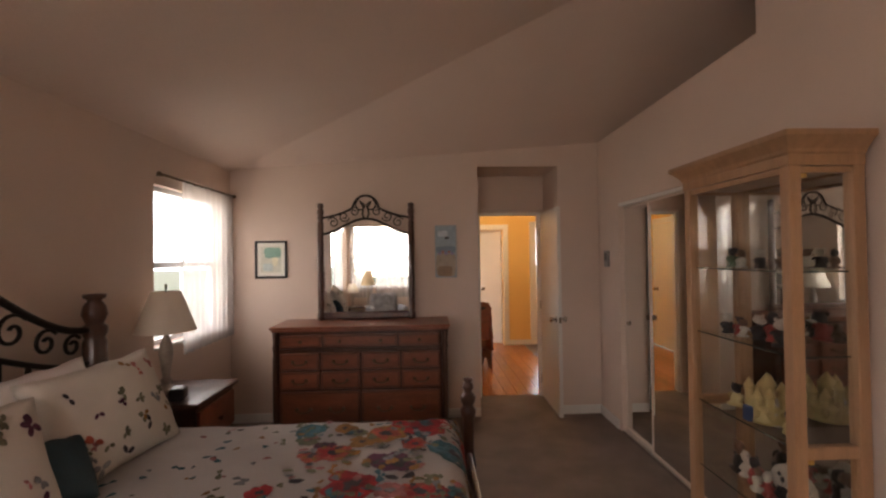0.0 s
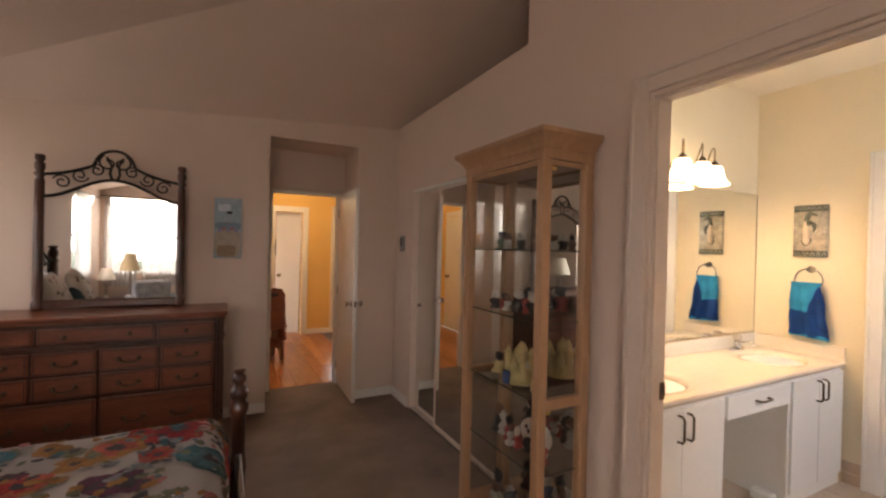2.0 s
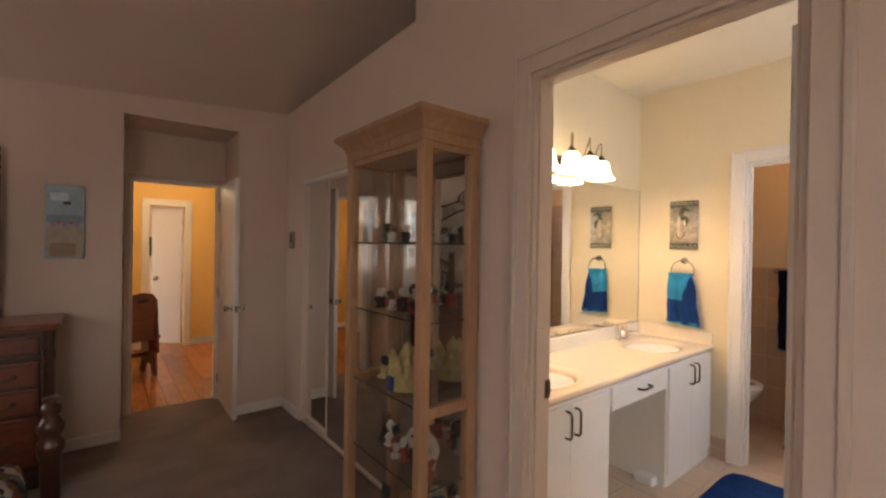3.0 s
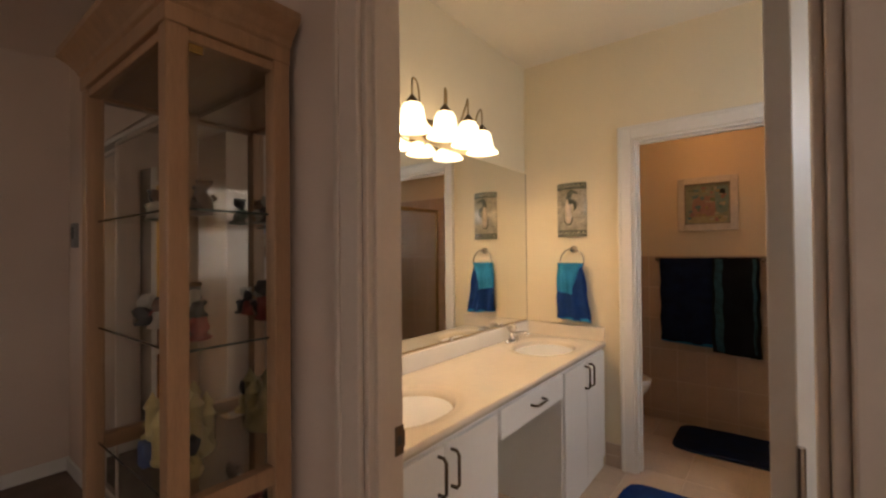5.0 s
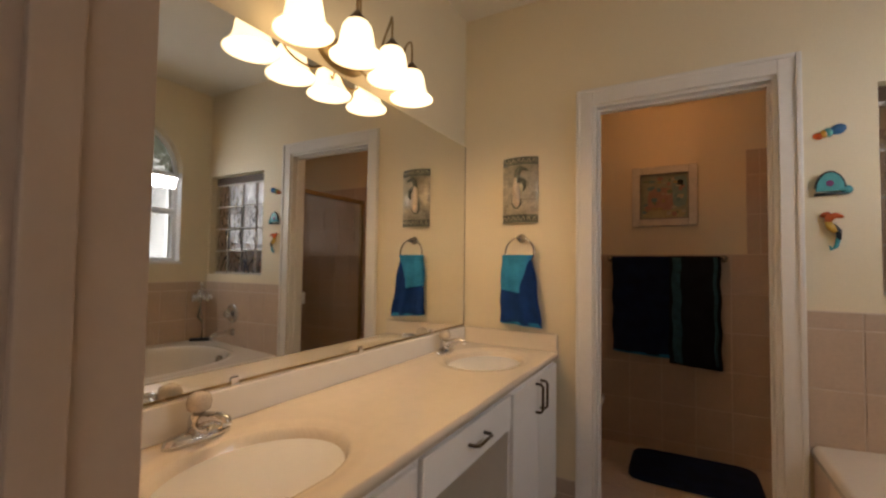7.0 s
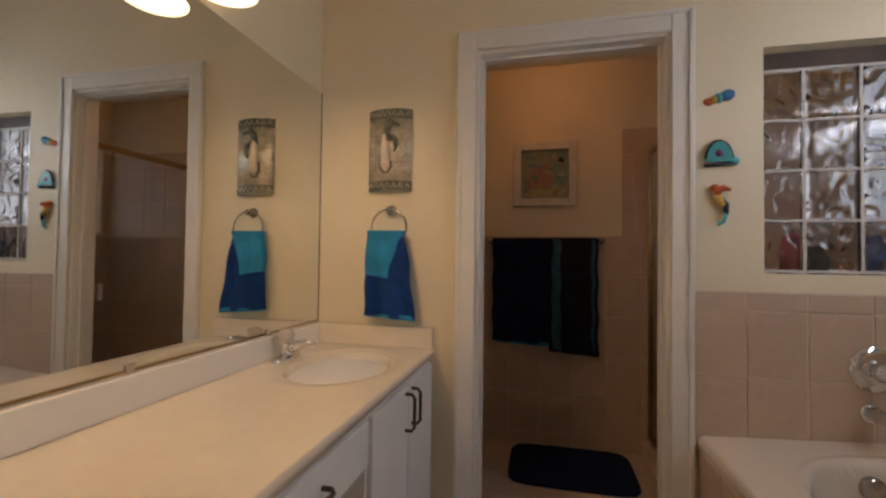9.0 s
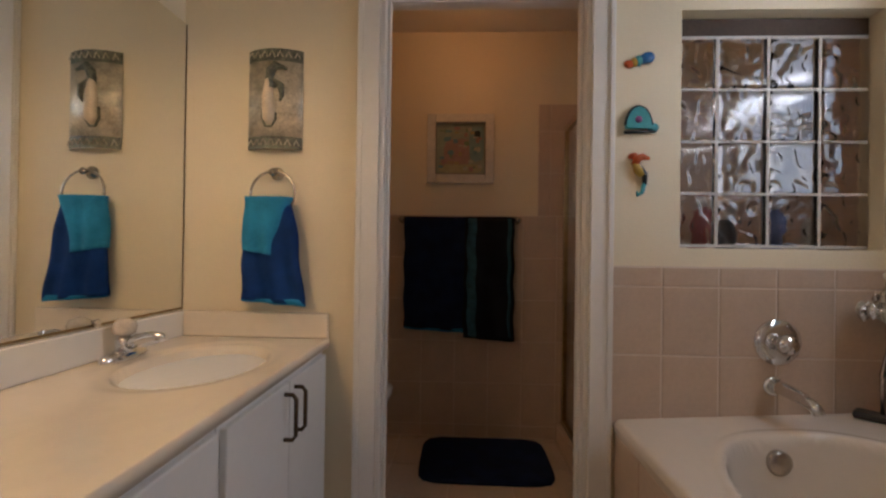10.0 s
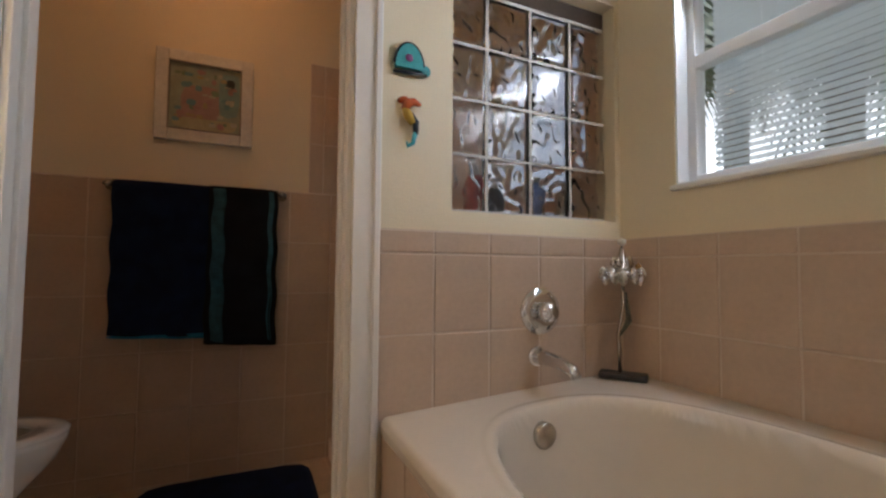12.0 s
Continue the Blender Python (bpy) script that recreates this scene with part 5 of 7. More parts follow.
def counter():
    t = thing("countertop", (0, 0, 0), "cream cultured-marble vanity top with two moulded oval basins", "countertop")
    x0, x1, y0, y1 = XI + 0.002, XB - 0.002, VF - 0.018, YV - 0.002
    nx, ny = 240, 70
    basins = ((2.06, 1.645), (3.32, 1.645))
    ra, rb, deep = 0.225, 0.175, 0.145
    bm = bmesh.new()
    rows = []
    for i in range(nx + 1):
        row = []
        for j in range(ny + 1):
            x, y = x0 + (x1 - x0) * i / nx, y0 + (y1 - y0) * j / ny
            z = CT
            for bx, by in basins:
                q = math.hypot((x - bx) / ra, (y - by) / rb)
                if q < 1.0:
                    z = CT - 0.006 - deep * (1 - q * q) ** 0.7
                elif q < 1.28:
                    z = CT - 0.006 * (0.5 + 0.5 * math.cos((q - 1) / 0.28 * math.pi))
            row.append(bm.verts.new((x, y, z)))
        rows.append(row)
    for i in range(nx):
        for j in range(ny):
            bm.faces.new((rows[i][j], rows[i + 1][j], rows[i + 1][j + 1], rows[i][j + 1]))
    edge = [v_ for row in rows for v_ in (row[0],)]
    low = [bm.verts.new((v_.co.x, v_.co.y, CT - 0.03)) for v_ in edge]
    for i in range(nx):
        bm.faces.new((edge[i + 1], edge[i], low[i], low[i + 1]))
    back = [bm.verts.new((v_.co.x, y0 + 0.03, CT - 0.03)) for v_ in low]
    for i in range(nx):
        bm.faces.new((low[i + 1], low[i], back[i], back[i + 1]))
    part("slab", bm, M["marble"], t, smooth=True)
    part("backsplash", box(x0, x1, YV - 0.024, YV - 0.003, CT + 0.0005, 0.882, 0.005), M["bowl_white"], t, "white upstand along the mirror")
    part("sidesplash", box(XB - 0.024, XB - 0.003, y0 + 0.002, YV - 0.025, CT + 0.0005, 0.882, 0.005), M["marble"], t)
    for bx, by in basins:
        part("drain", lathe([(0.024, 0), (0.024, 0.004), (0.012, 0.006), (0, 0.006)], 18, (bx, by, CT - deep - 0.005)), M["chrome"], t, smooth=True)
    return t


counter()


def faucet(x, y):
    t = thing("faucet", (x, y, CT + 0.0008), "chrome single-lever basin faucet with a clear round knob", "faucet", "basin faucets")
    bm = bmesh.new()
    out = [(0.085 * math.cos(a), 0.028 * math.sin(a)) for a in [2 * math.pi * i / 24 for i in range(24)]]
    rings = [[bm.verts.new((a * s, b * s, z)) for a, b in out] for s, z in ((1.0, 0), (1.0, 0.008), (0.92, 0.02), (0.3, 0.03))]
    for a, b in zip(rings, rings[1:]):
        for i in range(24):
            bm.faces.new((a[i], a[(i + 1) % 24], b[(i + 1) % 24], b[i]))
    bm.faces.new(rings[-1])
    bm.faces.new(rings[0][::-1])
    part("base", bm, M["chrome"], t, smooth=True)
    part("body", lathe([(0.026, 0.012), (0.024, 0.05), (0.02, 0.062), (0.012, 0.066)], 18), M["chrome"], t, smooth=True)
    part("spout", tube([(0, 0, 0.035), (0, -0.04, 0.058), (0, -0.08, 0.068), (0, -0.108, 0.066), (0, -0.114, 0.054)], [0.02, 0.017, 0.013, 0.012, 0.011], 12), M["chrome"], t, smooth=True)
    part("knob", lathe([(0.012, 0.066), (0.026, 0.074), (0.03, 0.092), (0.026, 0.108), (0.012, 0.116), (0, 0.117)], 16), plain("knob_acrylic", (0.6, 0.52, 0.42), 0.12), t, "clear amber-tinted knob", smooth=True)
    return t


faucet(2.06, YV - 0.072)
faucet(3.32, YV - 0.075)
mi = thing("vanity_mirror", (0, 0, 0), "wide frameless wall mirror above the vanity", "mirror")
part("glass", box(XI + 0.01, XB - 0.006, YV - 0.007, YV - 0.002, 0.892, 1.937, 0.0015), M["mirror"], mi)
for mx_ in (2.2, 2.75, 3.3):
    part("clip", box(mx_ - 0.012, mx_ + 0.012, YV - 0.012, YV - 0.0075, 0.884, 0.905, 0.001), M["chrome"], mi)
part("edge_strip", box(XB - 0.0055, XB - 0.0015, YV - 0.0075, YV - 0.002, 0.892, 1.937), M["bronze"], mi, "dark narrow mirror edge")
part("bottom_channel", box(XI + 0.01, XB - 0.006, YV - 0.0105, YV - 0.0072, 0.887, 0.8925), M["antique_brass"], mi)


def vanity_light():
    t = thing("vanity_light", (2.605, YV, 1.98), "antique-brass vanity light with four lit bell glass shades", "wall light")
    bm = bmesh.new()
    out = [(0.12 * math.cos(a), 0.058 * math.sin(a)) for a in [2 * math.pi * i / 32 for i in range(32)]]
    rings = [[bm.verts.new((a * s, y, b * s + 0.03)) for a, b in out] for s, y in ((1.0, -0.001), (1.0, -0.012), (0.85, -0.022), (0.5, -0.03))]
    for a, b in zip(rings, rings[1:]):
        for i in range(32):
            bm.faces.new((a[i], b[i], b[(i + 1) % 32], a[(i + 1) % 32]))
    bm.faces.new(rings[-1])
    part("back_plate", bm, M["antique_brass"], t, smooth=True)
    part("hub", lathe([(0.0, -0.085), (0.014, -0.08), (0.02, -0.06), (0.012, -0.045), (0.026, -0.035), (0.018, -0.028)], 16, (0, 0, 0.02), axis="y"), M["antique_brass"], t, smooth=True)
    for dx, dy in ((-0.295, -0.128), (-0.1, -0.166), (0.1, -0.166), (0.295, -0.128)):
        s = 1 if dx > 0 else -1
        inner = abs(dx) < 0.2
        # the arm dips below the plate, sweeps out and loops over into the socket
        ctrl = [(0.02 * s, -0.045, 0.02), (dx * 0.3, -0.07, -0.03 if not inner else 0.0), (dx * 0.62, dy * 0.7, -0.005), (dx * 0.82 - 0.014 * s, dy * 0.9, 0.09), (dx * 0.86, dy, 0.165), (dx * 0.96, dy, 0.192), (dx, dy, 0.165), (dx, dy, 0.1)]
        pts = []
        for i in range(len(ctrl) - 1):
            p0, p1, p2, p3 = (Vector(ctrl[max(0, min(len(ctrl) - 1, i + k))]) for k in (-1, 0, 1, 2))
            for j in range(5):
                q = j / 5
                pts.append(0.5 * ((2 * p1) + (p2 - p0) * q + (2 * p0 - 5 * p1 + 4 * p2 - p3) * q * q + (3 * p1 - p0 - 3 * p2 + p3) * q ** 3))
        pts.append(Vector(ctrl[-1]))
        part("arm", tube(pts, 0.0045, 8), M["antique_brass"], t, smooth=True)
        part("socket_cup", lathe([(0.006, 0.112), (0.012, 0.104), (0.028, 0.082), (0.031, 0.07)], 16, (dx, dy, 0)), M["bronze"], t, smooth=True)
        bell = [(0.026, 0.074), (0.04, 0.068), (0.05, 0.052), (0.055, 0.03), (0.058, 0.006), (0.064, -0.016), (0.079, -0.036), (0.0895, -0.045), (0.0905, -0.05), (0.084, -0.045), (0.06, -0.014), (0.053, 0.008), (0.05, 0.03), (0.045, 0.05), (0.024, 0.07)]
        part("bell_shade", lathe(bell, 28, (dx, dy, 0)), M["bell_glass"], t, "glowing white bell glass shade", smooth=True)
    return t


vanity_light()

# things on the wall beside the vanity
pq = thing("seahorse_plaque", pose(XB - 0.001, 1.592, 1.651, 0, 0, 90), "curved metal wall plaque with a raised seahorse", "plaque")


def bowed(x0, x1, z0, z1, bulge, thick, n=12):
    bm = bmesh.new()
    f = []
    for i in range(n + 1):
        q = -1 + 2 * i / n
        x = x0 + (x1 - x0) * i / n
        xx = (2 * x / 0.2)
        y = 0.004 + bulge * (1 - xx * xx)
        f.append([bm.verts.new((x, y + o, z)) for o in (0, thick) for z in (z0, z1)])
    for a, b in zip(f, f[1:]):
        bm.faces.new((a[0], b[0], b[1], a[1]))
        bm.faces.new((a[2], a[3], b[3], b[2]))
        bm.faces.new((a[0], a[2], b[2], b[0]))
        bm.faces.new((a[1], b[1], b[3], a[3]))
    bm.faces.new((f[0][0], f[0][1], f[0][3], f[0][2]))
    bm.faces.new((f[-1][0], f[-1][2], f[-1][3], f[-1][1]))
    bmesh.ops.recalc_face_normals(bm, faces=bm.faces[:])
    return bm


part("plate", bowed(-0.1, 0.1, -0.18, 0.18, 0.028, 0.003), M["pewter"], pq, smooth=True)
for z in (-0.158, 0.158):
    part("border", bowed(-0.1, 0.1, z - 0.022, z + 0.022, 0.031, 0.003), M["pewter_dark"], pq)
    for k in range(7):
        xk = -0.084 + 0.028 * k
        part("wave", tube([(xk - 0.01, 0.008 + 0.031 * (1 - (xk / 0.1) ** 2) + 0.002, z - 0.01), (xk, 0.008 + 0.031 * (1 - (xk / 0.1) ** 2) + 0.003, z + 0.012), (xk + 0.011, 0.008 + 0.031 * (1 - (xk / 0.1) ** 2) + 0.002, z - 0.008)], 0.0026, 6), M["pewter"], pq)


def seahorse_body(s, bm=None):
    pts = [(-0.045, 0.105), (-0.03, 0.112), (-0.005, 0.12), (0.012, 0.1), (0.018, 0.07), (0.008, 0.035), (0.0, 0.0), (0.005, -0.04), (0.012, -0.08), (0.004, -0.11), (-0.015, -0.112), (-0.02, -0.095), (-0.01, -0.085)]
    rad = [0.004, 0.006, 0.014, 0.015, 0.013, 0.017, 0.019, 0.016, 0.011, 0.008, 0.006, 0.005, 0.003]
    return [(a * s, z * s) for a, z in pts], [r * s for r in rad]


sp_, sr_ = seahorse_body(1.0)
part("head", tube([(a - 0.006, 0.036, z) for a, z in sp_[:6]], [r * 1.15 for r in sr_[:6]], 10), M["pewter_dark"], pq, "dark head and mane", smooth=True)
part("fin", tube([(0.004, 0.036, 0.07), (-0.03, 0.036, 0.045), (-0.034, 0.036, 0.01), (-0.026, 0.035, -0.01)], [0.008, 0.013, 0.009, 0.003], 8), M["pewter_dark"], pq, smooth=True)
part("belly", tube([(0.012, 0.038, 0.085), (0.012, 0.041, 0.05), (0.014, 0.041, 0.01), (0.012, 0.041, -0.035), (0.012, 0.039, -0.075), (0.012, 0.036, -0.092)], [0.008, 0.015, 0.019, 0.022, 0.02, 0.008], 12), M["shell"], pq, "pale rounded belly", smooth=True)
part("tail", tube([(0.036, 0.034, -0.03), (0.038, 0.034, -0.07), (0.024, 0.034, -0.1), (0.002, 0.034, -0.1), (-0.012, 0.034, -0.075), (-0.012, 0.034, -0.05)], 0.0045, 8), M["pewter_dark"], pq, smooth=True)

tr = thing("towel_ring", pose(XB - 0.001, 1.582, 1.385, 0, 0, 90), "nickel towel ring on the wall", "towel ring")
part("post", lathe([(0.024, 0), (0.024, 0.008), (0.012, 0.014), (0.01, 0.04), (0.014, 0.046), (0.0, 0.05)], 18, axis="y"), M["nickel"], tr, smooth=True)
part("ring", tube([(0.08 * math.sin(a), 0.036 + 0.012 * (1 - math.cos(a)) / 2, -0.076 + 0.08 * math.cos(a)) for a in [2 * math.pi * i / 36 for i in range(37)]], 0.0045, 8), M["nickel"], tr, smooth=True)


def draped(w_top, w_bot, z0, z1, thick, fold=0.0, n=16, m=22, lean=0.0, seed=0.0):
    """A hanging cloth in the x-z plane that widens downwards, with soft folds; thickness along y."""
    bm = bmesh.new()
    sides = []
    for s in (0, 1):
        g = []
        for j in range(m + 1):
            q = j / m
            z = z1 + (z0 - z1) * q
            w = w_top + (w_bot - w_top) * q ** 0.7
            row = []
            for i in range(n + 1):
                a = -1 + 2 * i / n
                round_ = (1 - abs(a) ** 4) ** 0.5
                y = (1 if s else -1) * thick / 2 * (0.25 + 0.75 * round_) + fold * math.sin(a * 7 + q * 2 + seed) * q + 0.004 * noise.noise((a * 3, z * 12, seed))
                row.append(bm.verts.new((a * w / 2 + lean * q + 0.004 * math.sin(z * 30 + seed), y, z + 0.01 * a * q)))
            g.append(row)
        sides.append(g)
    for s, g in enumerate(sides):
        for j in range(m):
            for i in range(n):
                q_ = (g[j][i], g[j][i + 1], g[j + 1][i + 1], g[j + 1][i])
                bm.faces.new(q_ if s == 0 else q_[::-1])
    a, b = sides
    for j in range(m):
        bm.faces.new((a[j][0], a[j + 1][0], b[j + 1][0], b[j][0]))
        bm.faces.new((a[j][n], b[j][n], b[j + 1][n], a[j + 1][n]))
    for i in range(n):
        bm.faces.new((a[0][i], b[0][i], b[0][i + 1], a[0][i + 1]))
        bm.faces.new((a[m][i], a[m][i + 1], b[m][i + 1], b[m][i]))
    return bm


ht = thing("hand_towel", pose(XB - 0.05, 1.585, 0, 0, 0, 90), "royal blue hand towel hanging from the towel ring", "towel")
part("cloth", draped(0.14, 0.235, 0.925, 1.287, 0.045, 0.011, seed=1, lean=-0.012), M["royal"], ht, smooth=True)
hm = part("hem", draped(0.222, 0.237, 0.92, 0.935, 0.049, 0.011, seed=1, m=3), M["teal"], ht, smooth=True)
hm.location.x = -0.012
wc = thing("washcloth", pose(XB - 0.052, 1.595, 0, 0, 0, 90), "turquoise washcloth folded over the blue towel", "washcloth")
part("cloth", draped(0.172, 0.124, 1.098, 1.294, 0.064, 0.006, lean=0.026, seed=4), M["teal"], wc, smooth=True)

# painted wall ornaments
ORN = {k: plain(k, c_, 0.25) for k, c_ in (("orn_teal", (0.08, 0.36, 0.4)), ("orn_blue", (0.03, 0.14, 0.34)), ("orn_orange", (0.5, 0.1, 0.03)), ("orn_yellow", (0.5, 0.32, 0.06)), ("orn_purple", (0.2, 0.07, 0.2)), ("orn_black", (0.02, 0.03, 0.04)), ("orn_white", (0.6, 0.58, 0.5)))}


def lens(cx, cz, rx, rz, d, tilt=0.0):
    bm = bmesh.new()
    n = 20
    rings = []
    for s, y in ((1.0, 0.004), (0.85, d * 0.7), (0.45, d)):
        rings.append([bm.verts.new((cx + s * (rx * math.cos(a) * math.cos(tilt) - rz * math.sin(a) * math.sin(tilt)), y, cz + s * (rx * math.cos(a) * math.sin(tilt) + rz * math.sin(a) * math.cos(tilt)))) for a in [2 * math.pi * i / n for i in range(n)]])
    for a, b in zip(rings, rings[1:]):
        for i in range(n):
            bm.faces.new((a[i], b[i], b[(i + 1) % n], a[(i + 1) % n]))
    bm.faces.new(rings[-1][::-1])
    bm.faces.new(rings[0])
    bmesh.ops.recalc_face_normals(bm, faces=bm.faces[:])
    return bm


f1 = thing("fish_ornament", pose(XB - 0.001, 0.285, 1.793, 0, 0, 90) @ Matrix.Scale(0.82, 4), "small painted fish ornament in blue, orange and red", "wall ornament", "sea creatures on the wall")
part("head", lens(-0.028, 0.012, 0.034, 0.026, 0.022, -0.3), ORN["orn_blue"], f1, smooth=True)
part("band", lens(0.008, 0.0, 0.016, 0.024, 0.024, -0.3), ORN["orn_teal"], f1, smooth=True)
part("stripe", lens(0.026, -0.006, 0.014, 0.02, 0.022, -0.3), ORN["orn_yellow"], f1, smooth=True)
part("tail", lens(0.048, -0.014, 0.022, 0.018, 0.016, 0.2), ORN["orn_orange"], f1, smooth=True)
f2 = thing("turtle_ornament", pose(XB - 0.001, 0.283, 1.578, 0, 0, 90) @ Matrix.Scale(0.88, 4), "painted turquoise turtle-shaped ornament with a purple spiral", "wall ornament", "sea creatures on the wall")
part("shell", prism([(0.05 * math.cos(a) + 0.01, 0.085 * math.sin(a) - 0.03) for a in [math.pi * i / 16 for i in range(17)]], 0.018, "y", (0, 0.003, 0)), ORN["orn_teal"], f2)
part("rim", tube([(0.052 * math.cos(a) + 0.01, 0.014, 0.087 * math.sin(a) - 0.03) for a in [math.pi * (0.05 + 0.9 * i / 16) for i in range(17)]], 0.007, 6), ORN["orn_black"], f2, smooth=True)
part("spiral", lens(0.012, 0.005, 0.02, 0.02, 0.026), ORN["orn_purple"], f2, smooth=True)
part("head", lens(-0.05, -0.025, 0.022, 0.02, 0.02), ORN["orn_teal"], f2, smooth=True)
part("belly", tube([(-0.055, 0.01, -0.04), (0.065, 0.01, -0.044)], 0.007, 8), ORN["orn_black"], f2, smooth=True)
f3 = thing("seahorse_ornament", pose(XB - 0.001, 0.285, 1.39, 0, 0, 90) @ Matrix.Scale(0.9, 4), "painted seahorse ornament in orange, green and white", "wall ornament", "sea creatures on the wall")
part("head", tube([(-0.035, 0.014, 0.062), (-0.01, 0.014, 0.07), (0.012, 0.014, 0.062), (0.02, 0.014, 0.04)], [0.006, 0.013, 0.018, 0.014], 10), ORN["orn_orange"], f3, smooth=True)
part("breast", tube([(0.02, 0.014, 0.045), (0.008, 0.014, 0.018), (-0.008, 0.014, -0.005)], [0.012, 0.017, 0.012], 10), ORN["orn_yellow"], f3, smooth=True)
part("back", tube([(0.0, 0.014, 0.03), (-0.018, 0.014, 0.0), (-0.018, 0.014, -0.04)], [0.008, 0.012, 0.009], 10), ORN["orn_black"], f3, smooth=True)
part("tail", tube([(-0.018, 0.014, -0.03), (-0.008, 0.014, -0.07), (0.01, 0.014, -0.082), (0.012, 0.014, -0.066)], [0.009, 0.008, 0.006, 0.004], 10), ORN["orn_teal"], f3, smooth=True)
part("crest", lens(0.025, 0.075, 0.02, 0.012, 0.016, -0.4), ORN["orn_orange"], f3, smooth=True)


# tub
def bathtub():
    t = thing("bathtub", (0, 0, 0), "cream soaking tub with a wide rim and oval basin, built in", "bathtub")
    x0, x1, y0, y1, h = 2.15, XB - 0.012, YW + 0.012, 0.365, 0.53
    cx_, cy_ = (x0 + x1) / 2 - 0.02, (y0 + y1) / 2
    ra, rb = (x1 - x0) / 2 - 0.14, (y1 - y0) / 2 - 0.11
    nx, ny = 190, 130
    bm = bmesh.new()
    rows = []
    for i in range(nx + 1):
        row = []
        for j in range(ny + 1):
            x, y = x0 + (x1 - x0) * i / nx, y0 + (y1 - y0) * j / ny
            q = (abs((x - cx_) / ra) ** 2.5 + abs((y - cy_) / rb) ** 2.5) ** (1 / 2.5)
            rim = h + 0.052 * (y1 - y) / (y1 - y0)
            z = rim
            if q < 1:
                k = min(1.0, (1.0 - q) / 0.26)
                z = rim - 0.4 * (1 - (1 - k) ** 2.2)
            elif q < 1.08:
                z = rim + 0.004 * math.sin((q - 1) / 0.08 * math.pi)
            d_ = min(x - x0, y1 - y)
            if d_ < 0.02:
                z -= 0.02 * (1 - (d_ / 0.02)) ** 2
            row.append(bm.verts.new((x, y, z)))
        rows.append(row)
    for i in range(nx):
        for j in range(ny):
            bm.faces.new((rows[i][j], rows[i + 1][j], rows[i + 1][j + 1], rows[i][j + 1]))
    part("shell", bm, M["tub"], t, smooth=True)
    part("rim_edge", box(x0, x1, y1 - 0.012, y1 - 0.0005, h - 0.045, h - 0.0195, 0.003), M["tub"], t)
    part("drain_cover", lathe([(0.036, 0.02), (0.038, -0.006), (0.03, -0.012), (0.0, -0.014)], 24, (cx_ + ra * 0.968, cy_ + 0.03, h - 0.05), axis="x"), M["nickel"], t, "round metal overflow cover", smooth=True)
    return t


bathtub()
tp = solid("tub_apron", box(2.15, XB - 0.001, 0.31, 0.352, 0.0, 0.482), M["grout"], "tiled apron along the side of the tub", "apron")
vt = thing("tub_valve", (XB - 0.009, -0.19, 0.812), "chrome tub valve with a round plate and clear knob", "valve")
part("plate", lathe([(0.0, -0.012), (0.05, -0.012), (0.078, -0.005), (0.08, 0)], 28, axis="x"), M["chrome"], vt, smooth=True)
part("knob", lathe([(0.0, -0.07), (0.026, -0.066), (0.036, -0.048), (0.03, -0.026), (0.016, -0.013)], 12, axis="x"), M["chrome"], vt, smooth=True)
st = thing("tub_spout", (XB - 0.009, -0.175, 0.662), "chrome tub spout below the valve", "spout")
part("flange", lathe([(0.03, -0.01), (0.034, -0.004), (0.034, 0)], 18, axis="x"), M["chrome"], st, smooth=True)
part("pipe", tube([(-0.008, 0, 0), (-0.06, 0, 0.004), (-0.13, 0, 0.0), (-0.18, 0, -0.012), (-0.195, 0, -0.03)], [0.026, 0.024, 0.02, 0.018, 0.016], 14), M["chrome"], st, smooth=True)

# jewelled flower stand in the corner of the tub
fl = thing("metal_flower_stand", pose(XB - 0.1, YW + 0.1, 0.5795, 0, 0, 38), "silver metal flower ornament on a dark base at the tub", "ornament")
part("base", box(-0.078, 0.078, -0.03, 0.03, 0, 0.022, 0.006), M["black"], fl)
part("stem", tube([(0.01, 0, 0.02), (0.014, 0, 0.15), (-0.004, 0, 0.25), (0.0, 0, 0.36)], 0.006, 8), M["nickel"], fl, smooth=True)
part("leaf", tube([(0.012, 0, 0.14), (-0.02, 0, 0.2), (-0.012, 0, 0.3)], [0.003, 0.011, 0.002], 8), M["pewter_dark"], fl, smooth=True)
for k in range(11):
    a = 2 * math.pi * k / 11
    part("petal", lathe([(0.0, -0.03), (0.014, -0.015), (0.016, 0.0), (0.01, 0.018), (0.0, 0.026)], 10, (0.062 * math.cos(a), 0.062 * math.sin(a), 0.36 - 0.012 * (k % 2))), M["chrome"] if k % 3 else M["pewter"], fl, smooth=True)
for k in range(6):
    a = 2 * math.pi * k / 6 + 0.3
    part("inner_petal", lathe([(0.0, -0.02), (0.012, 0.0), (0.0, 0.03)], 8, (0.028 * math.cos(a), 0.028 * math.sin(a), 0.395)), M["nickel"], fl, smooth=True)
part("crown", lathe([(0.075, 0.355), (0.05, 0.372), (0.02, 0.4), (0.008, 0.44), (0.004, 0.46)], 18), M["nickel"], fl, smooth=True)
part("bead", lathe([(0.0, 0.455), (0.014, 0.465), (0.014, 0.478), (0.0, 0.488)], 12), M["bowl_white"], fl, smooth=True)
part("gem", lathe([(0.0, 0.37), (0.013, 0.385), (0.0, 0.405)], 8, (-0.05, -0.03, 0)), plain("amber", (0.4, 0.22, 0.05), 0.15), fl, smooth=True)

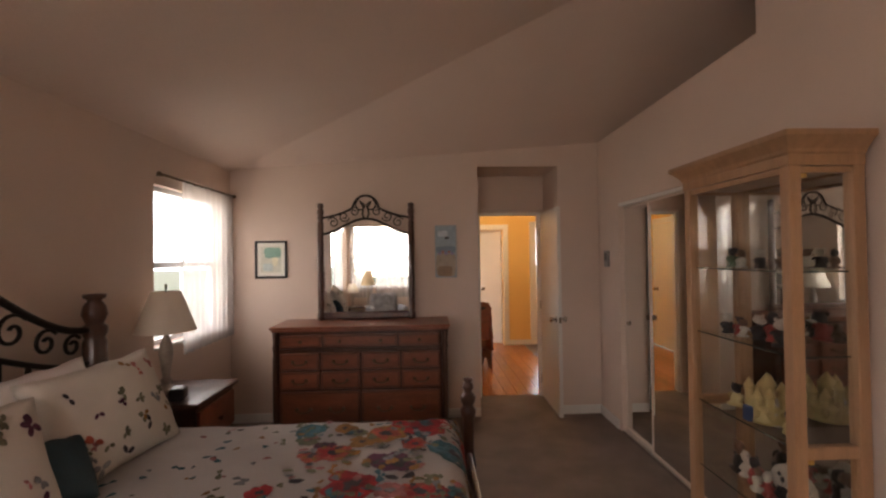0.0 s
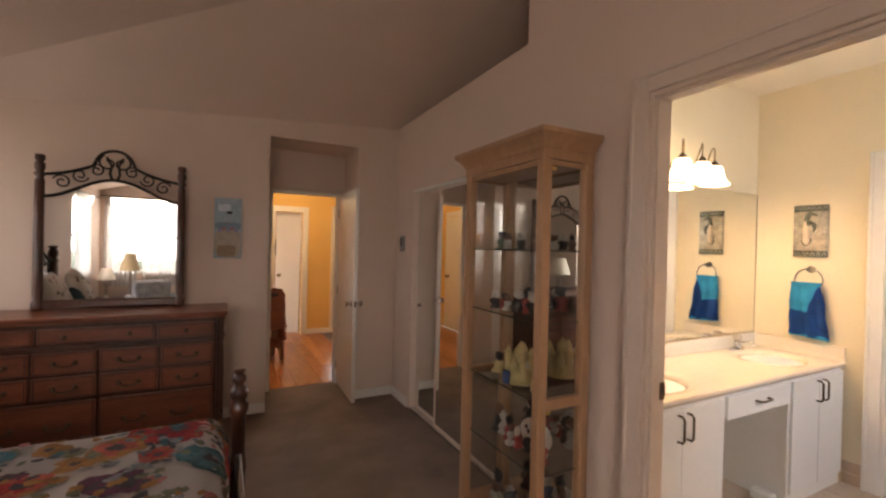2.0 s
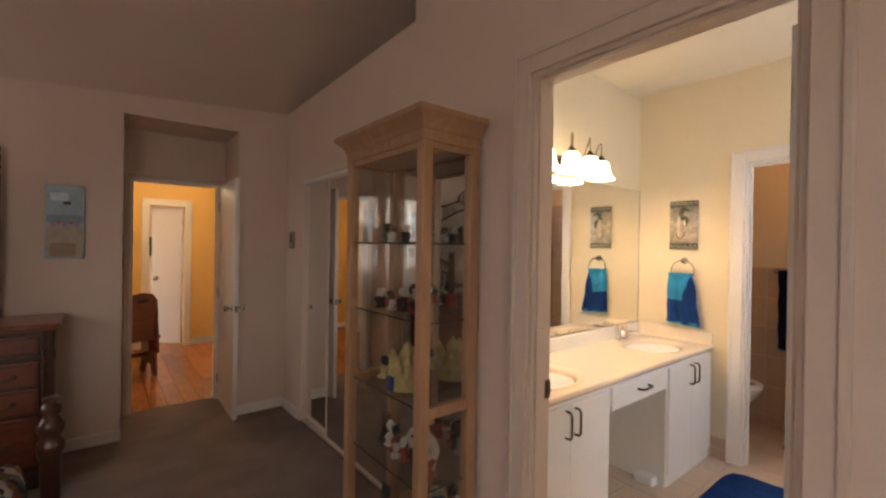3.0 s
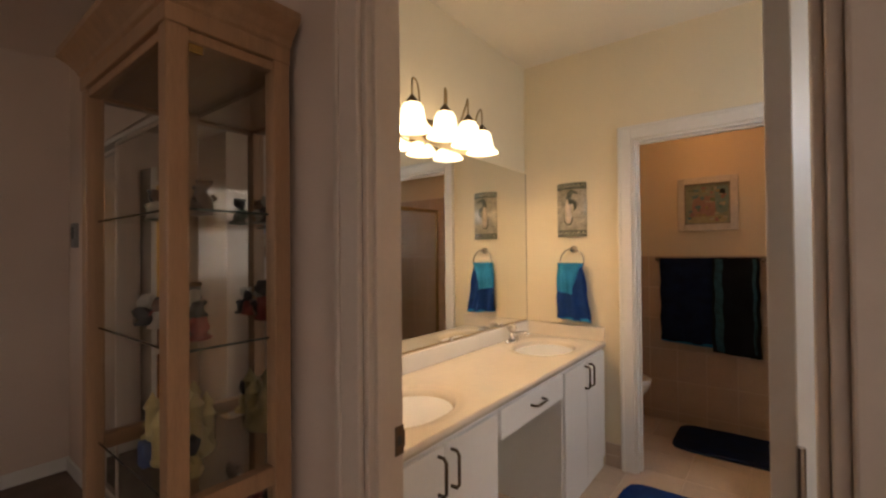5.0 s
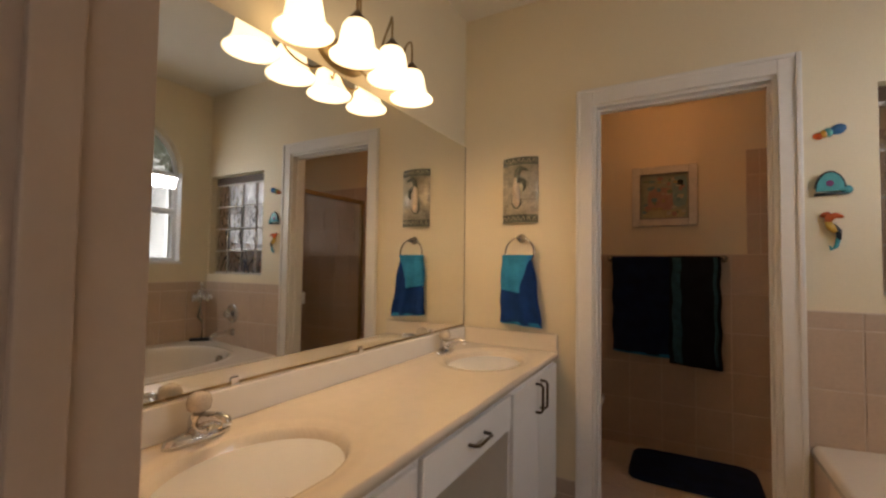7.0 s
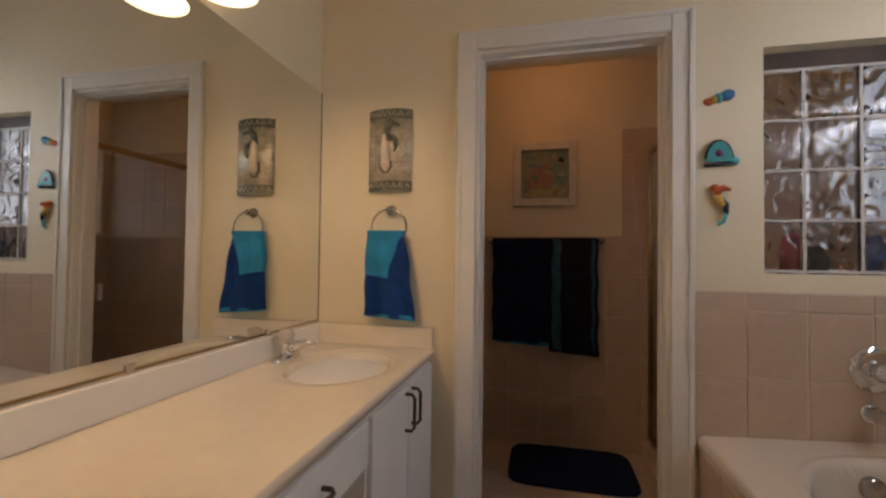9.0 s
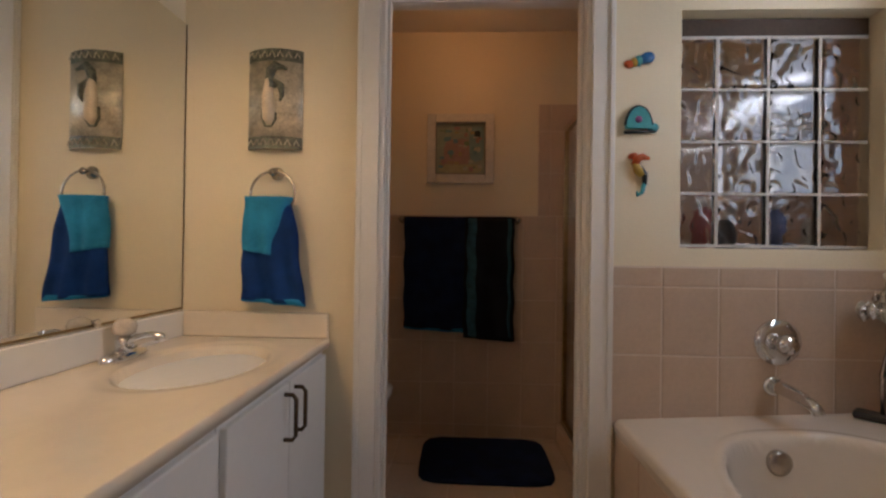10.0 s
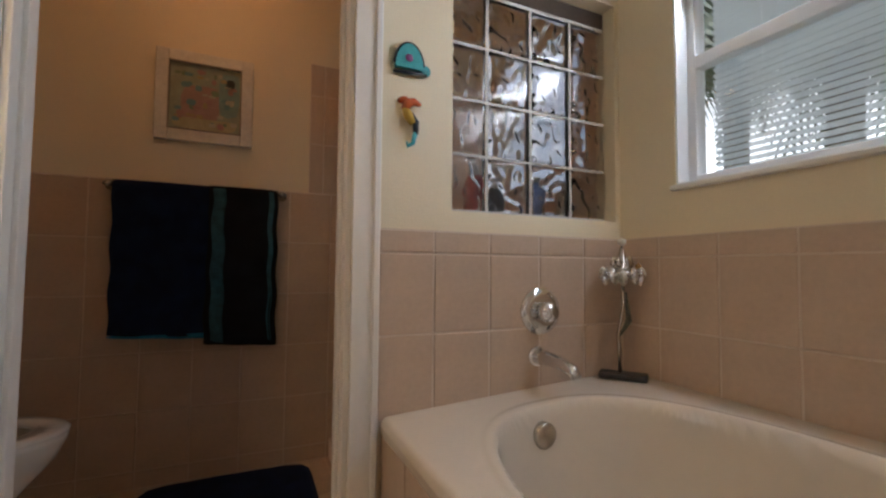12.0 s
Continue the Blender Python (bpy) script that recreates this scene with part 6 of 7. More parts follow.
# arched bathroom window
aw = sash_window("window_4", "y", YW, -1, ARCH_X0, ARCH_X1, ARCH_Z0, ARCH_Z1, "white arched bathroom window with blinds and palms outside", rail=0.565)
# unseen window, added so that daylight shows through the glass blocks
sash_window("window_6", "y", YW, -1, *SHOWER_WIN, "frosted window in the shower, pale with daylight", glass=M["frosted"])
arch_pts = [(cx + half * 0.98 * math.cos(a), ARCH_Z1 + rise_a * 0.98 * math.sin(a)) for a in [math.pi * i / 24 for i in range(25)]]
part("arch_frame", tube([(a, YW - 0.085, z) for a, z in arch_pts], 0.02, 8), M["vinyl"], aw, smooth=True)
ag = part("arch_pane", prism(arch_pts, 0.004, "y", (0, YW - 0.09, 0)), M["pane"], aw)
ag.visible_shadow = False
part("reveal_sill", box(ARCH_X0, ARCH_X1, YW - 0.058, YW - 0.004, ARCH_Z0 + 0.0005, ARCH_Z0 + 0.008, 0.002), M["vinyl"], aw)
part("reveal_side", box(ARCH_X1 - 0.008, ARCH_X1 - 0.0005, YW - 0.058, YW - 0.002, ARCH_Z0 + 0.009, ARCH_Z1, 0.002), M["vinyl"], aw)
part("reveal_side", box(ARCH_X0 + 0.0005, ARCH_X0 + 0.008, YW - 0.058, YW - 0.002, ARCH_Z0 + 0.009, ARCH_Z1, 0.002), M["vinyl"], aw)
bl = thing("window_blind", (0, 0, 0), "white horizontal slat blind behind the bathroom window glass", "blind")
slat_bm = box(-0.45, 0.45, -0.011, 0.011, -0.0006, 0.0006)
slat = finish("slat", slat_bm, M["blind"])
for k in range(32):
    ob = new("slat", slat)
    ob.parent = bl
    ob.matrix_world = pose(cx, YW - 0.135, ARCH_Z0 + 0.05 + 0.0215 * k, 32)
for bx_ in (cx - 0.3, cx + 0.3):
    part("cord", tube([(bx_, YW - 0.135, ARCH_Z0 + 0.02), (bx_, YW - 0.135, ARCH_Z1 - 0.02)], 0.001, 5), M["vinyl"], bl)
part("head_rail", box(cx - 0.46, cx + 0.46, YW - 0.15, YW - 0.121, ARCH_Z1 - 0.03, ARCH_Z1 - 0.004, 0.002), M["vinyl"], bl)
part("bottom_rail", box(cx - 0.45, cx + 0.45, YW - 0.145, YW - 0.125, ARCH_Z0 + 0.022, ARCH_Z0 + 0.036, 0.002), M["vinyl"], bl)

# glass-block window
gw = tagged(new("window_5"), "glass-block window of sixteen wavy blocks with white joints", "window", "", "structure")
BP, BW, GY, GZ = 0.19, 0.181, 0.162, 1.145
GX0, GX1 = 3.728, 3.782
bm = bmesh.new()
for k in range(5):
    ya = GY - BW * k
    box(GX0 + 0.006, GX1 - 0.004, max(ya - 0.005, -0.562), min(ya + 0.005, 0.138), GZ - 0.005, GZ + 4 * BP + 0.005, 0, bm)
    for j in range(4):
        if k == 0:
            box(GX0 + 0.0065, GX1 - 0.0045, -0.562, 0.138, GZ + BP * j - 0.005, GZ + BP * j + 0.005, 0, bm)
box(GX0 + 0.0065, GX1 - 0.0045, -0.562, 0.138, GZ + 4 * BP - 0.005, GZ + 4 * BP + 0.006, 0, bm)
part("mortar", bm, M["mortar"], gw)


def block_mesh(seed, y0, y1):
    bm = bmesh.new()
    n = 22
    d = (GX1 - GX0) / 2
    hz = (BP - 0.01) / 2
    hy = (y1 - y0) / 2
    g = []
    for s in (-1, 1):
        rows = []
        for i in range(n + 1):
            row = []
            for j in range(n + 1):
                a, c = -1 + 2 * i / n, -1 + 2 * j / n
                edge = (1 - abs(a) ** 8) * (1 - abs(c) ** 8)
                if s < 0:
                    wav = 0.0004 * math.sin(3 * a + 2 * c + seed) * edge
                else:
                    swirl = noise.noise((a * 1.3 + seed, c * 1.3, seed * 3)) + 0.35 * noise.noise((a * 2.6, c * 2.6 + seed, 7.0))
                    wav = (0.005 * math.sin(7 * swirl + 1.5 * a) - 0.005) * edge
                row.append(bm.verts.new((s * (d - 0.006 + 0.006 * edge ** 0.5) + wav, a * hy, c * hz)))
            rows.append(row)
        for i in range(n):
            for j in range(n):
                q = (rows[i][j], rows[i + 1][j], rows[i + 1][j + 1], rows[i][j + 1])
                bm.faces.new(q[::-1] if s < 0 else q)
        g.append(rows)
    a, b = g
    ring = [(i, 0) for i in range(n)] + [(n, j) for j in range(n)] + [(i, n) for i in range(n, 0, -1)] + [(0, j) for j in range(n, 0, -1)]
    for (i, j), (i2, j2) in zip(ring, ring[1:] + ring[:1]):
        bm.faces.new((a[i][j], a[i2][j2], b[i2][j2], b[i][j]))
    bmesh.ops.recalc_face_normals(bm, faces=bm.faces[:])
    return finish("glass_block", bm, M["block_glass"], True)


for k in range(4):
    y1_, y0_ = min(GY - BW * k - 0.005, 0.137), GY - BW * (k + 1) + 0.005
    for j in range(4):
        ob = new("glass_block", block_mesh(k * 1.7 + j * 0.9, y0_, y1_))
        ob.parent = gw
        ob.matrix_world = pose((GX0 + GX1) / 2, (y0_ + y1_) / 2, GZ + BP * (j + 0.5))
solid("block_valance", box(GX0 + 0.004, GX1, -0.546, 0.138, GZ + 4 * BP + 0.0065, 1.972), M["brown_valance"], "dark brown board above the glass blocks", "valance")

# toilet room
tb = thing("toilet", pose(4.3, 1.58, 0, 0, 0, 180), "white porcelain toilet with its seat down", "toilet")


def oval(rx, ry, z, dy=0.0, n=28, egg=0.0):
    return [(rx * math.cos(a), ry * math.sin(a) * (1 + egg * math.sin(a)) + dy, z) for a in [2 * math.pi * i / n for i in range(n)]]


def loft(rings, cap=True):
    bm = bmesh.new()
    vs = [[bm.verts.new(p_) for p_ in ring] for ring in rings]
    n = len(vs[0])
    for a, b in zip(vs, vs[1:]):
        for i in range(n):
            bm.faces.new((a[i], a[(i + 1) % n], b[(i + 1) % n], b[i]))
    if cap:
        bm.faces.new(vs[0][::-1])
        bm.faces.new(vs[-1])
    return bm


part("bowl", loft([oval(0.11, 0.2, 0.0, -0.05), oval(0.1, 0.18, 0.1, -0.04), oval(0.12, 0.2, 0.2, 0.0), oval(0.17, 0.25, 0.32, 0.05), oval(0.185, 0.27, 0.385, 0.06), oval(0.185, 0.27, 0.4, 0.06), oval(0.14, 0.22, 0.402, 0.06), oval(0.1, 0.16, 0.3, 0.06), oval(0.05, 0.08, 0.25, 0.04)]), M["porcelain"], tb, smooth=True)
part("seat", loft([oval(0.185, 0.272, 0.403, 0.06), oval(0.188, 0.275, 0.412, 0.06), oval(0.18, 0.265, 0.42, 0.06), oval(0.12, 0.19, 0.42, 0.06), oval(0.118, 0.188, 0.404, 0.06)], False), M["porcelain"], tb, smooth=True)
part("tank", box(-0.2, 0.2, -0.325, -0.14, 0.4, 0.74, 0.025, seg=4), M["porcelain"], tb, smooth=True)
part("tank_lid", box(-0.21, 0.21, -0.332, -0.13, 0.742, 0.775, 0.012, seg=3), M["porcelain"], tb, smooth=True)
part("flush_lever", tube([(-0.15, -0.138, 0.68), (-0.15, -0.12, 0.68), (-0.08, -0.115, 0.675)], 0.006, 8), M["chrome"], tb, smooth=True)

framed_picture("toilet_room_picture", pose(XT1 - 0.001, 0.92, 1.73, 0, 0, -90), 0.4, 0.415, 0.052, M["white_frame"], 0.0,
               [("print_ground", -1, 1, -1, 1, plain("aqua_print", (0.3, 0.34, 0.25))), ("print_reef", -0.7, 0.4, -0.7, 0.4, plain("reef_print", (0.38, 0.24, 0.2))), ("print_sea", 0.35, 0.95, -0.5, 0.9, plain("sea_print", (0.2, 0.32, 0.3))), ("print_sand", -0.9, 0.9, -0.95, -0.6, plain("sand_print", (0.42, 0.38, 0.22))), ("print_spot", 0.55, 0.8, 0.4, 0.7, ORN["orn_black"])],
               "underwater print in a pale distressed wooden frame", 0.028)
dabs = random.Random(21)
tp_ = [o for o in bpy.data.objects if o.name == "toilet_room_picture"][0]
for k in range(46):
    mm = dabs.choice([plain("dab_green", (0.16, 0.24, 0.14)), plain("dab_rose", (0.36, 0.2, 0.18)), plain("dab_ochre", (0.38, 0.3, 0.14)), plain("dab_teal", (0.12, 0.25, 0.26)), plain("dab_pale", (0.45, 0.43, 0.33))])
    part("dab_print", blob(dabs.uniform(-0.12, 0.12), dabs.uniform(-0.125, 0.125), dabs.uniform(0.006, 0.02), dabs.uniform(0.005, 0.016), -0.0118 - 0.00003 * k, 0.4, 12), mm, tp_)
# lip in a darker colour that stands for the frame's inner shadow
for sx, sz, w_, h_ in ((-1, 0, 0.005, 0.31), (1, 0, 0.005, 0.31), (0, -1, 0.3, 0.005), (0, 1, 0.3, 0.005)):
    part("inner_lip", box(sx * 0.147 - w_ / 2, sx * 0.147 + w_ / 2, -0.031, -0.012, sz * 0.1545 - h_ / 2, sz * 0.1545 + h_ / 2, 0.001), plain("frame_shadow", (0.3, 0.26, 0.2)), tp_)
bar = thing("towel_bar", (XT1, 0.92, 1.3), "metal towel bar on the toilet room wall", "towel bar")
part("bar", tube([(-0.06, -0.36, 0), (-0.06, 0.36, 0)], 0.009, 10), M["nickel"], bar, smooth=True)
for s in (-1, 1):
    part("bracket", lathe([(0.014, -0.075), (0.014, -0.03), (0.024, -0.018), (0.024, -0.014)], 14, (0, s * 0.34, 0), axis="x"), M["nickel"], bar, smooth=True)
bt = thing("bath_towel", pose(XT1 - 0.06, 1.06, 0, 0, 0, 90), "navy bath towel hanging on the towel bar", "towel")
part("cloth", draped(0.37, 0.37, 0.655, 1.314, 0.05, 0.006, seed=2), M["navy"], bt, smooth=True)
part("hem", draped(0.365, 0.366, 0.645, 0.66, 0.052, 0.006, seed=2, m=3), M["teal"], bt, smooth=True)
bt2 = thing("striped_towel", pose(XT1 - 0.065, 0.745, 0, 0, 0, 90), "black beach towel with dark teal stripes on the towel bar", "towel")
part("cloth", draped(0.29, 0.3, 0.6, 1.316, 0.06, 0.008, seed=5), M["black_cloth"], bt2, smooth=True)
for dx, w_ in ((0.1, 0.07), (-0.115, 0.03)):
    st_ = part("stripe", draped(w_, w_, 0.62, 1.305, 0.067, 0.008, seed=5, n=6), plain("stripe_teal", (0.02, 0.09, 0.13), 1.0, 0.4), bt2, smooth=True)
    st_.location.x = dx


def rug(name, m, w, d, mat, label):
    t = thing(name, m, label, "bath mat", "bath mats")
    bm = bmesh.new()
    n = 40
    ring = []
    for i in range(n):
        a = 2 * math.pi * i / n
        k = (abs(math.cos(a)) ** 7 + abs(math.sin(a)) ** 7) ** (-1 / 7)
        ring.append((w / 2 * k * math.cos(a), d / 2 * k * math.sin(a)))
    rings = [[bm.verts.new((a * s, b * s, z + (0.003 * noise.noise((a * 9 * s, b * 9 * s, 0)) if z > 0.01 else 0))) for a, b in ring] for s, z in ((1.0, 0.001), (1.0, 0.014), (0.985, 0.021), (0.93, 0.023), (0.7, 0.024), (0.4, 0.023), (0.1, 0.024))]
    for a, b in zip(rings, rings[1:]):
        for i in range(n):
            bm.faces.new((a[i], a[(i + 1) % n], b[(i + 1) % n], b[i]))
    bm.faces.new(rings[-1])
    bm.faces.new(rings[0][::-1])
    part("pad", bm, mat, t, smooth=True)
    return t


rug("bath_mat", pose(4.42, 0.77, 0), 0.48, 0.68, M["navy"], "navy pile mat on the toilet room floor")
rug("bath_mat", pose(3.12, 0.95, 0), 0.82, 0.54, M["royal"], "royal blue pile mat on the bathroom floor")

# shower beyond the toilet
SH = 0.33
solid("shower_curb", box(XT0, XT1 - 0.012, SH - 0.08, SH, 0, 0.1, 0.006), M["tile"], "tiled curb of the shower", "curb")
sd = thing("shower_door", (0, 0, 0), "glass shower door in a narrow brassy frame", "shower door")
for nm, a0, a1, c0, c1 in (("stile", XT0 + 0.08, XT0 + 0.105, 0.1, 1.86), ("stile", XT1 - 0.04, XT1 - 0.014, 0.1, 1.86), ("rail", XT0 + 0.1055, XT1 - 0.0405, 1.825, 1.86), ("rail", XT0 + 0.1055, XT1 - 0.0405, 0.1, 0.13)):
    part(nm, box(a0, a1, SH - 0.05, SH - 0.025, c0, c1, 0.003), M["antique_brass"], sd)
part("glass", box(XT0 + 0.105, XT1 - 0.04, SH - 0.04, SH - 0.035, 0.13, 1.825), M["pane"], sd)
part("pull", box(XT0 + 0.15, XT0 + 0.17, SH - 0.025, SH - 0.005, 0.9, 1.0, 0.004), M["vinyl"], sd)
for bx_, by_, hh, mm, lab in ((3.86, -0.02, 0.2, FIG[0], "red shampoo bottle on the shower ledge"), (3.87, -0.13, 0.16, FIG[1], "dark shampoo bottle on the shower ledge"), (3.86, -0.3, 0.19, FIG[4], "blue soap bottle on the shower ledge"), (3.87, -0.44, 0.14, FIG[2], "white soap bottle on the shower ledge")):
    bo = thing("shampoo_bottle", (bx_, by_, 1.131), lab, "bottle", "bottles in the shower")
    part("bottle", lathe([(0.03, 0), (0.033, 0.01), (0.033, hh * 0.7), (0.014, hh * 0.82)], 16), mm, bo, smooth=True)
    part("cap", lathe([(0.014, hh * 0.821), (0.016, hh * 0.83), (0.016, hh), (0, hh)], 12), FIG[2], bo, smooth=True)
solid("shower_ledge", box(XT0, XT0 + 0.14, YW, 0.1, 1.1, 1.13, 0.004), M["tile"], "tiled ledge under the glass blocks in the shower", "ledge")
dome = thing("ceiling_light", (4.2, 0.95, 2.44), "small round ceiling light in the toilet room", "ceiling light")
part("canopy", lathe([(0.1, -0.02), (0.105, -0.001)], 24), M["antique_brass"], dome, smooth=True)
part("dome", lathe([(0.0, -0.085), (0.05, -0.075), (0.085, -0.045), (0.095, -0.0205)], 24), M["dome_glass"], dome, smooth=True)
dome2 = thing("ceiling_light", (0.9, 6.2, 2.46), "round ceiling light in the hall", "ceiling light")
part("canopy", lathe([(0.14, -0.02), (0.145, -0.001)], 24), M["antique_brass"], dome2, smooth=True)
part("dome", lathe([(0.0, -0.11), (0.07, -0.1), (0.12, -0.06), (0.135, -0.0205)], 24), M["dome_glass"], dome2, smooth=True)

# hall: a carved wooden chair with a throw
hc = thing("hall_chair", pose(0.56, 5.95, 0, 0, 0, 200), "reddish carved wooden chair standing in the hall", "chair")
back = [(-0.15, 0.4), (0.15, 0.4), (0.13, 0.72), (0.15, 0.82), (0.1, 0.9), (0.0, 0.92), (-0.1, 0.9), (-0.15, 0.82), (-0.13, 0.72)]
part("backrest", prism(back, 0.025, "y", (0, 0.15, 0)), M["cherry"], hc)
# uncut backrest; a black oval gives the hand hole its darkness
part("hand_hole", prism([(0.06 * math.cos(q), 0.83 + 0.022 * math.sin(q)) for q in [2 * math.pi * i / 16 for i in range(16)]], 0.029, "y", (0, 0.148, 0)), M["black"], hc)
part("seat", box(-0.18, 0.18, -0.2, 0.18, 0.41, 0.44, 0.008), M["cherry"], hc)
for s_ in (-1, 1):
    part("leg_board", prism([(-0.17, 0), (-0.1, 0), (-0.05, 0.12), (0.05, 0.12), (0.1, 0), (0.17, 0), (0.14, 0.41), (-0.14, 0.41)], 0.025, "x", (s_ * 0.14 - 0.0125, 0, 0)), M["cherry"], hc)
part("stretcher", box(-0.126, 0.126, -0.015, 0.015, 0.2, 0.25, 0.004), M["cherry"], hc)
thr = thing("throw_blanket", pose(0.73, 5.9, 0, 0, 0, 100), "rust-red throw hanging over the chair side", "blanket")
part("cloth", draped(0.1, 0.24, 0.27, 0.78, 0.05, 0.01, seed=9), plain("rust_cloth", (0.2, 0.055, 0.035), 1.0, 0.3), thr, smooth=True)
hp = thing("hall_picture", pose(0.86, 8.499, 1.4), "small dark framed picture on a wall beyond the hall", "picture")
part("frame", box(-0.06, 0.06, -0.02, -0.001, -0.15, 0.15, 0.004), M["black"], hp)

# outside
solid("ground", box(-150, 150, -150, 150, -0.6, -0.5), M["ground"], "grass ground outside", "ground", "structure")
gm = bpy.data.materials.new("bright_overcast")
gm.use_nodes = True
em = gm.node_tree.nodes.new("ShaderNodeEmission")
em.inputs[0].default_value, em.inputs[1].default_value = (0.96, 0.98, 1.0, 1), 3.4
gm.node_tree.links.new(em.outputs[0], gm.node_tree.nodes["Material Output"].inputs[0])
solid("backdrop", box(-90, 90, -80.2, -80, -0.5, 70), gm, "pale bright sky beyond the garden", "sky", "structure")
solid("backdrop_west", box(-80.2, -80, -80, 90, -0.5, 70), gm, "pale bright sky beyond the garden", "sky", "structure")
solid("backdrop_north", box(-60, 60, 80, 80.2, -0.5, 70), gm, "pale bright sky beyond the garden", "sky", "structure")


def palm(x, y, h, seed):
    t = thing("palm_tree", (x, y, -0.5), "feathery palm outside the bathroom window, leaf colour paled for glare", "palm tree", "palms outside")
    rng = random.Random(seed)
    part("trunk", tube([(0, 0, 0), (0.05, 0.02, h * 0.5), (0.02, 0.0, h)], [0.14, 0.11, 0.09], 10), M["bark"], t, smooth=True)
    bm = bmesh.new()
    for k in range(24):
        a = 2 * math.pi * k / 24 + rng.uniform(-0.2, 0.2)
        L, up = rng.uniform(1.2, 1.7), rng.uniform(0.1, 0.9)
        spine = [Vector((L * q * math.cos(a), L * q * math.sin(a), h + up * q * 1.2 - 1.7 * q * q)) for q in [i / 12 for i in range(13)]]
        for i in range(1, 13):
            d = (spine[i] - spine[i - 1]).normalized()
            side = d.cross(Vector((0, 0, 1))).normalized()
            for s in (-1, 1):
                ln = 0.42 * math.sin(math.pi * (0.12 + 0.85 * i / 13)) * rng.uniform(0.8, 1.1)
                for off in (0, 0.25, 0.5, 0.75):
                    b_ = spine[i - 1].lerp(spine[i], off)
                    tip = b_ + side * s * ln + d * ln * 0.6 - Vector((0, 0, ln * 0.45))
                    v1, v2, v3 = bm.verts.new(b_ - d * 0.02), bm.verts.new(b_ + d * 0.02), bm.verts.new(tip)
                    bm.faces.new((v1, v2, v3))
    part("crown", bm, M["foliage_glare"], t)
    return t


palm(3.9, -2.9, 3.6, 1)
palm(4.9, -3.4, 3.9, 2)
palm(1.6, -5.5, 3.8, 3)

# ---- tiles and planks, last ----


def tile_mesh(w, h, t, bevel=0.0018):
    """A tile lying in the a-z plane, thickness outwards, its back at 0."""
    bm = bmesh.new()
    b = bevel
    back = [(0, 0), (w, 0), (w, h), (0, h)]
    front = [(b, b), (w - b, b), (w - b, h - b), (b, h - b)]
    v0 = [bm.verts.new((a, 0, c_)) for a, c_ in back]
    v1 = [bm.verts.new((a, -(t - b), c_)) for a, c_ in back]
    v2 = [bm.verts.new((a, -t, c_)) for a, c_ in front]
    for a, c_ in ((v0, v1), (v1, v2)):
        for i in range(4):
            bm.faces.new((a[i], a[(i + 1) % 4], c_[(i + 1) % 4], c_[i]))
    bm.faces.new(v2)
    bmesh.ops.recalc_face_normals(bm, faces=bm.faces[:])
    return bm


TILES = {}


def tile_field(parent, m, a_cuts, z_cuts, mat, t=0.008, joint=0.003, name="tile"):
    """Tiles between the cuts on a wall; m takes the wall's a-z plane to its place, facing -y."""
    for a0, a1 in zip(a_cuts, a_cuts[1:]):
        for z0, z1 in zip(z_cuts, z_cuts[1:]):
            w, h = round(a1 - a0 - joint, 4), round(z1 - z0 - joint, 4)
            if w < 0.01 or h < 0.01:
                continue
            key = (w, h, t, mat.name)
            if key not in TILES:
                TILES[key] = finish(name, tile_mesh(w, h, t), mat)
            ob = new(name, TILES[key])
            ob.parent = parent
            ob.matrix_world = m @ pose(a0 + joint / 2, 0, z0 + joint / 2)


def steps(a, b, s, first=None):
    cuts = [a]
    x = a + (first or s)
    while x < b - 0.01:
        cuts.append(x)
        x += s
    return cuts + [b]


def tile_bed(name, x0, x1, y0, y1, z0, z1):
    return solid(name, box(x0, x1, y0, y1, z0, z1), M["grout"], "beige wall tiles with pale joints", "tiled wall")


ROWS_TUB = [0.517, 0.757, 0.998, 1.068]
tw = tile_bed("tiles_tub_east", XB - 0.005, XB - 0.001, YW + 0.001, 0.374, 0.5, 1.069)
tile_field(tw, pose(XB - 0.0052, 0.374, 0, 0, 0, -90), steps(0, 0.374 - YW - 0.006, 0.195, 0.173), ROWS_TUB, M["tile"], 0.003, 0.0055)
tw = tile_bed("tiles_tub_south", 1.7, XB - 0.012, YW + 0.001, YW + 0.005, 0.5, 1.069)
tile_field(tw, pose(XB - 0.012, YW + 0.0052, 0, 0, 0, 180), steps(0, 1.95, 0.205, 0.16), ROWS_TUB, M["tile"], 0.003, 0.0055)
tw = tile_bed("tiles_apron", 2.15, XB - 0.001, 0.3525, 0.3555, 0.0, 0.482)
tile_field(tw, pose(XB - 0.002, 0.3557, 0, 0, 0, 180), steps(0, 1.52, 0.205), [0.0, 0.24, 0.482], M["tile"], 0.003, 0.0055)
rows_wc = [0.0, 0.075, 0.325, 0.575, 0.825, 1.075, 1.328]
tw = tile_bed("tiles_toilet_east", XT1 - 0.005, XT1 - 0.001, YW, YV, 0, 1.329)
tile_field(tw, pose(XT1 - 0.0052, YV, 0, 0, 0, -90), steps(0, YV - YW, 0.2), rows_wc, M["tile"], 0.003, 0.0055)
tw = tile_bed("tiles_shower_east", XT1 - 0.0048, XT1 - 0.001, YW, 0.452, 1.33, 2.0)
tile_field(tw, pose(XT1 - 0.005, 0.452, 0, 0, 0, -90), steps(0, 0.452 - YW, 0.2, 0.07), [1.33, 1.583, 1.836, 1.999], M["tile"], 0.003, 0.0055)
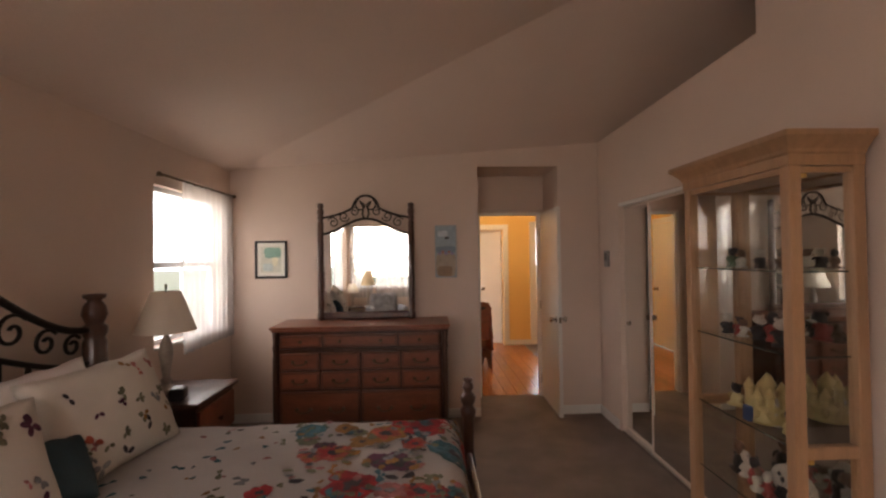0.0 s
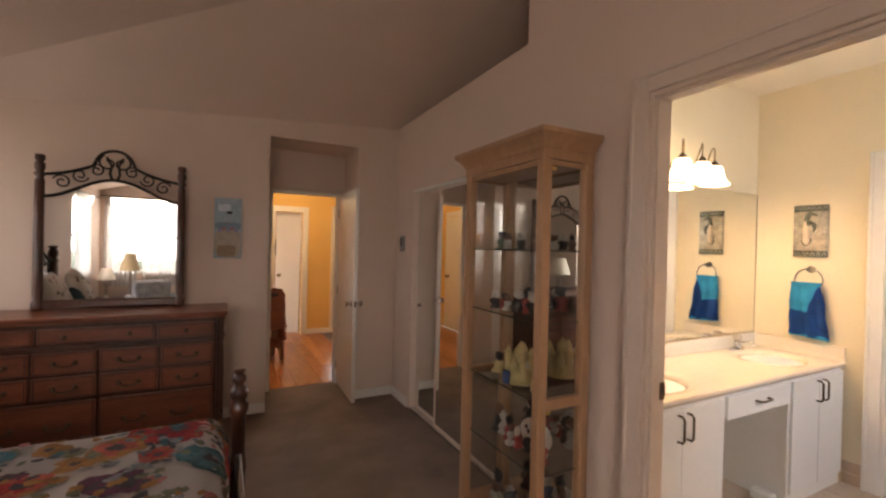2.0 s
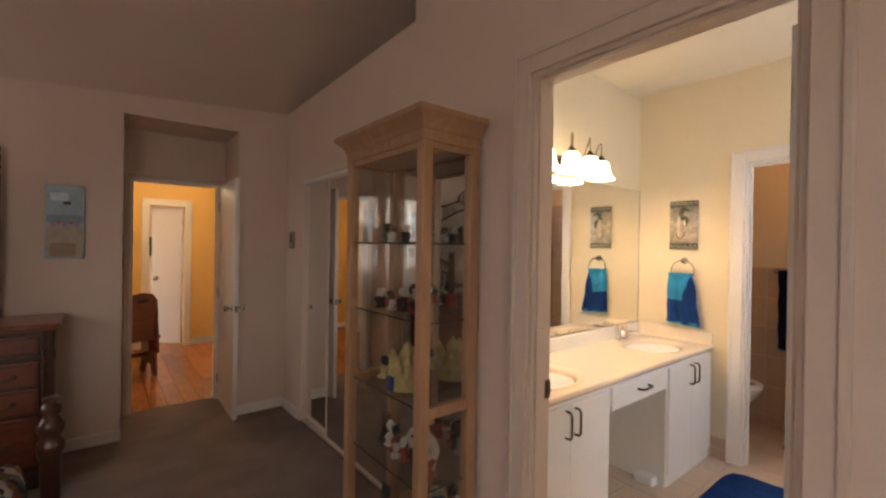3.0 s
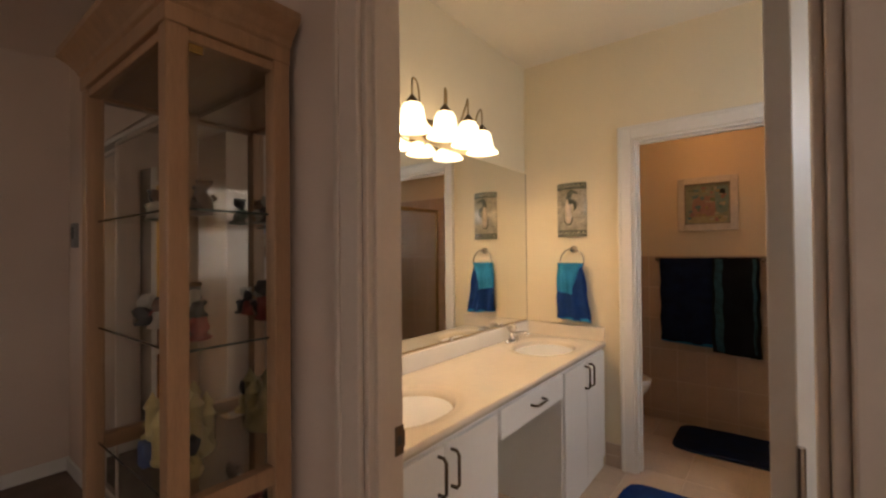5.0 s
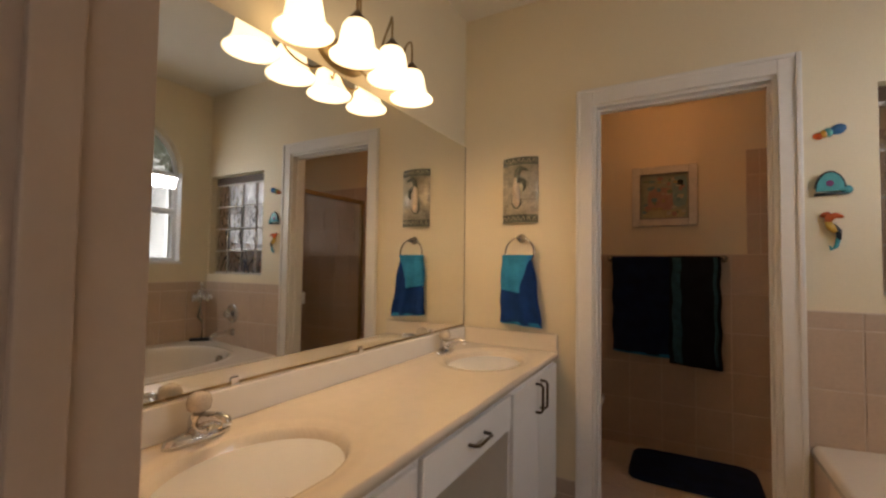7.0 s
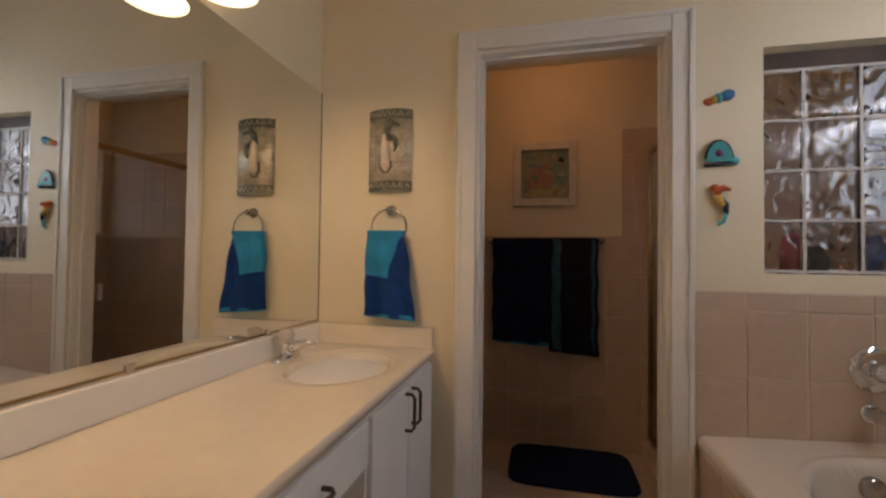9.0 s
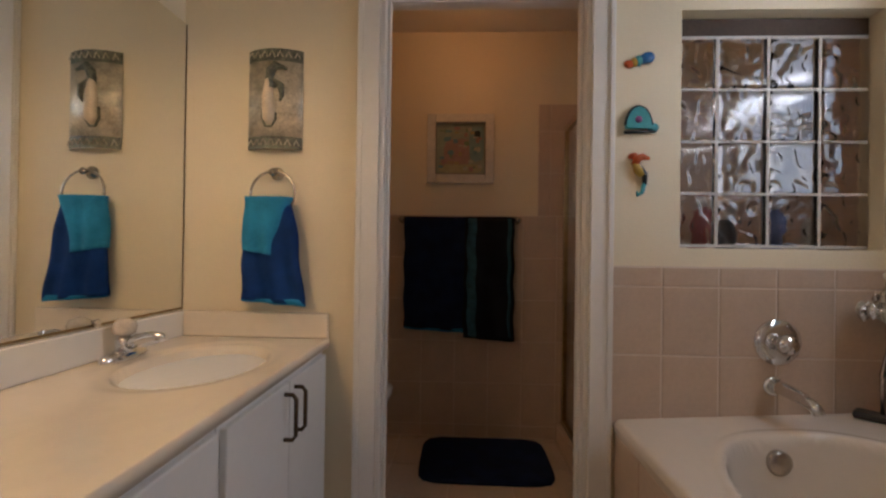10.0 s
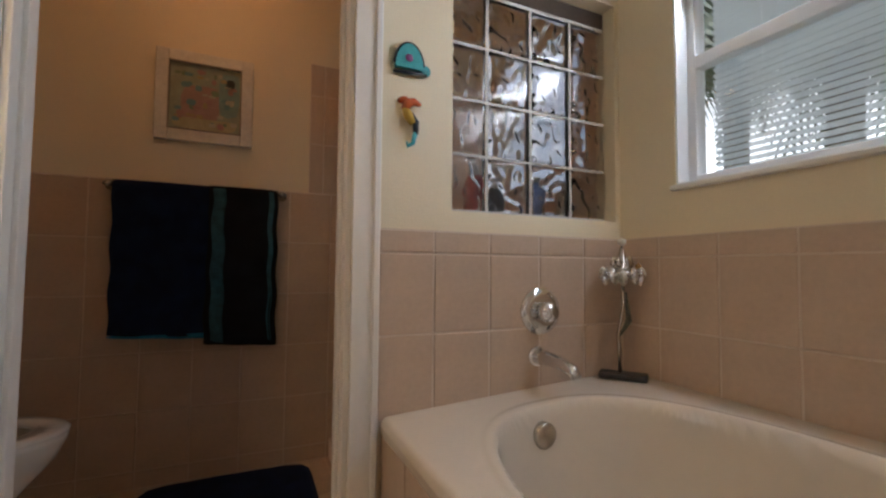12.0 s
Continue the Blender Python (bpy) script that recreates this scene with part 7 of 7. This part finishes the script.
w0, w1, wz = SHOWER_WIN[0], SHOWER_WIN[1], SHOWER_WIN[2] - 0.02
for k, (a0, a1, c0, c1) in enumerate(((XT0, XT1 - 0.006, 0, wz), (XT0, w0 - 0.006, wz, 2.0), (w1 + 0.006, XT1 - 0.006, wz, 2.0))):
    tw = tile_bed("tiles_shower_south_%d" % (k + 1), a0, a1, YW + 0.001, YW + 0.005, c0, c1)
    tile_field(tw, pose(a1 - 0.006, YW + 0.0052, 0, 0, 0, 180), steps(0, a1 - a0 - 0.008, 0.2), rows_wc + [wz] if k == 0 else [wz, 1.583, 1.836, 1.999], M["tile"], 0.003, 0.0055)
tw = tile_bed("tiles_base_east", XB - 0.006, XB - 0.001, WC_Y1 + 0.083, 1.39, 0, 0.151)
tile_field(tw, pose(XB - 0.0062, 1.39, 0, 0, 0, -90), [0, 0.095], [0.0, 0.075, 0.15], M["tile"], 0.003, 0.0055)
fx, fy = steps(XI + 0.004, XT1, 0.305), steps(YW, YV, 0.305)
for a0, a1 in zip(fx, fx[1:]):
    for b0, b1 in zip(fy, fy[1:]):
        key = (round(a1 - a0, 4), round(b1 - b0, 4), "floor")
        if key not in TILES:
            TILES[key] = finish("floor_tile", tile_mesh(key[0] - 0.005, key[1] - 0.005, 0.006), M["floor_tile"])
        ob = new("floor_tile", TILES[key])
        ob.parent = bath_floor
        ob.matrix_world = Matrix.Translation((a0 + 0.0025, b0 + 0.0025, -0.006)) @ pose(0, 0, 0, -90)
prng = random.Random(3)
for i in range(16):
    x = -0.55 + 0.13 * i
    y = 4.735
    while y < 8.49:
        L = prng.choice((0.9, 1.2, 0.7, 1.05))
        y2 = min(y + L, 8.49)
        key = ("plank", round(y2 - y, 3))
        if key not in TILES:
            TILES[key] = finish("plank", tile_mesh(0.1285, key[1] - 0.0015, 0.012, 0.0012), M["wood_floor"])
        ob = new("plank", TILES[key])
        ob.parent = hall_floor
        ob.matrix_world = Matrix.Translation((x, y, -0.012)) @ pose(0, 0, 0, -90)
        y = y2
